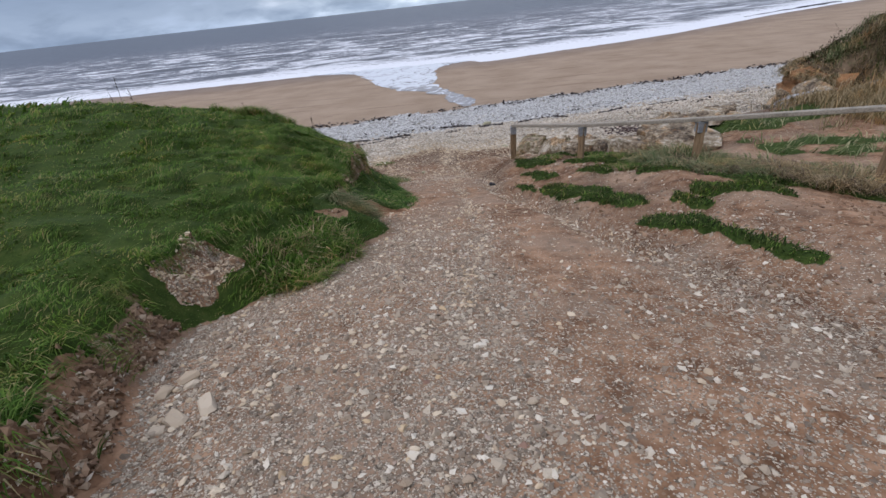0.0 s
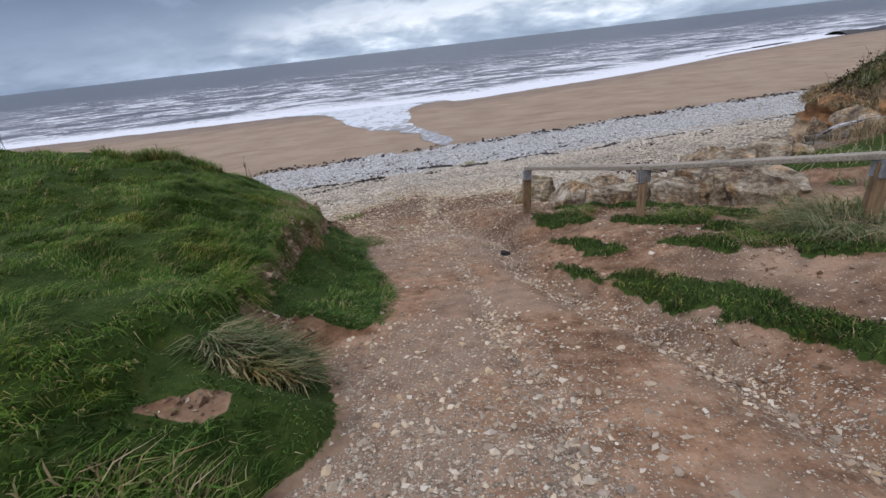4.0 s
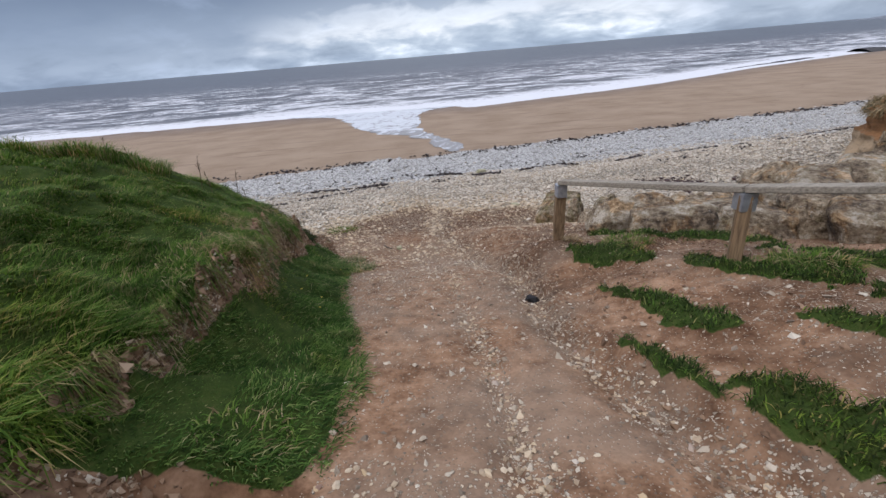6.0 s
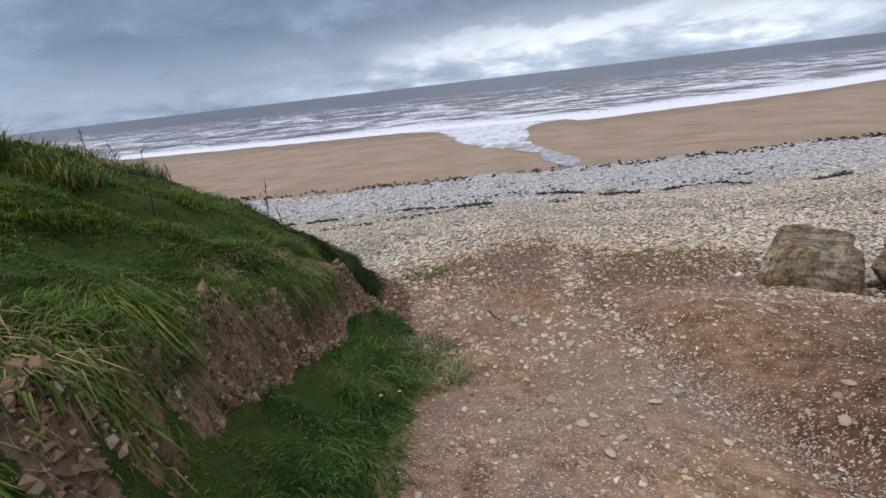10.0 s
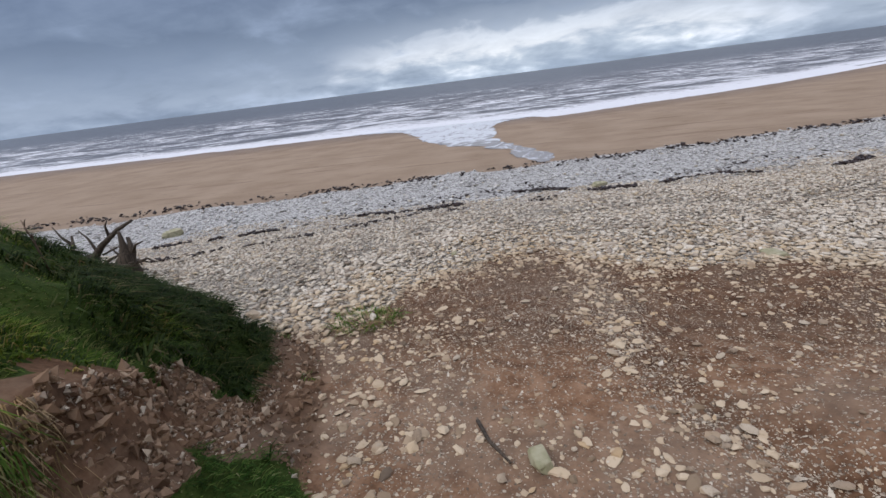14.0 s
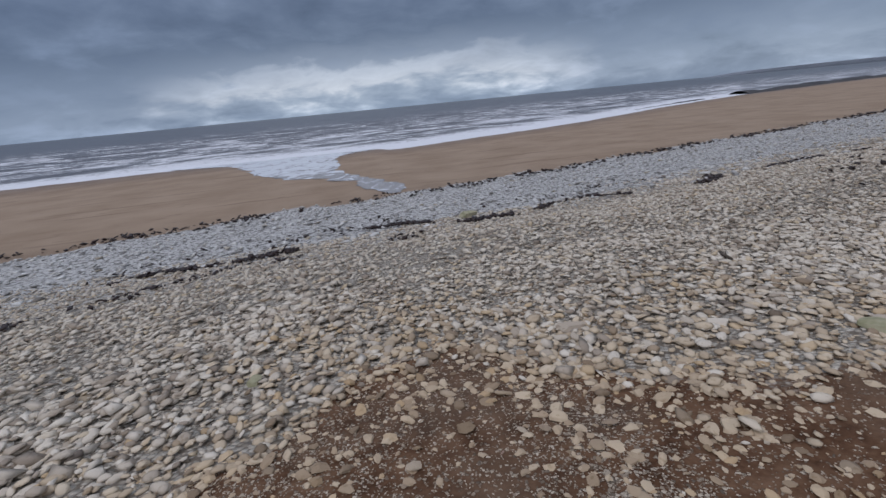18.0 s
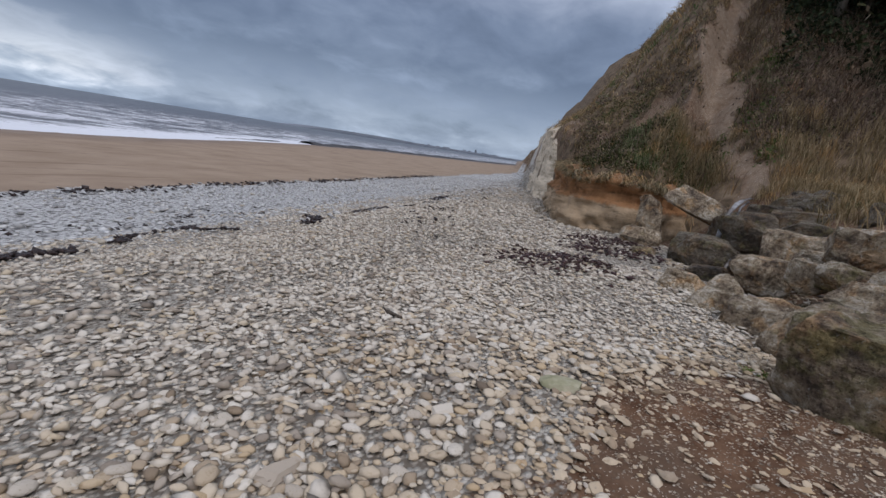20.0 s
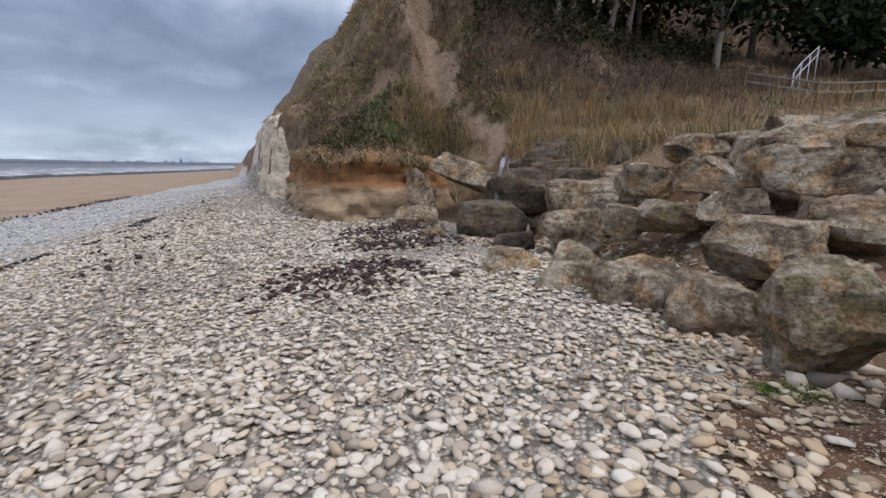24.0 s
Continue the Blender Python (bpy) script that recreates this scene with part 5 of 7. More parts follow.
# pale pebbles washed in between the rows
wx, wy = rng.uniform(3.8, 10.0, 2600), rng.uniform(16.6, 19.2, 2600)
ws = wy - curve(wx, [(3, 0), (7, 0.2), (10, 1.3), (13, 2.2), (16, 2.4)])
ok = (ws > 16.6) & (ws < 18.2)
scatter("shingle", STONE_WARM, wx[ok], wy[ok], 0.04 + 0.09 * rng.rand(ok.sum()) ** 1.8, 0, 67, (0.25, 0.45), 0.1, label="pale pebbles washed in between the boulders")

# ---- fence ----
fence = thing("fence", "low weathered timber rail fence with steel brackets", "fence", (1.6, 13.6, 0))
POSTS = [((1.60, 13.66, 3.95), (1.60, 13.53, 5.11)), ((2.72, 11.60, 4.55), (2.74, 11.64, 5.47)), ((4.12, 9.88, 4.85), (4.13, 9.90, 5.86)), ((5.60, 8.20, 5.0), (5.60, 8.20, 6.26))]
origin = Matrix.Translation((-1.6, -13.6, 0))


def fence_part(name, bm, material, parent, label=""):
    bmesh.ops.transform(bm, matrix=origin, verts=bm.verts)
    return part(name, bm, material, parent, label)


for i, (a, b) in enumerate(POSTS):
    p = fence_part("post", beam(a, b, 0.13 if i != 1 else 0.11, 0.12, 0.01), POST_WOOD, fence)
    if i in (0, 1, 2):
        top = Vector(b)
        bm = beam(top + Vector((0, 0, -0.15)), top + Vector((0, 0, 0.018)), 0.142, 0.132, 0.004)
        fence_part("bracket", bm, ZINC, p, "grey galvanised steel bracket")
for (a, b), (c, d) in zip(POSTS, POSTS[1:]):
    fence_part("rail", beam(Vector(b) + Vector((0, 0, 0.045)), Vector(d) + Vector((0, 0, 0.045)), 0.145, 0.055, 0.008), RAIL_WOOD, fence)

# ---- tussocks ----
def tussock(x, y, count, length, spread, material, seed, label, lean=0.9, sweep=None, fan=1.9):
    r = np.random.RandomState(seed)
    a, q = r.uniform(0, 6.283, count), spread * np.sqrt(r.rand(count))
    bx, by = q * np.cos(a), q * np.sin(a)
    z0 = float(ground_z(x, y))
    bz = ground_z(x + bx, y + by) - z0
    ob = thing("grass_tussock", label, "grass tussock", (x, y, z0), "grass tussocks")
    ln, way_ = length * r.uniform(0.5, 1.15, count), a if sweep is None else np.full(count, sweep)
    dead = r.rand(count) < 0.18
    for name, kind, pick_ in (("foliage", material, ~dead), ("dead_foliage", DRY if material is not DRY else BROWN, dead)):
        me = blades(name, kind, bx[pick_], by[pick_], bz[pick_] - 0.01, ln[pick_], np.full(pick_.sum(), 0.009), lean, seed, droop=0.75, heading=way_[pick_], spread=fan)
        new(name, me).parent = ob
    return ob


tussock(-1.2, 8.4, 2600, 0.27, 0.27, REED, 1, "long pale-green arching grass tussock beside the track", 0.85, -0.8, 1.7)
tussock(-1.2, 7.0, 900, 0.24, 0.36, TURF, 2, "dark green tussock on the bank edge")
tussock(-1.35, 6.45, 1500, 0.24, 0.36, TURF, 3, "dark green tussock above the bare patch")
tussock(-1.0, 9.6, 320, 0.09, 0.22, TURF, 4, "small green tuft on the bank shoulder")
tussock(-5.7, 15.4, 900, 0.45, 0.45, REED, 5, "dark upright tuft on the crest of the bank")
tussock(-5.1, 15.6, 600, 0.32, 0.4, REED, 6, "dark upright tuft on the crest of the bank")
tussock(-4.65, 13.9, 900, 0.36, 0.32, TURF, 26, "dark upright tuft on the crest of the bank", 0.6)
tussock(-4.1, 14.2, 400, 0.26, 0.25, TURF, 27, "dark upright tuft on the crest of the bank", 0.6)
tussock(-5.4, 14.0, 500, 0.28, 0.35, TURF, 28, "dark upright tuft on the crest of the bank", 0.6)
tussock(-7.2, 15.4, 500, 0.3, 0.6, DRY, 7, "straw-coloured tuft on top of the bank")
tussock(3.9, 9.7, 2300, 0.55, 0.62, REED, 8, "broad green and straw tussock under the fence")
tussock(4.2, 9.5, 900, 0.45, 0.6, BROWN, 22, "dead brown tussock under the fence")
tussock(3.55, 10.0, 700, 0.34, 0.3, REED, 9, "green and straw tussock under the fence")
tussock(5.2, 8.3, 1700, 0.5, 0.7, DRY, 10, "broad dry tussock behind the fence")
tussock(5.9, 8.7, 1600, 0.5, 0.7, REED, 11, "green tussock behind the fence")
tussock(3.1, 11.2, 500, 0.2, 0.3, TURF, 12, "low green tuft beside a fence post")
tussock(2.95, 15.62, 260, 0.13, 0.14, TURF, 13, "small green tuft against a boulder")
tussock(6.9, 17.35, 420, 0.26, 0.2, REED, 14, "green and straw tuft between boulders")
tussock(6.55, 17.05, 300, 0.24, 0.16, DRY, 15, "straw tuft hanging between boulders")
tussock(3.5, 18.15, 220, 0.10, 0.14, TURF, 16, "bright green weed at the foot of a boulder")
tussock(2.4, 13.2, 400, 0.15, 0.3, TURF, 17, "green tuft behind the end post")
tussock(1.75, 13.45, 160, 0.16, 0.12, DRY, 18, "dry wisps round the end post")
tussock(4.7, 8.9, 1100, 0.4, 0.55, REED, 23, "mixed green and straw tussock under the fence rail")
tussock(3.2, 9.75, 700, 0.22, 0.35, TURF, 24, "low green tuft under the fence rail")
tussock(5.0, 9.4, 1200, 0.45, 0.6, BROWN, 25, "dead brown tussock behind the fence")
tussock(-2.5, 18.0, 350, 0.14, 0.35, TURF, 19, "low green weeds at the end of the bank")
tussock(-1.5, 14.6, 420, 0.2, 0.3, REED, 20, "long grass drooping from the bank foot")
tussock(-1.8, 15.2, 420, 0.2, 0.3, REED, 21, "long grass drooping from the bank foot")

# dry grass and roots that hang over the raw edge
hr = np.random.RandomState(90)


def fringe(count, lo, hi, inner, outer, length, width, material, droop, seed, label, lean=1.0):
    """Grass that hangs over the lip in locks."""
    r = np.random.RandomState(seed)
    y = r.uniform(lo, hi, count)
    lock = noise2(y, y * 0, seed, 0.16) + 0.6 * noise2(y, y * 0 + 7, seed, 0.6)
    ok = r.rand(count) < 0.55 + 0.7 * lock
    y, lock = y[ok], lock[ok]
    wob = 0.10 * noise2(curve(y, TURF_LIP), y, 1, 0.8) + 0.05 * noise2(curve(y, TURF_LIP), y, 2, 0.33)
    x = curve(y, TURF_LIP) + 1.3 * wob + r.uniform(inner, outer, len(y))
    ln = r.uniform(*length, len(y)) * np.clip(1 + 0.6 * lock, 0.4, 1.7)
    me = blades("hanging_grass", material, x, y, ground_z(x, y), ln, np.full(len(y), width), lean, seed, droop=droop, heading=0.6 * noise2(y, y * 0, seed + 1, 0.2), spread=0.9)
    return tagged(new("hanging_grass", me), label, "grass", kind="stuff")


fringe(10000, 9.2, 15.3, -0.06, 0.12, (0.04, 0.14), 0.0045, DRY, 3.4, 91, "straw-coloured grass hanging over the raw bank edge", 0.5)
fringe(15000, 8.8, 15.2, -0.24, 0.07, (0.06, 0.18), 0.007, TURF, 2.2, 92, "green grass hanging over the bank edge", 0.75)
fringe(1600, 10.5, 15.0, -0.40, 0.0, (0.08, 0.18), 0.005, DRY, 1.0, 97, "long straw grass laid over the bank edge", 1.0)
fringe(3600, 2.8, 9.2, -0.22, 0.10, (0.06, 0.14), 0.0075, TURF, 1.8, 93, "green grass hanging over the bank edge", 0.8)
fringe(1300, 9.6, 16.6, 0.0, 0.12, (0.05, 0.16), 0.0035, BROWN, 4.2, 94, "fine brown roots hanging from the raw bank", 0.4)
# crumbled soil and stones in the raw face
cx, cy = hr.uniform(-3.2, -1.1, 30000), 2.6 + 15.8 * hr.rand(30000) ** 0.8
ly = np.r_[hr.uniform(9.0, 16.6, 13000), hr.uniform(2.4, 5.5, 6000)]
cx, cy = np.r_[cx, curve(ly, TURF_LIP) + hr.uniform(-0.04, 0.42, 19000) * np.where(ly < 6, 0.5, 1.0)], np.r_[cy, ly]
fy5 = hr.uniform(9.2, 16.2, 36000)
fx5 = curve(fy5, TURF_LIP) + hr.uniform(-0.2, 0.4, 36000)
_, _, fu5, _ = cover_at(fx5, fy5)
ok = (fu5 > 0.80) & (fu5 < 1.0)
cx, cy = np.r_[cx, fx5[ok]], np.r_[cy, fy5[ok]]
cc, cz, cu, ch = cover_at(cx, cy)
ok = (cc["bare"] > 0.4) & (cu > 0.04) & (cu < 1.03)
cx, cy, cz = cx[ok], cy[ok], cz[ok]
lumps = hr.rand(len(cx))
q = lumps < 0.60
scatter("soil_clods", CLOD, cx[q], cy[q], 0.012 + 0.050 * hr.rand(q.sum()) ** 2.4, 0, 64, (0.6, 1.0), 0.3, cz[q], 0.5, "crumbled brown soil clods in the raw bank", "soil", False, 0.5)
q = lumps > 0.70
scatter("bank_stones", CHIP, cx[q], cy[q], 0.010 + 0.034 * hr.rand(q.sum()) ** 2.2, 0, 63, (0.4, 0.7), 0.28, cz[q], 0.4, "pale chalk lumps in the raw bank", smooth=False)
bx, by = hr.uniform(-2.35, -1.5, 3600), hr.uniform(5.45, 6.75, 3600)
bc, bz, bu, bh = cover_at(bx, by)
ok = (bc["bare"] > 0.3) & (bu > 0.05)
scatter("bank_stones", STONE_WARM, bx[ok], by[ok], 0.012 + 0.042 * hr.rand(ok.sum()) ** 2.4, 0, 66, (0.3, 0.6), 0.25, bz[ok], 0.3, "pale stone chips on the bare patch of the bank", smooth=False)
# loose crumbs of soil on the terrace and along the worn edges
ex, ey = hr.uniform(0.7, 5.2, 16000), hr.uniform(3.2, 15.4, 16000)
ec, ez, eu, eh = cover_at(ex, ey)
ok = (ec["turf"] < 0.5) & (hr.rand(16000) < 0.35 + 0.5 * noise2(ex, ey, 69, 0.5)) & (ex > curve(ey, RILL) - 0.2)
scatter("soil_clods", CLOD, ex[ok], ey[ok], 0.012 + 0.05 * hr.rand(ok.sum()) ** 3, 0, 77, (0.4, 0.8), 0.35, ez[ok], 0.4, "loose brown soil crumbs on the worn ground", "soil", False, 0.4)
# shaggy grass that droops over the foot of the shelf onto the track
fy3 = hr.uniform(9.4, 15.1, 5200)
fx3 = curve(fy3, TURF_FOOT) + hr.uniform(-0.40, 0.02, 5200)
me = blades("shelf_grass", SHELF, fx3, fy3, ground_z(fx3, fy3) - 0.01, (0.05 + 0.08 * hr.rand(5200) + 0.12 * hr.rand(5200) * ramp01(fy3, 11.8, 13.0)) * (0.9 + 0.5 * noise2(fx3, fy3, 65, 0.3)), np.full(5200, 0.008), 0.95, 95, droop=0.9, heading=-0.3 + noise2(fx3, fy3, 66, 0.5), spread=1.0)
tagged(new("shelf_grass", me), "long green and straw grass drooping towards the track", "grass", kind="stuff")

# turf that wraps the seaward end of the bank, its shade put into dark blades
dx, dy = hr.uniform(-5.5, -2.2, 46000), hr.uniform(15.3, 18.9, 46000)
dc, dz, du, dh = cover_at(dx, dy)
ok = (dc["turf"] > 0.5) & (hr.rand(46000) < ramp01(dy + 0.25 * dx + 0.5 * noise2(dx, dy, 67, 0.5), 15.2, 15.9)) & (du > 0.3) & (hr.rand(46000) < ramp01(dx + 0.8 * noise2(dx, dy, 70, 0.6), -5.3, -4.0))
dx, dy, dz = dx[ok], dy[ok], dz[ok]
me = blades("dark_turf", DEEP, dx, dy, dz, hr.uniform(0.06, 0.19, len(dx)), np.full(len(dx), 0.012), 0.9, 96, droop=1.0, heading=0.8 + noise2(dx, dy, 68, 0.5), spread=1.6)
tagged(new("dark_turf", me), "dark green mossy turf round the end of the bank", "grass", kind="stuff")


def stalk(x, y, high, seed):
    """A dead flower stalk with side twigs."""
    r = random.Random(seed)
    z = float(ground_z(x, y))
    ob = thing("dead_stalk", "thin dead brown weed stalk on the bank", "plant", (x, y, z), "dead stalks on the bank")
    tip = Vector((r.uniform(-0.08, 0.08), r.uniform(-0.05, 0.05), high))
    part("stem", tube([(0, 0, -0.03), tip * 0.5 + Vector((0.01, 0, 0)), tip], [0.006, 0.005, 0.002], 5), BROWN, ob)
    for k in range(7):
        t = r.uniform(0.35, 0.95)
        p = tip * t
        q = p + Vector((r.uniform(-1, 1), r.uniform(-1, 1), 0.9)).normalized() * high * 0.22 * (1.15 - t * 0.6)
        part("twig", tube([p, (p + q) / 2 + Vector((0, 0, 0.01)), q], [0.004, 0.003, 0.0015], 4), BROWN, ob)


for i, (x, y, h) in enumerate([(-3.5, 14.3, 0.5), (-3.42, 14.42, 0.36), (-4.0, 16.35, 0.55), (-3.9, 16.5, 0.35), (-5.55, 16.0, 0.5), (-5.9, 15.9, 0.45), (-9.3, 15.8, 0.8), (-9.6, 15.9, 0.6), (-9.1, 16.0, 0.65), (-5.2, 16.3, 0.4)]):
    stalk(x, y, h, i)

# yellow flowers in the grass shelf
for i, (x, y) in enumerate([(-1.45, 11.9), (-1.3, 12.0), (-1.55, 12.4), (-1.2, 11.6), (-1.7, 13.9), (-1.62, 14.05), (-4.1, 16.3)]):
    z = float(ground_z(x, y)) + 0.09
    fl = thing("yellow_flower", "small yellow flower in the turf", "flower", (x, y, z), "yellow flowers")
    part("stem", tube([(0, 0, -0.1), (0.005, 0, 0)], [0.0015, 0.0015], 4), TURF, fl)
    bm = bmesh.new()
    bmesh.ops.create_cone(bm, cap_ends=True, segments=10, radius1=0.004, radius2=0.012, depth=0.009)
    part("petals", bm, FLOWER, fl, "yellow petals")

# ---- small things on the ground ----
black = tagged(new("black_stone", boulder_mesh(7, 0.16, 0.12, 0.11, COAL, 0.6, 3)), "black lump lying in the stony rill", "stone")
black.matrix_world = pose(0.96, 12.18, float(ground_z(0.96, 12.18)) - 0.015, 0, 0, -30)
alga = tagged(new("algae_stone", boulder_mesh(8, 0.30, 0.18, 0.075, ALGAE, 0.95, 4)), "flat stone covered in yellow-green algae", "stone")
alga.matrix_world = pose(1.93, 19.5, float(ground_z(1.93, 19.5)) - 0.01, 0, 0, -65)
for i, (x, y, w, m, txt) in enumerate([(0.30, 20.34, 0.20, STONE_ONE, "large pale flat stone on the shingle"), (1.96, 17.72, 0.13, STONE_ONE, "pointed white stone at the foot of a boulder"), (-1.92, 20.48, 0.13, ALGAE, "small yellowish stone on the shingle"),
                                     (-0.93, 16.05, 0.16, ALGAE, "yellowish flat stone on the soil"), (1.2, 20.0, 0.15, STONE_ONE, "pale flat stone on the shingle"), (1.85, 29.42, 0.5, ALGAE, "weed-covered stone on the shingle"),
                                     (-14.7, 29.7, 0.8, ALGAE, "weed-covered stone on the shingle"), (-4.24, 18.28, 0.22, STONE_ONE, "large white stone at the end of the bank"), (-3.97, 18.11, 0.26, STONE_ONE, "large white stone at the end of the bank"), (-3.88, 18.24, 0.2, STONE_ONE, "large white stone at the end of the bank"), (0.4, 4.95, 0.09, STONE_ONE, "pale angular stone on the track"), (-1.39, 4.73, 0.13, STONE_TAN, "tan angular stone by the bank"),
                                     (-1.46, 4.6, 0.12, STONE_TAN, "tan angular stone by the bank"), (-1.10, 4.44, 0.16, STONE_TAN, "tan angular slab by the bank"), (-1.22, 4.34, 0.16, STONE_TAN, "tan angular slab by the bank"),
                                     (-1.28, 4.27, 0.09, STONE_TAN, "brown angular stone by the bank"), (-1.33, 4.66, 0.09, STONE_TAN, "tan angular stone by the bank")]):
    ob = tagged(new("stone", boulder_mesh(40 + i, w, w * 0.62, w * 0.36, m, 0.0 if m is STONE_TAN else 0.25, 3)), txt, "stone", "loose stones")
    ob.matrix_world = pose(x, y, float(ground_z(x, y)) - 0.01, 0, 0, 37 * i)


def stick(points, radius, label):
    x, y = points[0]
    z = float(ground_z(x, y))
    pts = [(px - x, py - y, float(ground_z(px, py)) - z + radius * 0.8 + 0.01 * k) for k, (px, py) in enumerate(points)]
    ob = tagged(new("stick"), label, "stick")
    ob.location = (x, y, z)
    part("wood", tube(pts, [radius, radius * 0.9, radius * 0.6][:len(pts)], 7), DRIFT, ob)


stick([(-1.28, 16.4), (-1.2, 16.2), (-1.08, 16.02)], 0.012, "thin brown stick on the stony soil")
stick([(2.46, 21.38), (2.4, 21.22), (2.32, 21.06)], 0.022, "short dark driftwood piece on the shingle")

# driftwood root at the foot of the bank
droot = thing("driftwood_root", "dark forked driftwood root on the shingle", "driftwood", (-8.15, 20.43, float(ground_z(-8.15, 20.43))))
FORKS = [[(-0.6, 0, -0.05), (-0.3, 0.05, 0.3), (0.15, 0.1, 0.75), (0.55, 0.2, 1.05), (0.85, 0.3, 1.2)], [(-1.0, 0, 0), (-0.75, 0, 0.35), (-0.5, 0.1, 0.8), (-0.55, 0.2, 1.0)],
         [(0.0, 0.1, 0.6), (-0.2, 0.2, 0.9), (-0.35, 0.2, 1.1)], [(-0.8, 0, 0.3), (-0.2, 0.1, 0.5), (0.1, 0.1, 0.62)], [(0.7, 0, -0.05), (0.75, 0, 0.35), (0.85, 0.05, 0.6), (0.8, 0.1, 0.9)],
         [(0.3, 0, 0.1), (0.7, 0, 0.3), (1.1, 0.05, 0.42), (1.25, 0.1, 0.3)], [(-0.9, 0.1, 0.1), (-1.4, 0.2, 0.3), (-1.9, 0.2, 0.55)], [(0.1, 0.1, 0.55), (0.5, 0.1, 0.7), (0.9, 0.15, 0.75)],
         [(0.35, 0.15, 0.9), (0.3, 0.2, 1.15), (0.42, 0.2, 1.3)], [(-1.4, 0.2, 0.3), (-1.5, 0.2, 0.6), (-1.35, 0.25, 0.85)], [(0.8, 0.05, 0.5), (1.0, 0.0, 0.75), (1.15, 0.05, 0.8)], [(-0.5, 0.1, 0.8), (-0.75, 0.15, 1.0), (-0.8, 0.1, 1.25)]]
for k, limb in enumerate(FORKS):
    limb = [(0.68 + 0.85 * (x - 0.68), 0.8 * y, 0.8 * z) for x, y, z in limb]
    r0 = (0.085, 0.075, 0.03, 0.05, 0.10, 0.04, 0.06, 0.02, 0.03, 0.03, 0.035, 0.03)[k]
    part("limb", tube(limb, [r0 * (1 - 0.75 * i / (len(limb) - 1)) for i in range(len(limb))], 8), DRIFT, droot)
part("stump", tube([(0.60, 0, -0.1), (0.64, 0.02, 0.12), (0.67, -0.02, 0.3), (0.72, 0, 0.45), (0.70, 0.02, 0.62), (0.74, 0, 0.85)], [0.20, 0.19, 0.16, 0.11, 0.05, 0.02], 9), DRIFT, droot)
tw = random.Random(77)
for k in range(72):
    p = Vector((tw.uniform(-1.6, 0.8), tw.uniform(-0.25, 0.25), tw.uniform(-0.05, 0.36)))
    way = Vector((tw.uniform(-1, 1), tw.uniform(-0.6, 0.6), tw.uniform(-0.3, 0.35))).normalized() * tw.uniform(0.25, 0.7)
    part("twig", tube([p, p + way * 0.5 + Vector((0, 0, tw.uniform(-0.05, 0.05))), p + way], [0.034, 0.026, 0.008], 5), DRIFT, droot)

# ---- seaweed ----
def weeds(name, points, count, across, size, seed, label, sparse=-0.12, material=None):
    """Flat torn flakes of weed along a line."""
    r = np.random.RandomState(seed)
    pts = np.array(points, float)
    seg = np.r_[0, np.cumsum(np.linalg.norm(np.diff(pts, axis=0), axis=1))]
    t = r.rand(count) * seg[-1]
    x, y = np.interp(t, seg, pts[:, 0]), np.interp(t, seg, pts[:, 1])
    y = y + 0.55 * noise2(t, t * 0 + 3, seed + 1, 1.5) + 0.28 * noise2(t, t * 0 + 8, seed + 2, 0.42)
    gap = noise2(t, t * 0, seed, 0.34) + 0.5 * noise2(t, t * 0 + 5, seed, 1.2)
    ok = gap > sparse + 0.35 * r.rand(count)
    x, y = x[ok] + r.randn(ok.sum()) * across * 0.5, y[ok] + r.randn(ok.sum()) * across
    return scatter(name, material or WEED, x, y, size * r.uniform(0.4, 1.3, len(x)), 0, seed, (0.18, 0.4), 0.0, ground_z(x, y) + 0.03, 0.3, label, "seaweed")


weeds("seaweed", [(-12.5, 26.4), (-10.7, 27.1), (-9.1, 27.9), (-7.7, 28.6), (-6.0, 29.1), (-4.1, 28.7), (-2.7, 28.8)], 1500, 0.15, 0.17, 201, "black seaweed strand along the shingle")
weeds("seaweed", [(-0.9, 31.4), (0.3, 30.4), (0.8, 29.7), (1.3, 28.6), (2.6, 28.1)], 620, 0.14, 0.17, 206, "black seaweed strand along the shingle")
weeds("seaweed", [(3.6, 28.8), (4.2, 29.5), (5.9, 30.5), (6.3, 28.6), (7.7, 28.0), (9.9, 29.1), (14.4, 28.4), (22, 31)], 1000, 0.14, 0.16, 207, "black seaweed strand along the shingle")
weeds("seaweed", [(-9, 22.4), (-5.2, 25.8), (-3.9, 27.2), (-1.7, 27.2), (1, 27.3)], 330, 0.3, 0.14, 208, "scattered black seaweed on the upper shingle")
weeds("seaweed", [(-8, 31.0), (-4, 31.9), (0, 32.5), (5, 32.8), (10, 33)], 330, 0.6, 0.15, 202, "scattered black seaweed on the shingle")
weeds("seaweed", [(-30, 36), (-14, 38.2), (-5, 39.4), (1, 40.2), (7, 41.6), (20, 44.6), (60, 54)], 1700, 0.45, 0.26, 203, "dark weed and stones along the sand edge", -0.3)
weeds("seaweed", [(6.2, 20.7), (6.9, 20.7), (7.6, 20.5), (8.6, 20.3), (10, 20.4), (11.2, 20.4)], 1900, 0.55, 0.125, 204, "dark red-brown weed among stones by the boulders", -0.35, plain_material("red_weed", (0.022, 0.010, 0.009), (0.085, 0.040, 0.034), 14, 0.5, depth=0.02))
weeds("seaweed", [(7, 24), (10, 25.5), (13, 26), (20, 28.5), (40, 36)], 400, 0.5, 0.14, 205, "scattered black seaweed on the upper shingle")


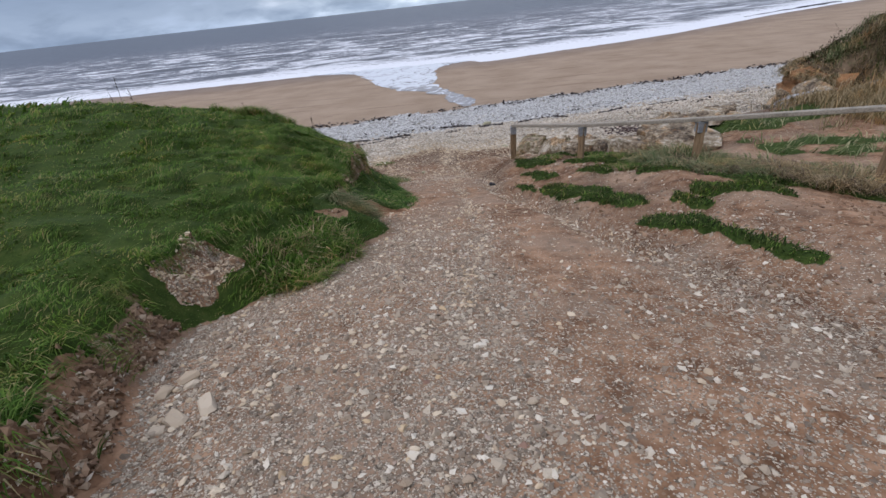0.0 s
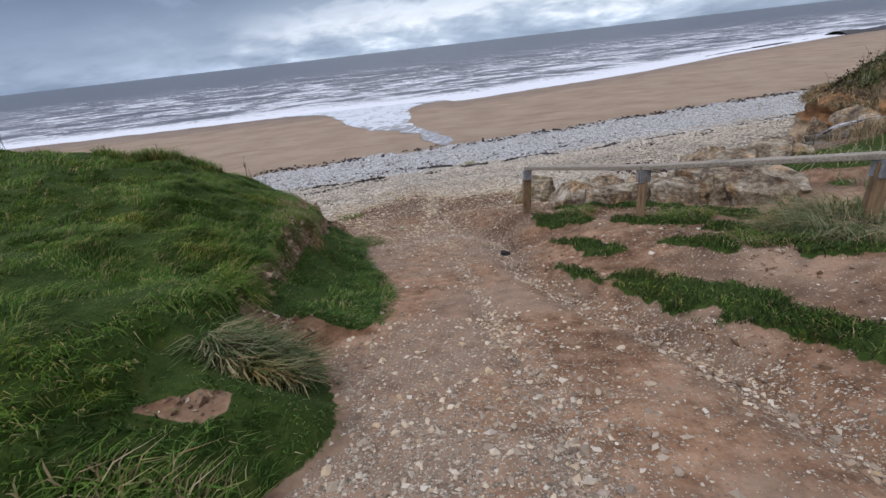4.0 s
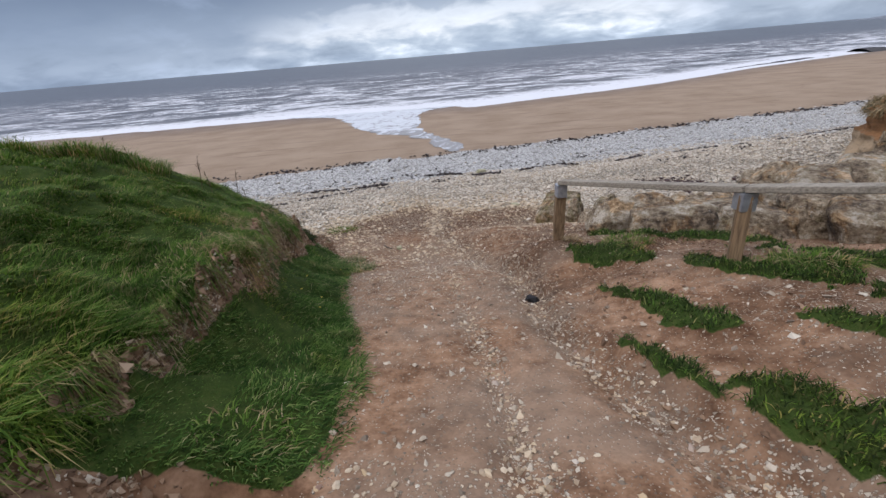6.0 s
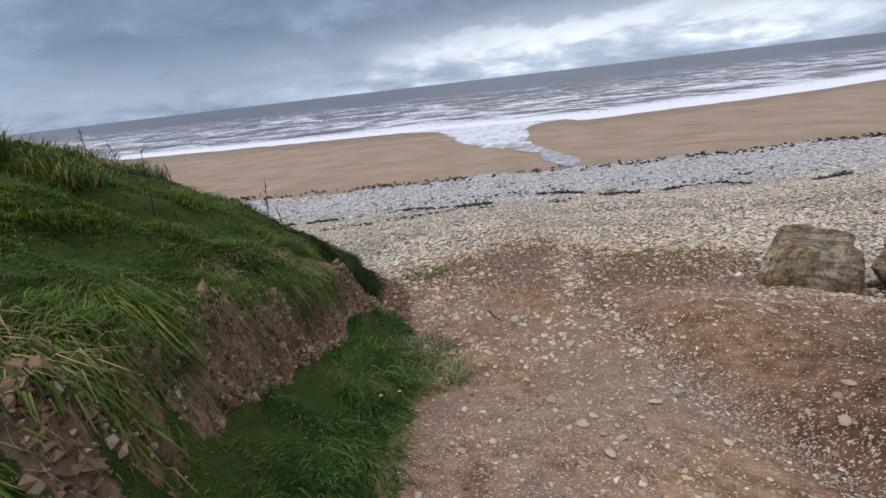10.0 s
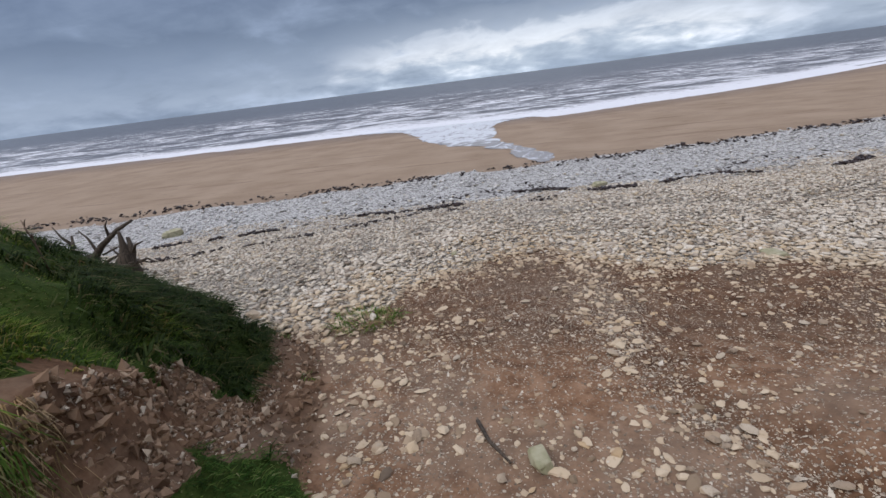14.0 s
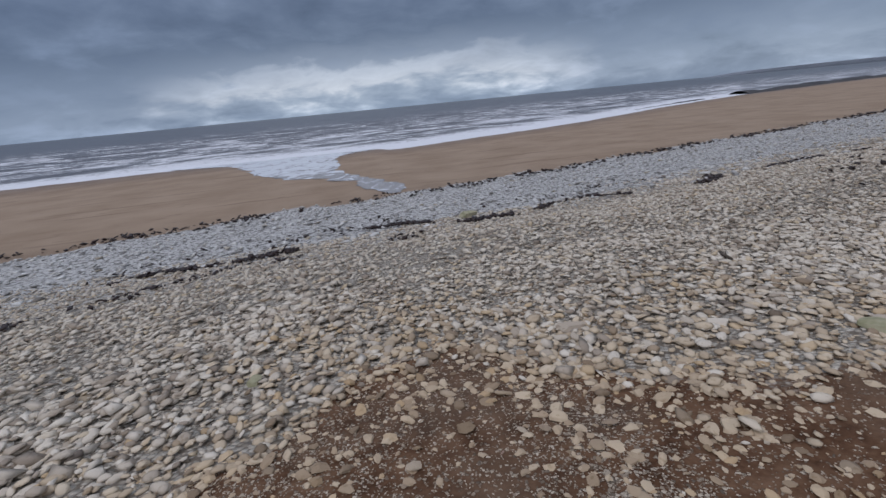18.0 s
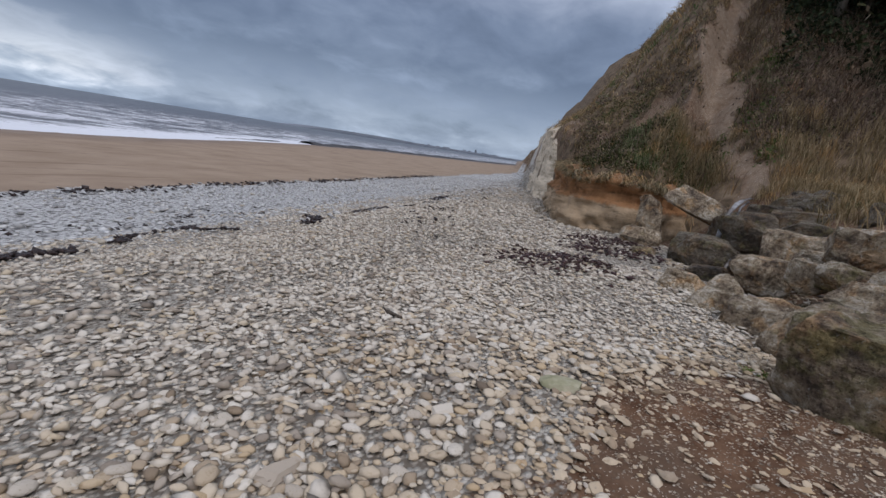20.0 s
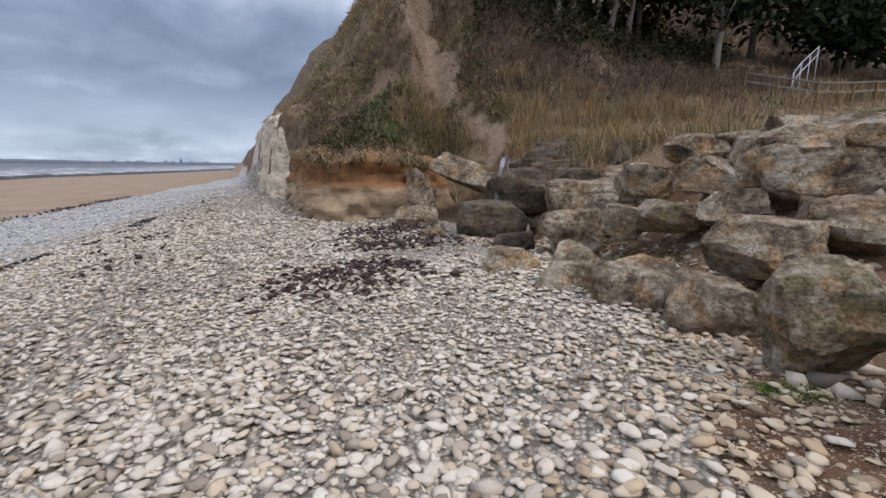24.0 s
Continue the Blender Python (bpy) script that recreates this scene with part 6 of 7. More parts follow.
# ---- headland plants ----
def slope_points(count, lo, hi, seed, test):
    r = np.random.RandomState(seed)
    x, y = r.uniform(lo[0], hi[0], count), r.uniform(lo[1], hi[1], count)
    c, z, u, h = cover_at(x, y)
    ok = test(x, y, z, h, c, r)
    return x[ok], y[ok], z[ok]


def leaf_cloud(x, y, z, size, seed, material, name, lift=0.0):
    """Small crossed leaf flakes."""
    r = np.random.RandomState(seed)
    n = len(x)
    a = r.randn(n, 3)
    a /= np.linalg.norm(a, axis=1)[:, None]
    b = np.cross(a, r.randn(n, 3))
    b /= np.linalg.norm(b, axis=1)[:, None]
    s = (size * r.uniform(0.5, 1.3, n))[:, None]
    c = np.stack([x, y, z + lift], -1)
    v = np.stack([c - a * s, c + b * s * 0.45, c + a * s, c - b * s * 0.45], 1)
    f = (np.arange(4)[None] + (np.arange(n) * 4)[:, None])
    return mesh_of(name, v.reshape(-1, 3), f, material)


# brown dead stems over the slope
x, y, z = slope_points(30000, (13, -12), (34, 22), 401, lambda x, y, z, h, c, r: (h > 0.3) & (c["scrub"] > 0.5) & (r.rand(len(x)) < 0.5 + 0.5 * noise2(x, y, 61, 2.0)) & ((y < 17.5) | (r.rand(len(x)) < 0.35)))
r4 = np.random.RandomState(402)
me = blades("dead_stems", BROWN, x, y, z - 0.05, r4.uniform(0.35, 1.0, len(x)), np.full(len(x), 0.022), 0.5, 403, droop=0.3)
tagged(new("dead_stems", me), "brown dead stems and brambles on the slope", "scrub", kind="stuff")
# thicket of dead stems over the upper slope
x, y, z = slope_points(34000, (15, 2), (25.5, 19), 411, lambda x, y, z, h, c, r: (h > 1.4) & (c["scrub"] > 0.5) & (r.rand(len(x)) < 0.62 + 0.5 * noise2(x, y, 71, 1.2)))
me = blades("dead_stems", BROWN, x, y, z - 0.05, r4.uniform(0.25, 0.85, len(x)) * (1 + 0.4 * noise2(x, y, 72, 0.9)), np.full(len(x), 0.02), 0.7, 412, droop=0.4)
tagged(new("dead_stems", me), "tangled brown dead stems on the upper slope", "scrub", kind="stuff")
x, y, z = slope_points(26000, (19.5, 2), (29, 17.5), 413, lambda x, y, z, h, c, r: (h > 3.0 + 0.8 * noise2(x, y, 73, 1.5)) & (r.rand(len(x)) < 0.7 + 0.5 * noise2(x, y, 74, 1.0)))
me = leaf_cloud(x, y, z + 1.3 * r4.rand(len(x)) ** 1.5 * (0.7 + 0.5 * noise2(x, y, 75, 0.8)), 0.12, 414, LEAF_DARK, "undergrowth", 0.05)
tagged(new("undergrowth", me), "dark evergreen undergrowth at the edge of the wood", "scrub", kind="stuff")
# straw grass along the toe and the nose
x, y, z = slope_points(36000, (8, -4), (24, 21), 404, lambda x, y, z, h, c, r: ((h > 0.05) | ((y < 17.3) & (y > 12.5) & (x > 8.4) & (noise2(x, y, 68, 0.8) > -0.2))) & (h < 1.5 + 0.9 * noise2(x, y, 62, 1.5)) & ((c["scrub"] > 0.5) | (h < 0.05)) & (r.rand(len(x)) < 0.55 + 0.6 * noise2(x, y, 69, 0.9)))
me = blades("dry_grass", DRY, x, y, z - 0.03, r4.uniform(0.3, 0.85, len(x)), np.full(len(x), 0.018), 0.45, 405, droop=0.5)
tagged(new("dry_grass", me), "tall straw-coloured grass at the foot of the slope", "grass", kind="stuff")
x, y, z = slope_points(12000, (9.4, 12.6), (15.2, 17.6), 451, lambda x, y, z, h, c, r: (h < 1.2) & (c["pale"] < 0.3) & (y < 15.9 + 0.42 * (x - 9.4)) & (r.rand(len(x)) < 0.8 + 0.5 * noise2(x, y, 84, 0.7)))
me = blades("dry_grass", DRY, x, y, z - 0.03, r4.uniform(0.2, 0.6, len(x)), np.full(len(x), 0.016), 0.55, 452, droop=0.6)
tagged(new("dry_grass", me), "straw-coloured grass above the wet boulders", "grass", kind="stuff")
# matted dry grass on the nose, laid downhill, with green among it
x, y, z = slope_points(40000, (13, 16.2), (27, 30), 406, lambda x, y, z, h, c, r: (h > 0.8) & (c["scrub"] > 0.5) & (r.rand(len(x)) < 0.75 + 0.35 * noise2(x, y, 63, 1.1)))
mat = noise2(x, y, 65, 0.8) + 0.5 * noise2(x, y, 66, 0.3)
for kind, pick_, label, long_ in ((DRY, mat > -0.35, "tan dry grass matted on the headland", 0.34), (BROWN, (mat <= -0.35) & (mat > -0.6), "brown dead growth on the headland", 0.36), (REED, mat <= -0.6, "grey-green grass on the headland", 0.34)):
    px, py, pz = x[pick_], y[pick_], z[pick_]
    me = blades("dry_grass", kind, px, py, pz - 0.02, long_ * r4.uniform(0.4, 1.3, len(px)), np.full(len(px), 0.026), 0.9, 408, droop=0.8, heading=2.4 + 1.5 * noise2(px, py, 67, 0.7), spread=2.0)
    tagged(new("dry_grass", me), label, "grass", kind="stuff")
x2, y2, z2 = slope_points(26000, (25, 20), (50, 44), 431, lambda x, y, z, h, c, r: (h > 0.8) & (c["scrub"] > 0.4) & (r.rand(len(x)) < 0.8 + 0.4 * noise2(x, y, 63, 1.6)))
mat = noise2(x2, y2, 65, 1.2) + 0.5 * noise2(x2, y2, 66, 0.5)
for kind, pick_, label in ((DRY, mat > -0.1, "tan dry grass on the far headland"), (BROWN, (mat <= -0.1) & (mat > -0.45), "brown dead growth on the far headland"), (REED, mat <= -0.45, "grey-green grass on the far headland")):
    px, py, pz = x2[pick_], y2[pick_], z2[pick_]
    me = blades("dry_grass", kind, px, py, pz - 0.02, r4.uniform(0.25, 0.7, len(px)), np.full(len(px), 0.05), 0.9, 432, droop=0.8, heading=2.4 + 1.5 * noise2(px, py, 67, 0.9), spread=2.0)
    tagged(new("dry_grass", me), label, "grass", kind="stuff")
me = leaf_cloud(x[::5], y[::5], z[::5] + 0.1, 0.045, 407, LEAF_SCRUB, "scrub", 0.05)
tagged(new("scrub", me), "low green-brown scrub on the headland", "scrub", kind="stuff")
x, y, z = slope_points(9000, (13.5, 5), (24, 20), 409, lambda x, y, z, h, c, r: (h > 0.3) & (h < 4) & (c["scrub"] > 0.5) & (noise2(x, y, 64, 1.3) > 0.35))
me = leaf_cloud(x, y, z, 0.09, 410, leaf_material("green_leaf", [(0.0, (0.03, 0.055, 0.014)), (1.0, (0.085, 0.13, 0.04))]), "green_scrub", 0.12)
tagged(new("green_scrub", me), "green plants beside the worn trail", "scrub", kind="stuff")


# low bushes of bramble and greener scrub over the nose and the slope
def bushes(lo, hi, count, per, spread, size, material, seed, test, label):
    x, y, z = slope_points(count, lo, hi, seed, test)
    r = np.random.RandomState(seed + 1)
    big_ = np.repeat(r.uniform(0.6, 1.4, len(x)), per)
    off = r.randn(len(x) * per, 3) * np.array([spread, spread, spread * 0.55])
    bx, by = np.repeat(x, per) + off[:, 0] * big_, np.repeat(y, per) + off[:, 1] * big_
    bz = ground_z(bx, by) + np.abs(off[:, 2]) * big_ + 0.03
    me = leaf_cloud(bx, by, bz, size, seed + 2, material, "scrub")
    return tagged(new("scrub", me), label, "scrub", kind="stuff")


bushes((13.2, 16.5), (26, 25), 420, 46, 0.22, 0.05, LEAF_BRAMBLE, 421, lambda x, y, z, h, c, r: (h > 1.4) & (c["scrub"] > 0.5) & (noise2(x, y, 76, 1.4) > -0.15), "brown bramble clumps on the headland")
bushes((13.2, 16.5), (24, 24), 160, 50, 0.20, 0.05, leaf_material("moss_green_leaf", [(0.0, (0.035, 0.048, 0.014)), (1.0, (0.10, 0.12, 0.045))]), 424, lambda x, y, z, h, c, r: (h > 1.2) & (c["scrub"] > 0.5) & (noise2(x, y, 77, 1.8) > 0.1), "green scrub clumps on the headland")
bushes((14.5, 2), (25, 17.5), 620, 46, 0.28, 0.06, LEAF_BRAMBLE, 427, lambda x, y, z, h, c, r: (h > 1.2) & (c["scrub"] > 0.5) & (noise2(x, y, 79, 1.6) > -0.25), "tangled brown brambles on the wooded slope")

bushes((12.9, 18.6), (17.5, 23.2), 230, 50, 0.22, 0.05, leaf_material("olive_leaf", [(0.0, (0.022, 0.028, 0.010)), (0.6, (0.055, 0.060, 0.022)), (1.0, (0.12, 0.105, 0.05))]), 433, lambda x, y, z, h, c, r: (h > 1.3) & (h < 3.6) & (c["scrub"] > 0.4) & (noise2(x, y, 82, 1.2) > -0.25), "dark olive scrub on the nose of the headland")
bushes((14.6, 17.0), (21, 18.9), 60, 50, 0.16, 0.05, leaf_material("fresh_leaf", [(0.0, (0.040, 0.070, 0.016)), (1.0, (0.12, 0.165, 0.05))]), 436, lambda x, y, z, h, c, r: (h > 0.4) & (c["scrub"] > 0.4) & (noise2(x, y, 83, 1.0) > -0.1), "fresh green plants beside the worn trail")


def clumps(lo, hi, count, per, spread, length, material, seed, test, label):
    """Upright grass in separate clumps."""
    x, y, z = slope_points(count, lo, hi, seed, test)
    r = np.random.RandomState(seed + 1)
    bx, by = np.repeat(x, per) + r.randn(len(x) * per) * spread, np.repeat(y, per) + r.randn(len(x) * per) * spread
    ln = np.repeat(r.uniform(0.65, 1.2, len(x)), per) * r.uniform(*length, len(bx))
    me = blades("dry_grass", material, bx, by, ground_z(bx, by) - 0.03, ln, np.full(len(bx), 0.015), 0.4, seed + 2, droop=0.6)
    return tagged(new("dry_grass", me), label, "grass", kind="stuff")


straw_ok = lambda x, y, z, h, c, r: (h > 0.1) & (h < 1.9) & (c["scrub"] > 0.5)
clumps((14.0, 9.5), (17.2, 17.2), 150, 34, 0.13, (0.55, 1.0), DRY, 441, straw_ok, "tall straw-coloured grass clumps beside the trail")
clumps((14.3, 18.2), (17.2, 20.4), 70, 34, 0.12, (0.5, 0.9), DRY, 444, lambda x, y, z, h, c, r: (h > 1.0) & (c["scrub"] > 0.5), "tall straw-coloured grass clumps on the nose")
clumps((13.6, 18.6), (16.0, 21.4), 40, 30, 0.12, (0.3, 0.6), REED, 447, lambda x, y, z, h, c, r: (h > 1.0) & (c["scrub"] > 0.5), "green grass clumps on the nose")

# ---- cliff faces ----
def cliff(name, points, tops, material, seed, label, lean=0.3, cols=220, rows=34, fringe_=0, craggy=1.0):
    """A standing face along a line, with beds that jut and hollows."""
    pts = np.array(points, float)
    seg = np.r_[0, np.cumsum(np.linalg.norm(np.diff(pts, axis=0), axis=1))]
    t = np.linspace(0, seg[-1], cols)
    bx, by = np.interp(t, seg, pts[:, 0]), np.interp(t, seg, pts[:, 1])
    for _ in range(6):
        bx[1:-1], by[1:-1] = (bx[:-2] + bx[1:-1] + bx[2:]) / 3, (by[:-2] + by[1:-1] + by[2:]) / 3
    nx, ny = -np.gradient(by), np.gradient(bx)
    ln = np.hypot(nx, ny)
    nx, ny = nx / ln, ny / ln
    top = np.interp(t, seg, tops) + 0.18 * noise2(t, t * 0, seed, 0.9)
    v = np.linspace(0, 1, rows)
    Z = 2.3 + (top[:, None] - 2.3) * v
    T = np.repeat(t[:, None], rows, 1)
    out = -lean * v[None, :] + craggy * (0.14 * noise2(T, Z * 4, seed + 1, 1.4) + 0.14 * noise2(T, Z * 2, seed + 2, 0.5) + 0.08 * noise2(T, Z, seed + 3, 0.18)) + (1 - craggy) * (0.4 * noise2(T, Z * 0.3, seed + 4, 2.6) + 0.3 * noise2(T, Z * 0.25, seed + 7, 0.8))
    out = out + 0.16 * ramp01(-Z, -3.62, -3.5) - 0.6 * ramp01(v[None, :], 0.9, 1.0)
    X, Y = bx[:, None] + nx[:, None] * out, by[:, None] + ny[:, None] * out
    me = mesh_of(name, np.stack([X.ravel(), Y.ravel(), Z.ravel()], -1), grid_faces(cols, rows), material)
    r = np.random.RandomState(seed + 9)
    n = int(len(points) * fringe_)
    i, j = r.randint(2, cols - 2, n), r.randint(rows - 6, rows - 1, n)
    ok = noise2(t[i], t[i] * 0, seed + 5, 0.5) + 0.5 * noise2(t[i], t[i] * 0, seed + 6, 0.17) > -0.1
    i, j = i[ok], j[ok]
    way_ = np.arctan2(ny[i], nx[i])
    if n:
        for mat_, pick_, txt in ((DRY, r.rand(len(i)) < 0.6, "dry grass hanging over the cliff edge"), (LEAF_SCRUB, None, "scrub hanging over the cliff edge")):
            pick_ = ~last if pick_ is None else pick_
            last = pick_
            a, b = i[pick_], j[pick_]
            gm = blades("dry_grass", mat_, X[a, b], Y[a, b], Z[a, b], r.uniform(0.1, 0.45, len(a)), np.full(len(a), 0.022), 0.95, seed + 7, droop=1.3, heading=way_[pick_], spread=1.3)
            tagged(new("dry_grass", gm), txt, "grass", kind="stuff")
    return tagged(new(name, me), label, "cliff", kind="structure")


cliff("cliff_clay", [(13.6, 18.9), (13.0, 19.5), (12.8, 20.4), (12.95, 21.3), (13.25, 22.2), (13.75, 22.85), (14.6, 23.1), (16, 23.5), (18, 24.15), (20, 24.8)], [4.3, 4.3, 4.35, 4.45, 4.45, 4.45, 4.5, 4.6, 4.7, 4.8], CLAY_FACE, 301, "orange clay face over a pale sandstone bed", fringe_=420)
cliff("cliff_chalk", [(20.6, 24.3), (21.6, 25.2), (22.6, 26.0), (25, 27.1), (30, 28.75), (40, 32.0), (60, 38.6), (90, 48.4)], [3.7, 4.8, 5.8, 6.6, 7.1, 7.5, 8.2, 9.3], CHALK_FACE, 311, "cream chalk cliff beyond the clay nose", 0.35, 320, 44, fringe_=160, craggy=0.4)



def tree(x, y, high, wide, seed, lean=(0, 0), leaves=1500, leaf=0.26, label="dark leafy tree on the slope", bare=0.35, material=None, bark=None):
    r = np.random.RandomState(seed)
    z = float(ground_z(x, y))
    ob = thing("tree", label, "tree", (x, y, z), "trees on the slope")
    top = Vector((lean[0], lean[1], high * 0.8))
    pts = [Vector((0, 0, -0.2)), top * 0.3 + Vector((r.uniform(-0.2, 0.2), 0.1, 0)), top * 0.6 + Vector((r.uniform(-0.3, 0.3), -0.1, 0)), top]
    part("trunk", tube(pts, [0.20, 0.16, 0.11, 0.04], 8), bark or BARK, ob)
    ends = []
    for k in range(6):
        p = top * r.uniform(0.35, 0.9)
        q = p + Vector((r.uniform(-1, 1) * wide * 0.5, r.uniform(-1, 1) * wide * 0.5, high * r.uniform(0.12, 0.32)))
        ends.append(q)
        part("limb", tube([p, (p + q) / 2 + Vector((0, 0, 0.12)), q], [0.07, 0.05, 0.02], 6), bark or BARK, ob)
    n = leaves
    cen = np.array([list(e) for e in ends] + [list(top)] * 2)
    pickc = r.randint(0, len(cen), n)
    off = r.randn(n, 3) * (wide * 0.27, wide * 0.27, high * 0.13)
    p = cen[pickc] + off
    p[:, 2] = np.maximum(p[:, 2], high * bare * r.uniform(0.5, 1.2, n))
    me = leaf_cloud(p[:, 0], p[:, 1], p[:, 2], leaf, seed, material or LEAF_DARK, "crown")
    cr = new("crown", me)
    cr.parent = ob
    return ob


tree(23.8, 4.7, 6.5, 3.0, 1, (0.6, -0.7), 900, 0.24, "leaning tree with a pale bare trunk", 0.55, bark=wood_material("pale_bark", (0.16, 0.14, 0.11), (0.30, 0.27, 0.22)))
for i, (x, y, h, w) in enumerate([(29, 6, 8, 4.5), (31, 0.5, 9, 5), (33, -6, 9, 5.5), (30, -9.5, 8, 5), (27.5, 10, 7, 4), (34, 4, 10, 6), (36, -12, 10, 6), (28, -14, 8, 5), (24.5, 14.5, 5, 3), (32, 11, 9, 5), (25.5, -17, 8, 5), (38, 9, 10, 6), (33, 15.5, 7, 4), (38, -2, 11, 6),
                                  (26.5, -4.5, 4.5, 3.6), (23.5, -7.5, 4.5, 3.5), (27.5, 0.0, 5, 4), (26.5, 6.5, 6, 4), (24.5, -3.2, 3, 2.2), (29, 13, 6, 4), (23.8, 13.2, 4.5, 3.5), (24.6, 10.6, 5, 4), (25.6, 8, 5.5, 4), (23.4, 15.6, 3.5, 3), (26, 12.2, 6.5, 4)]):
    tree(x, y, h, w, 20 + i, (0.3 * math.sin(i), 0.3 * math.cos(i)), 1500, 0.28, "dark evergreen tree in the wood on the slope" if i % 3 else "dark ivy-clad tree in the wood on the slope", 0.08)
for i, (x, y, h) in enumerate([(22.0, 11.0, 4.0), (22.6, 12.4, 4.5), (23.4, 9.6, 4.2), (21.6, 13.6, 3.6), (24.2, 11.6, 5)]):
    tree(x, y, h, 1.8, 60 + i, (0.2, 0.3 * math.sin(i * 2)), 420, 0.13, "slender bare thicket tree with few leaves", 0.35, LEAF_SCRUB)

# white stair rail on the slope
stair_rail = thing("stair_rail", "white painted metal handrail climbing the wooded slope", "handrail", (20.8, 3.1, 0))
RAIL_FOOT = [(20.8, 3.1), (21.7, 2.0), (22.7, 0.7), (23.8, -0.7)]
foot = [Vector((x - 20.8, y - 3.1, float(ground_z(x, y)) + 0.25 * i)) for i, (x, y) in enumerate(RAIL_FOOT)]
for p in foot:
    part("post", tube([p - Vector((0, 0, 1.1)), p + Vector((0, 0, 0.85))], [0.026, 0.026], 8), WHITE_RAIL, stair_rail)
for level in (0.45, 0.85):
    for p, q in zip(foot, foot[1:]):
        part("rail", tube([p + Vector((0, 0, level)), q + Vector((0, 0, level))], [0.024, 0.024], 8), WHITE_RAIL, stair_rail)

# wooden rail along the foot of the wood
wood_rail = thing("wooden_rail", "low wooden rail fence along the foot of the wood", "fence", (20.0, 0.0, 0))
WR = [(21.0, 5.2), (20.2, 4.3), (19.4, 3.2), (19.6, 1.4), (20.1, -0.2), (20.4, -1.8), (20.6, -3.8)]
wf = [Vector((x - 20.0, y, float(ground_z(x, y)))) for x, y in WR]
for p in wf:
    part("post", beam(p - Vector((0, 0, 0.2)), p + Vector((0, 0, 0.75)), 0.10, 0.10), POST_WOOD, wood_rail)
for p, q in zip(wf, wf[1:]):
    part("rail", beam(p + Vector((0, 0, 0.78)), q + Vector((0, 0, 0.78)), 0.12, 0.06), RAIL_WOOD, wood_rail)
    part("rail", beam(p + Vector((0, 0, 0.42)), q + Vector((0, 0, 0.42)), 0.03, 0.09), RAIL_WOOD, wood_rail)

# thin fall of water between the wet boulders
def trickle(points, wide, seed):
    pts = [Vector(p) for p in points]
    bm = bmesh.new()
    rows = []
    r = random.Random(seed)
    for p in pts:
        rows.append([bm.verts.new(p + Vector((r.uniform(-0.02, 0.02), -wide / 2 + wide * k / 4 + r.uniform(-0.02, 0.02), r.uniform(0, 0.03)))) for k in range(5)])
    for a, b in zip(rows, rows[1:]):
        for k in range(4):
            bm.faces.new((a[k], a[k + 1], b[k + 1], b[k])).smooth = True
    bmesh.ops.solidify(bm, geom=bm.faces[:], thickness=0.012)
    me = bpy.data.meshes.new("trickle")
    bm.to_mesh(me)
    bm.free()
    me.materials.append(FOAM)
    return tagged(new("trickle", me), "thin white trickle of water over wet boulders", "water")


trickle([(12.3, 17.7, 4.3), (11.6, 17.95, 4.22), (11.1, 18.1, 4.1), (10.75, 18.2, 3.9), (10.62, 18.27, 3.6), (10.58, 18.3, 3.3)], 0.10, 1)
trickle([(11.5, 17.85, 4.2), (11.0, 18.0, 4.06), (10.72, 18.08, 3.8), (10.62, 18.12, 3.4)], 0.035, 4)
trickle([(8.85, 18.1, 3.15), (8.65, 18.15, 3.05), (8.55, 18.2, 2.9), (8.5, 18.25, 2.75)], 0.05, 2)

# ---- far shore ----
def reef_strip(name, points, wide, seed, high=0.5):
    """A low ledge of dark rock at the water's edge."""
    r = np.random.RandomState(seed)
    pts = np.array(points, float)
    t = np.linspace(0, 1, 160)
    seg = np.r_[0, np.cumsum(np.linalg.norm(np.diff(pts, axis=0), axis=1))]
    seg /= seg[-1]
    cx, cy = np.interp(t, seg, pts[:, 0]), np.interp(t, seg, pts[:, 1])
    w = wide * (0.5 + 0.5 * np.sin(np.pi * t)) * (1 + 0.5 * noise2(t * 40, t * 0, seed, 3.0))
    u = np.linspace(-0.5, 0.5, 9)
    X = np.repeat(cx[:, None], 9, 1) + 0 * u
    Y = cy[:, None] + w[:, None] * u
    Z = SEA_Z - 0.15 + high * (1 - (2 * u) ** 2)[None, :] * (0.7 + 0.5 * noise2(X, Y, seed + 1, 4.0))
    me = mesh_of(name, np.stack([X.ravel(), Y.ravel(), Z.ravel()], -1), grid_faces(160, 9), REEF)
    return tagged(new(name, me), "dark weedy rock ledge at the water's edge", "rock ledge", kind="structure")


reef_strip("rock_ledge", [(105, 128), (140, 138), (170, 146), (240, 153), (350, 169), (520, 208)], 14, 71, 1.0)
reef_strip("rock_ledge", [(60, 108), (75, 116), (100, 127)], 4, 72, 0.3)
far_x = np.linspace(1500, 3600, 120)
far_top = 9 + 5 * noise2(far_x, far_x * 0, 73, 240) + 7 * ramp01(far_x, 1500, 2300)
base = np.stack([far_x, 1700 - 0.22 * (far_x - 1500), far_x * 0 - 2], -1)
top = base.copy()
top[:, 2] = SEA_Z + far_top * ramp01(far_x, 1500, 1750)
back = top + (200, 400, 0)
far_mesh = mesh_of("far_coast", np.concatenate([base, top, back]), grid_faces(3, 120), FAR_LAND)
tagged(new("far_coast", far_mesh), kind="structure")
town_r = random.Random(5)
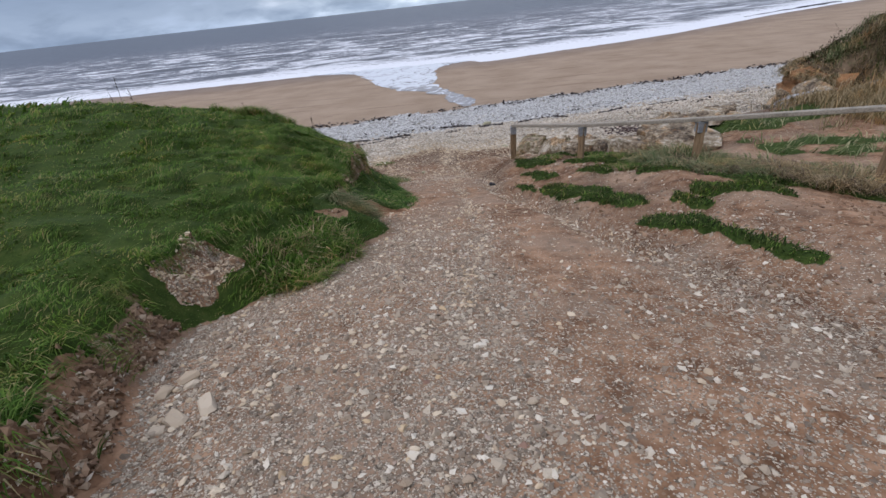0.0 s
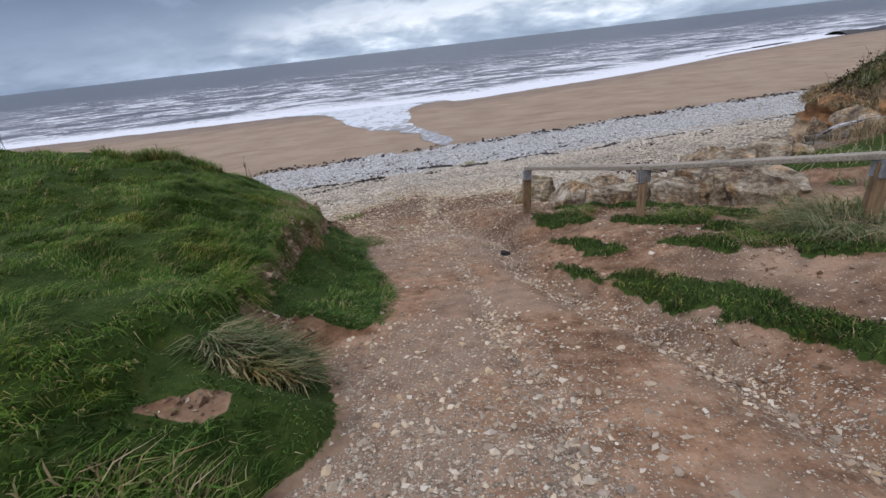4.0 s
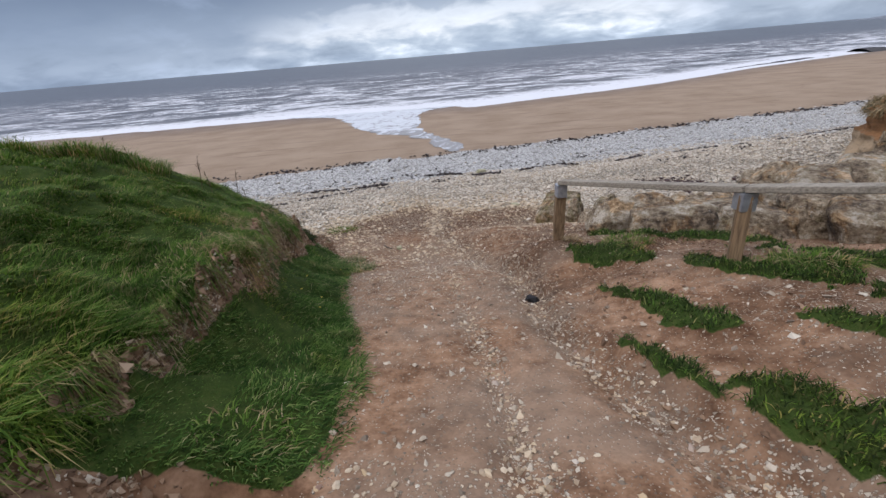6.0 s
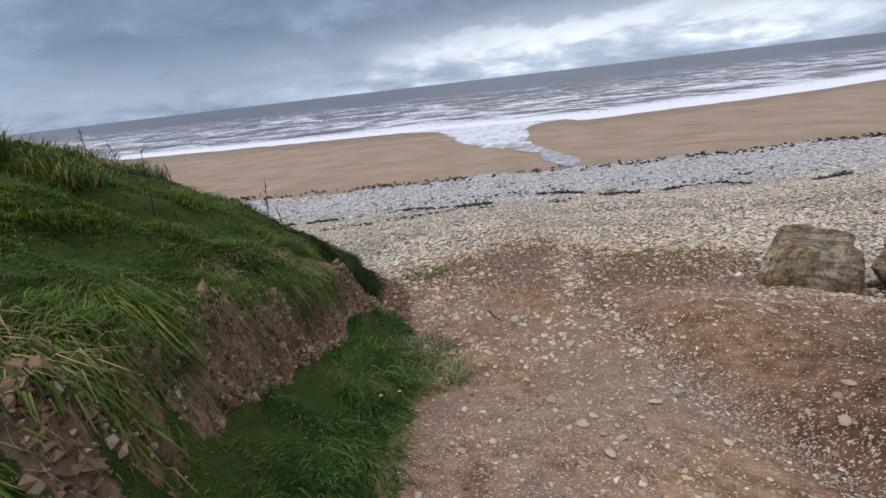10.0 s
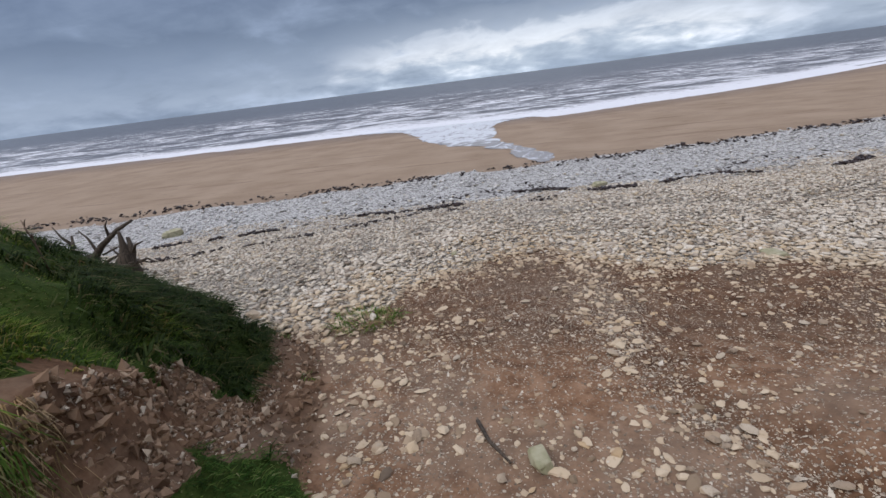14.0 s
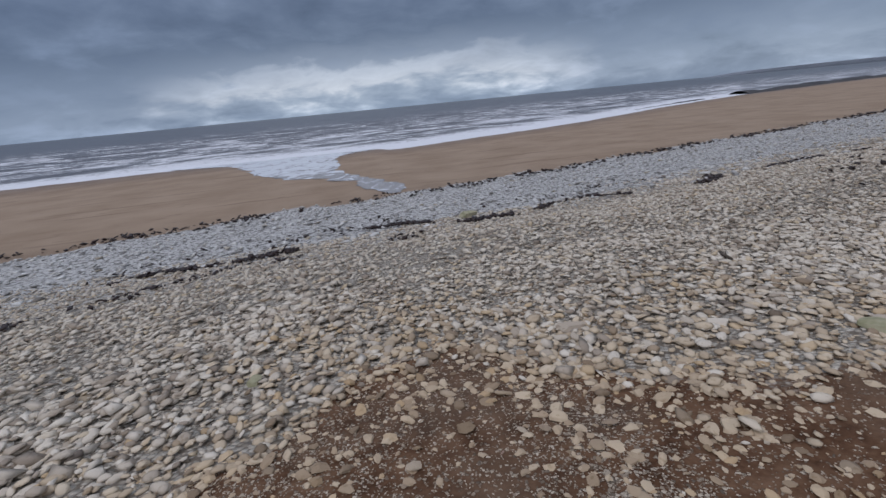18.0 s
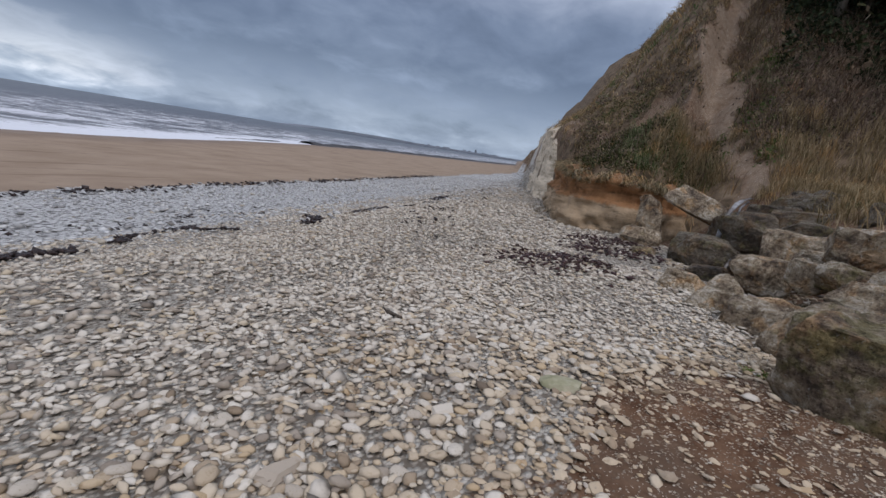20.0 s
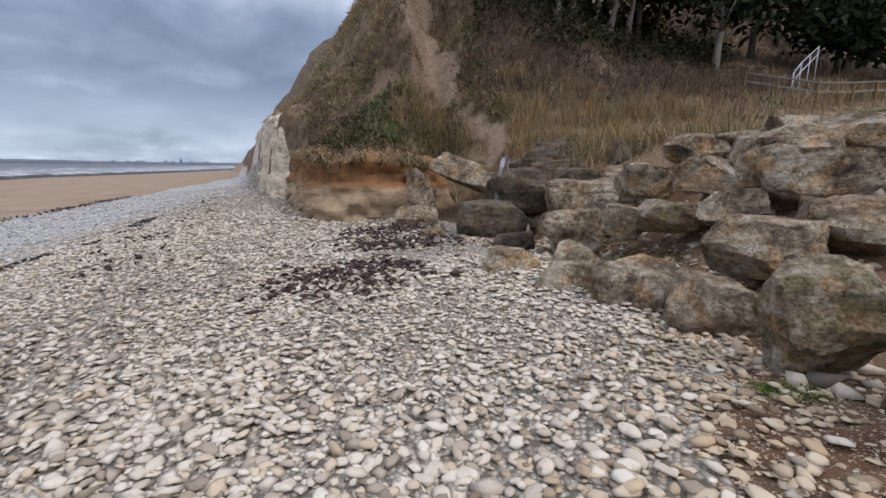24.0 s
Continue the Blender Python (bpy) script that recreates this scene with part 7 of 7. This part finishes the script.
for i in range(14):
    fx2 = town_r.uniform(2500, 3300)
    fy2 = 1700 - 0.22 * (fx2 - 1500) + 60
    hh = town_r.uniform(5, 9) if i else 24
    bm = bmesh.new()
    bmesh.ops.create_cube(bm, size=1)
    ww = town_r.uniform(12, 40) if i else 8
    bmesh.ops.scale(bm, vec=(ww, 20, hh), verts=bm.verts)
    ridge = [v for v in bm.verts if v.co.z > 0]
    for v in ridge:
        v.co.y *= 0.15
    me = bpy.data.meshes.new("building")
    bm.to_mesh(me)
    bm.free()
    me.materials.append(FAR_LAND)
    ob = tagged(new("building", me), "distant grey building on the far coast" if i else "distant grey church tower on the far coast", "building", "distant town")
    ob.location = (fx2, fy2, 12 + hh / 2)


# ---- single pebbles and stones nearest the walk ----
def singles(name, owner, lo, hi, count, sizes, seed, test, flat, rounded=True):
    """Countable stones, each an object on one of a few shared meshes."""
    r = np.random.RandomState(seed)
    meshes = []
    for k in range(8):
        v, f = stone_shape(2 if rounded else 1, seed + k, 0.06 if rounded else 0.35)
        meshes.append(mesh_of(name, v * (0.5, 0.36, flat * 0.5), f, STONE_ONE if rounded else STONE_TAN, rounded))
    x, y = r.uniform(lo[0], hi[0], 4000), r.uniform(lo[1], hi[1], 4000)
    c, z, u, h = cover_at(x, y)
    ok = np.flatnonzero(test(c, u))[:count]
    size = sizes[0] + (sizes[1] - sizes[0]) * r.rand(len(ok)) ** 1.6
    for i, s in zip(ok, size):
        ob = new(name, meshes[r.randint(8)])
        ob.parent = owner
        ob.matrix_world = pose(x[i], y[i], z[i] + 0.25 * flat * s + 0.012, r.uniform(-14, 14), r.uniform(-14, 14), r.uniform(0, 360)) @ Matrix.Scale(s, 4)


singles("pebble", land["shingle_beach"], (-1.5, 18.6), (4.6, 21.2), 290, (0.05, 0.13), 501, lambda c, u: c["shingle"] > 0.8, 0.34)
singles("stone", land["ground"], (-2.0, 13.5), (2.4, 19.4), 200, (0.03, 0.10), 521, lambda c, u: (c["shingle"] < 0.3) & (u < 0.02) & (c["turf"] < 0.2), 0.36, False)
singles("stone", land["ground"], (-1.3, 3.5), (1.8, 12.5), 95, (0.025, 0.07), 541, lambda c, u: (u < 0.02) & (c["turf"] < 0.2), 0.4, False)
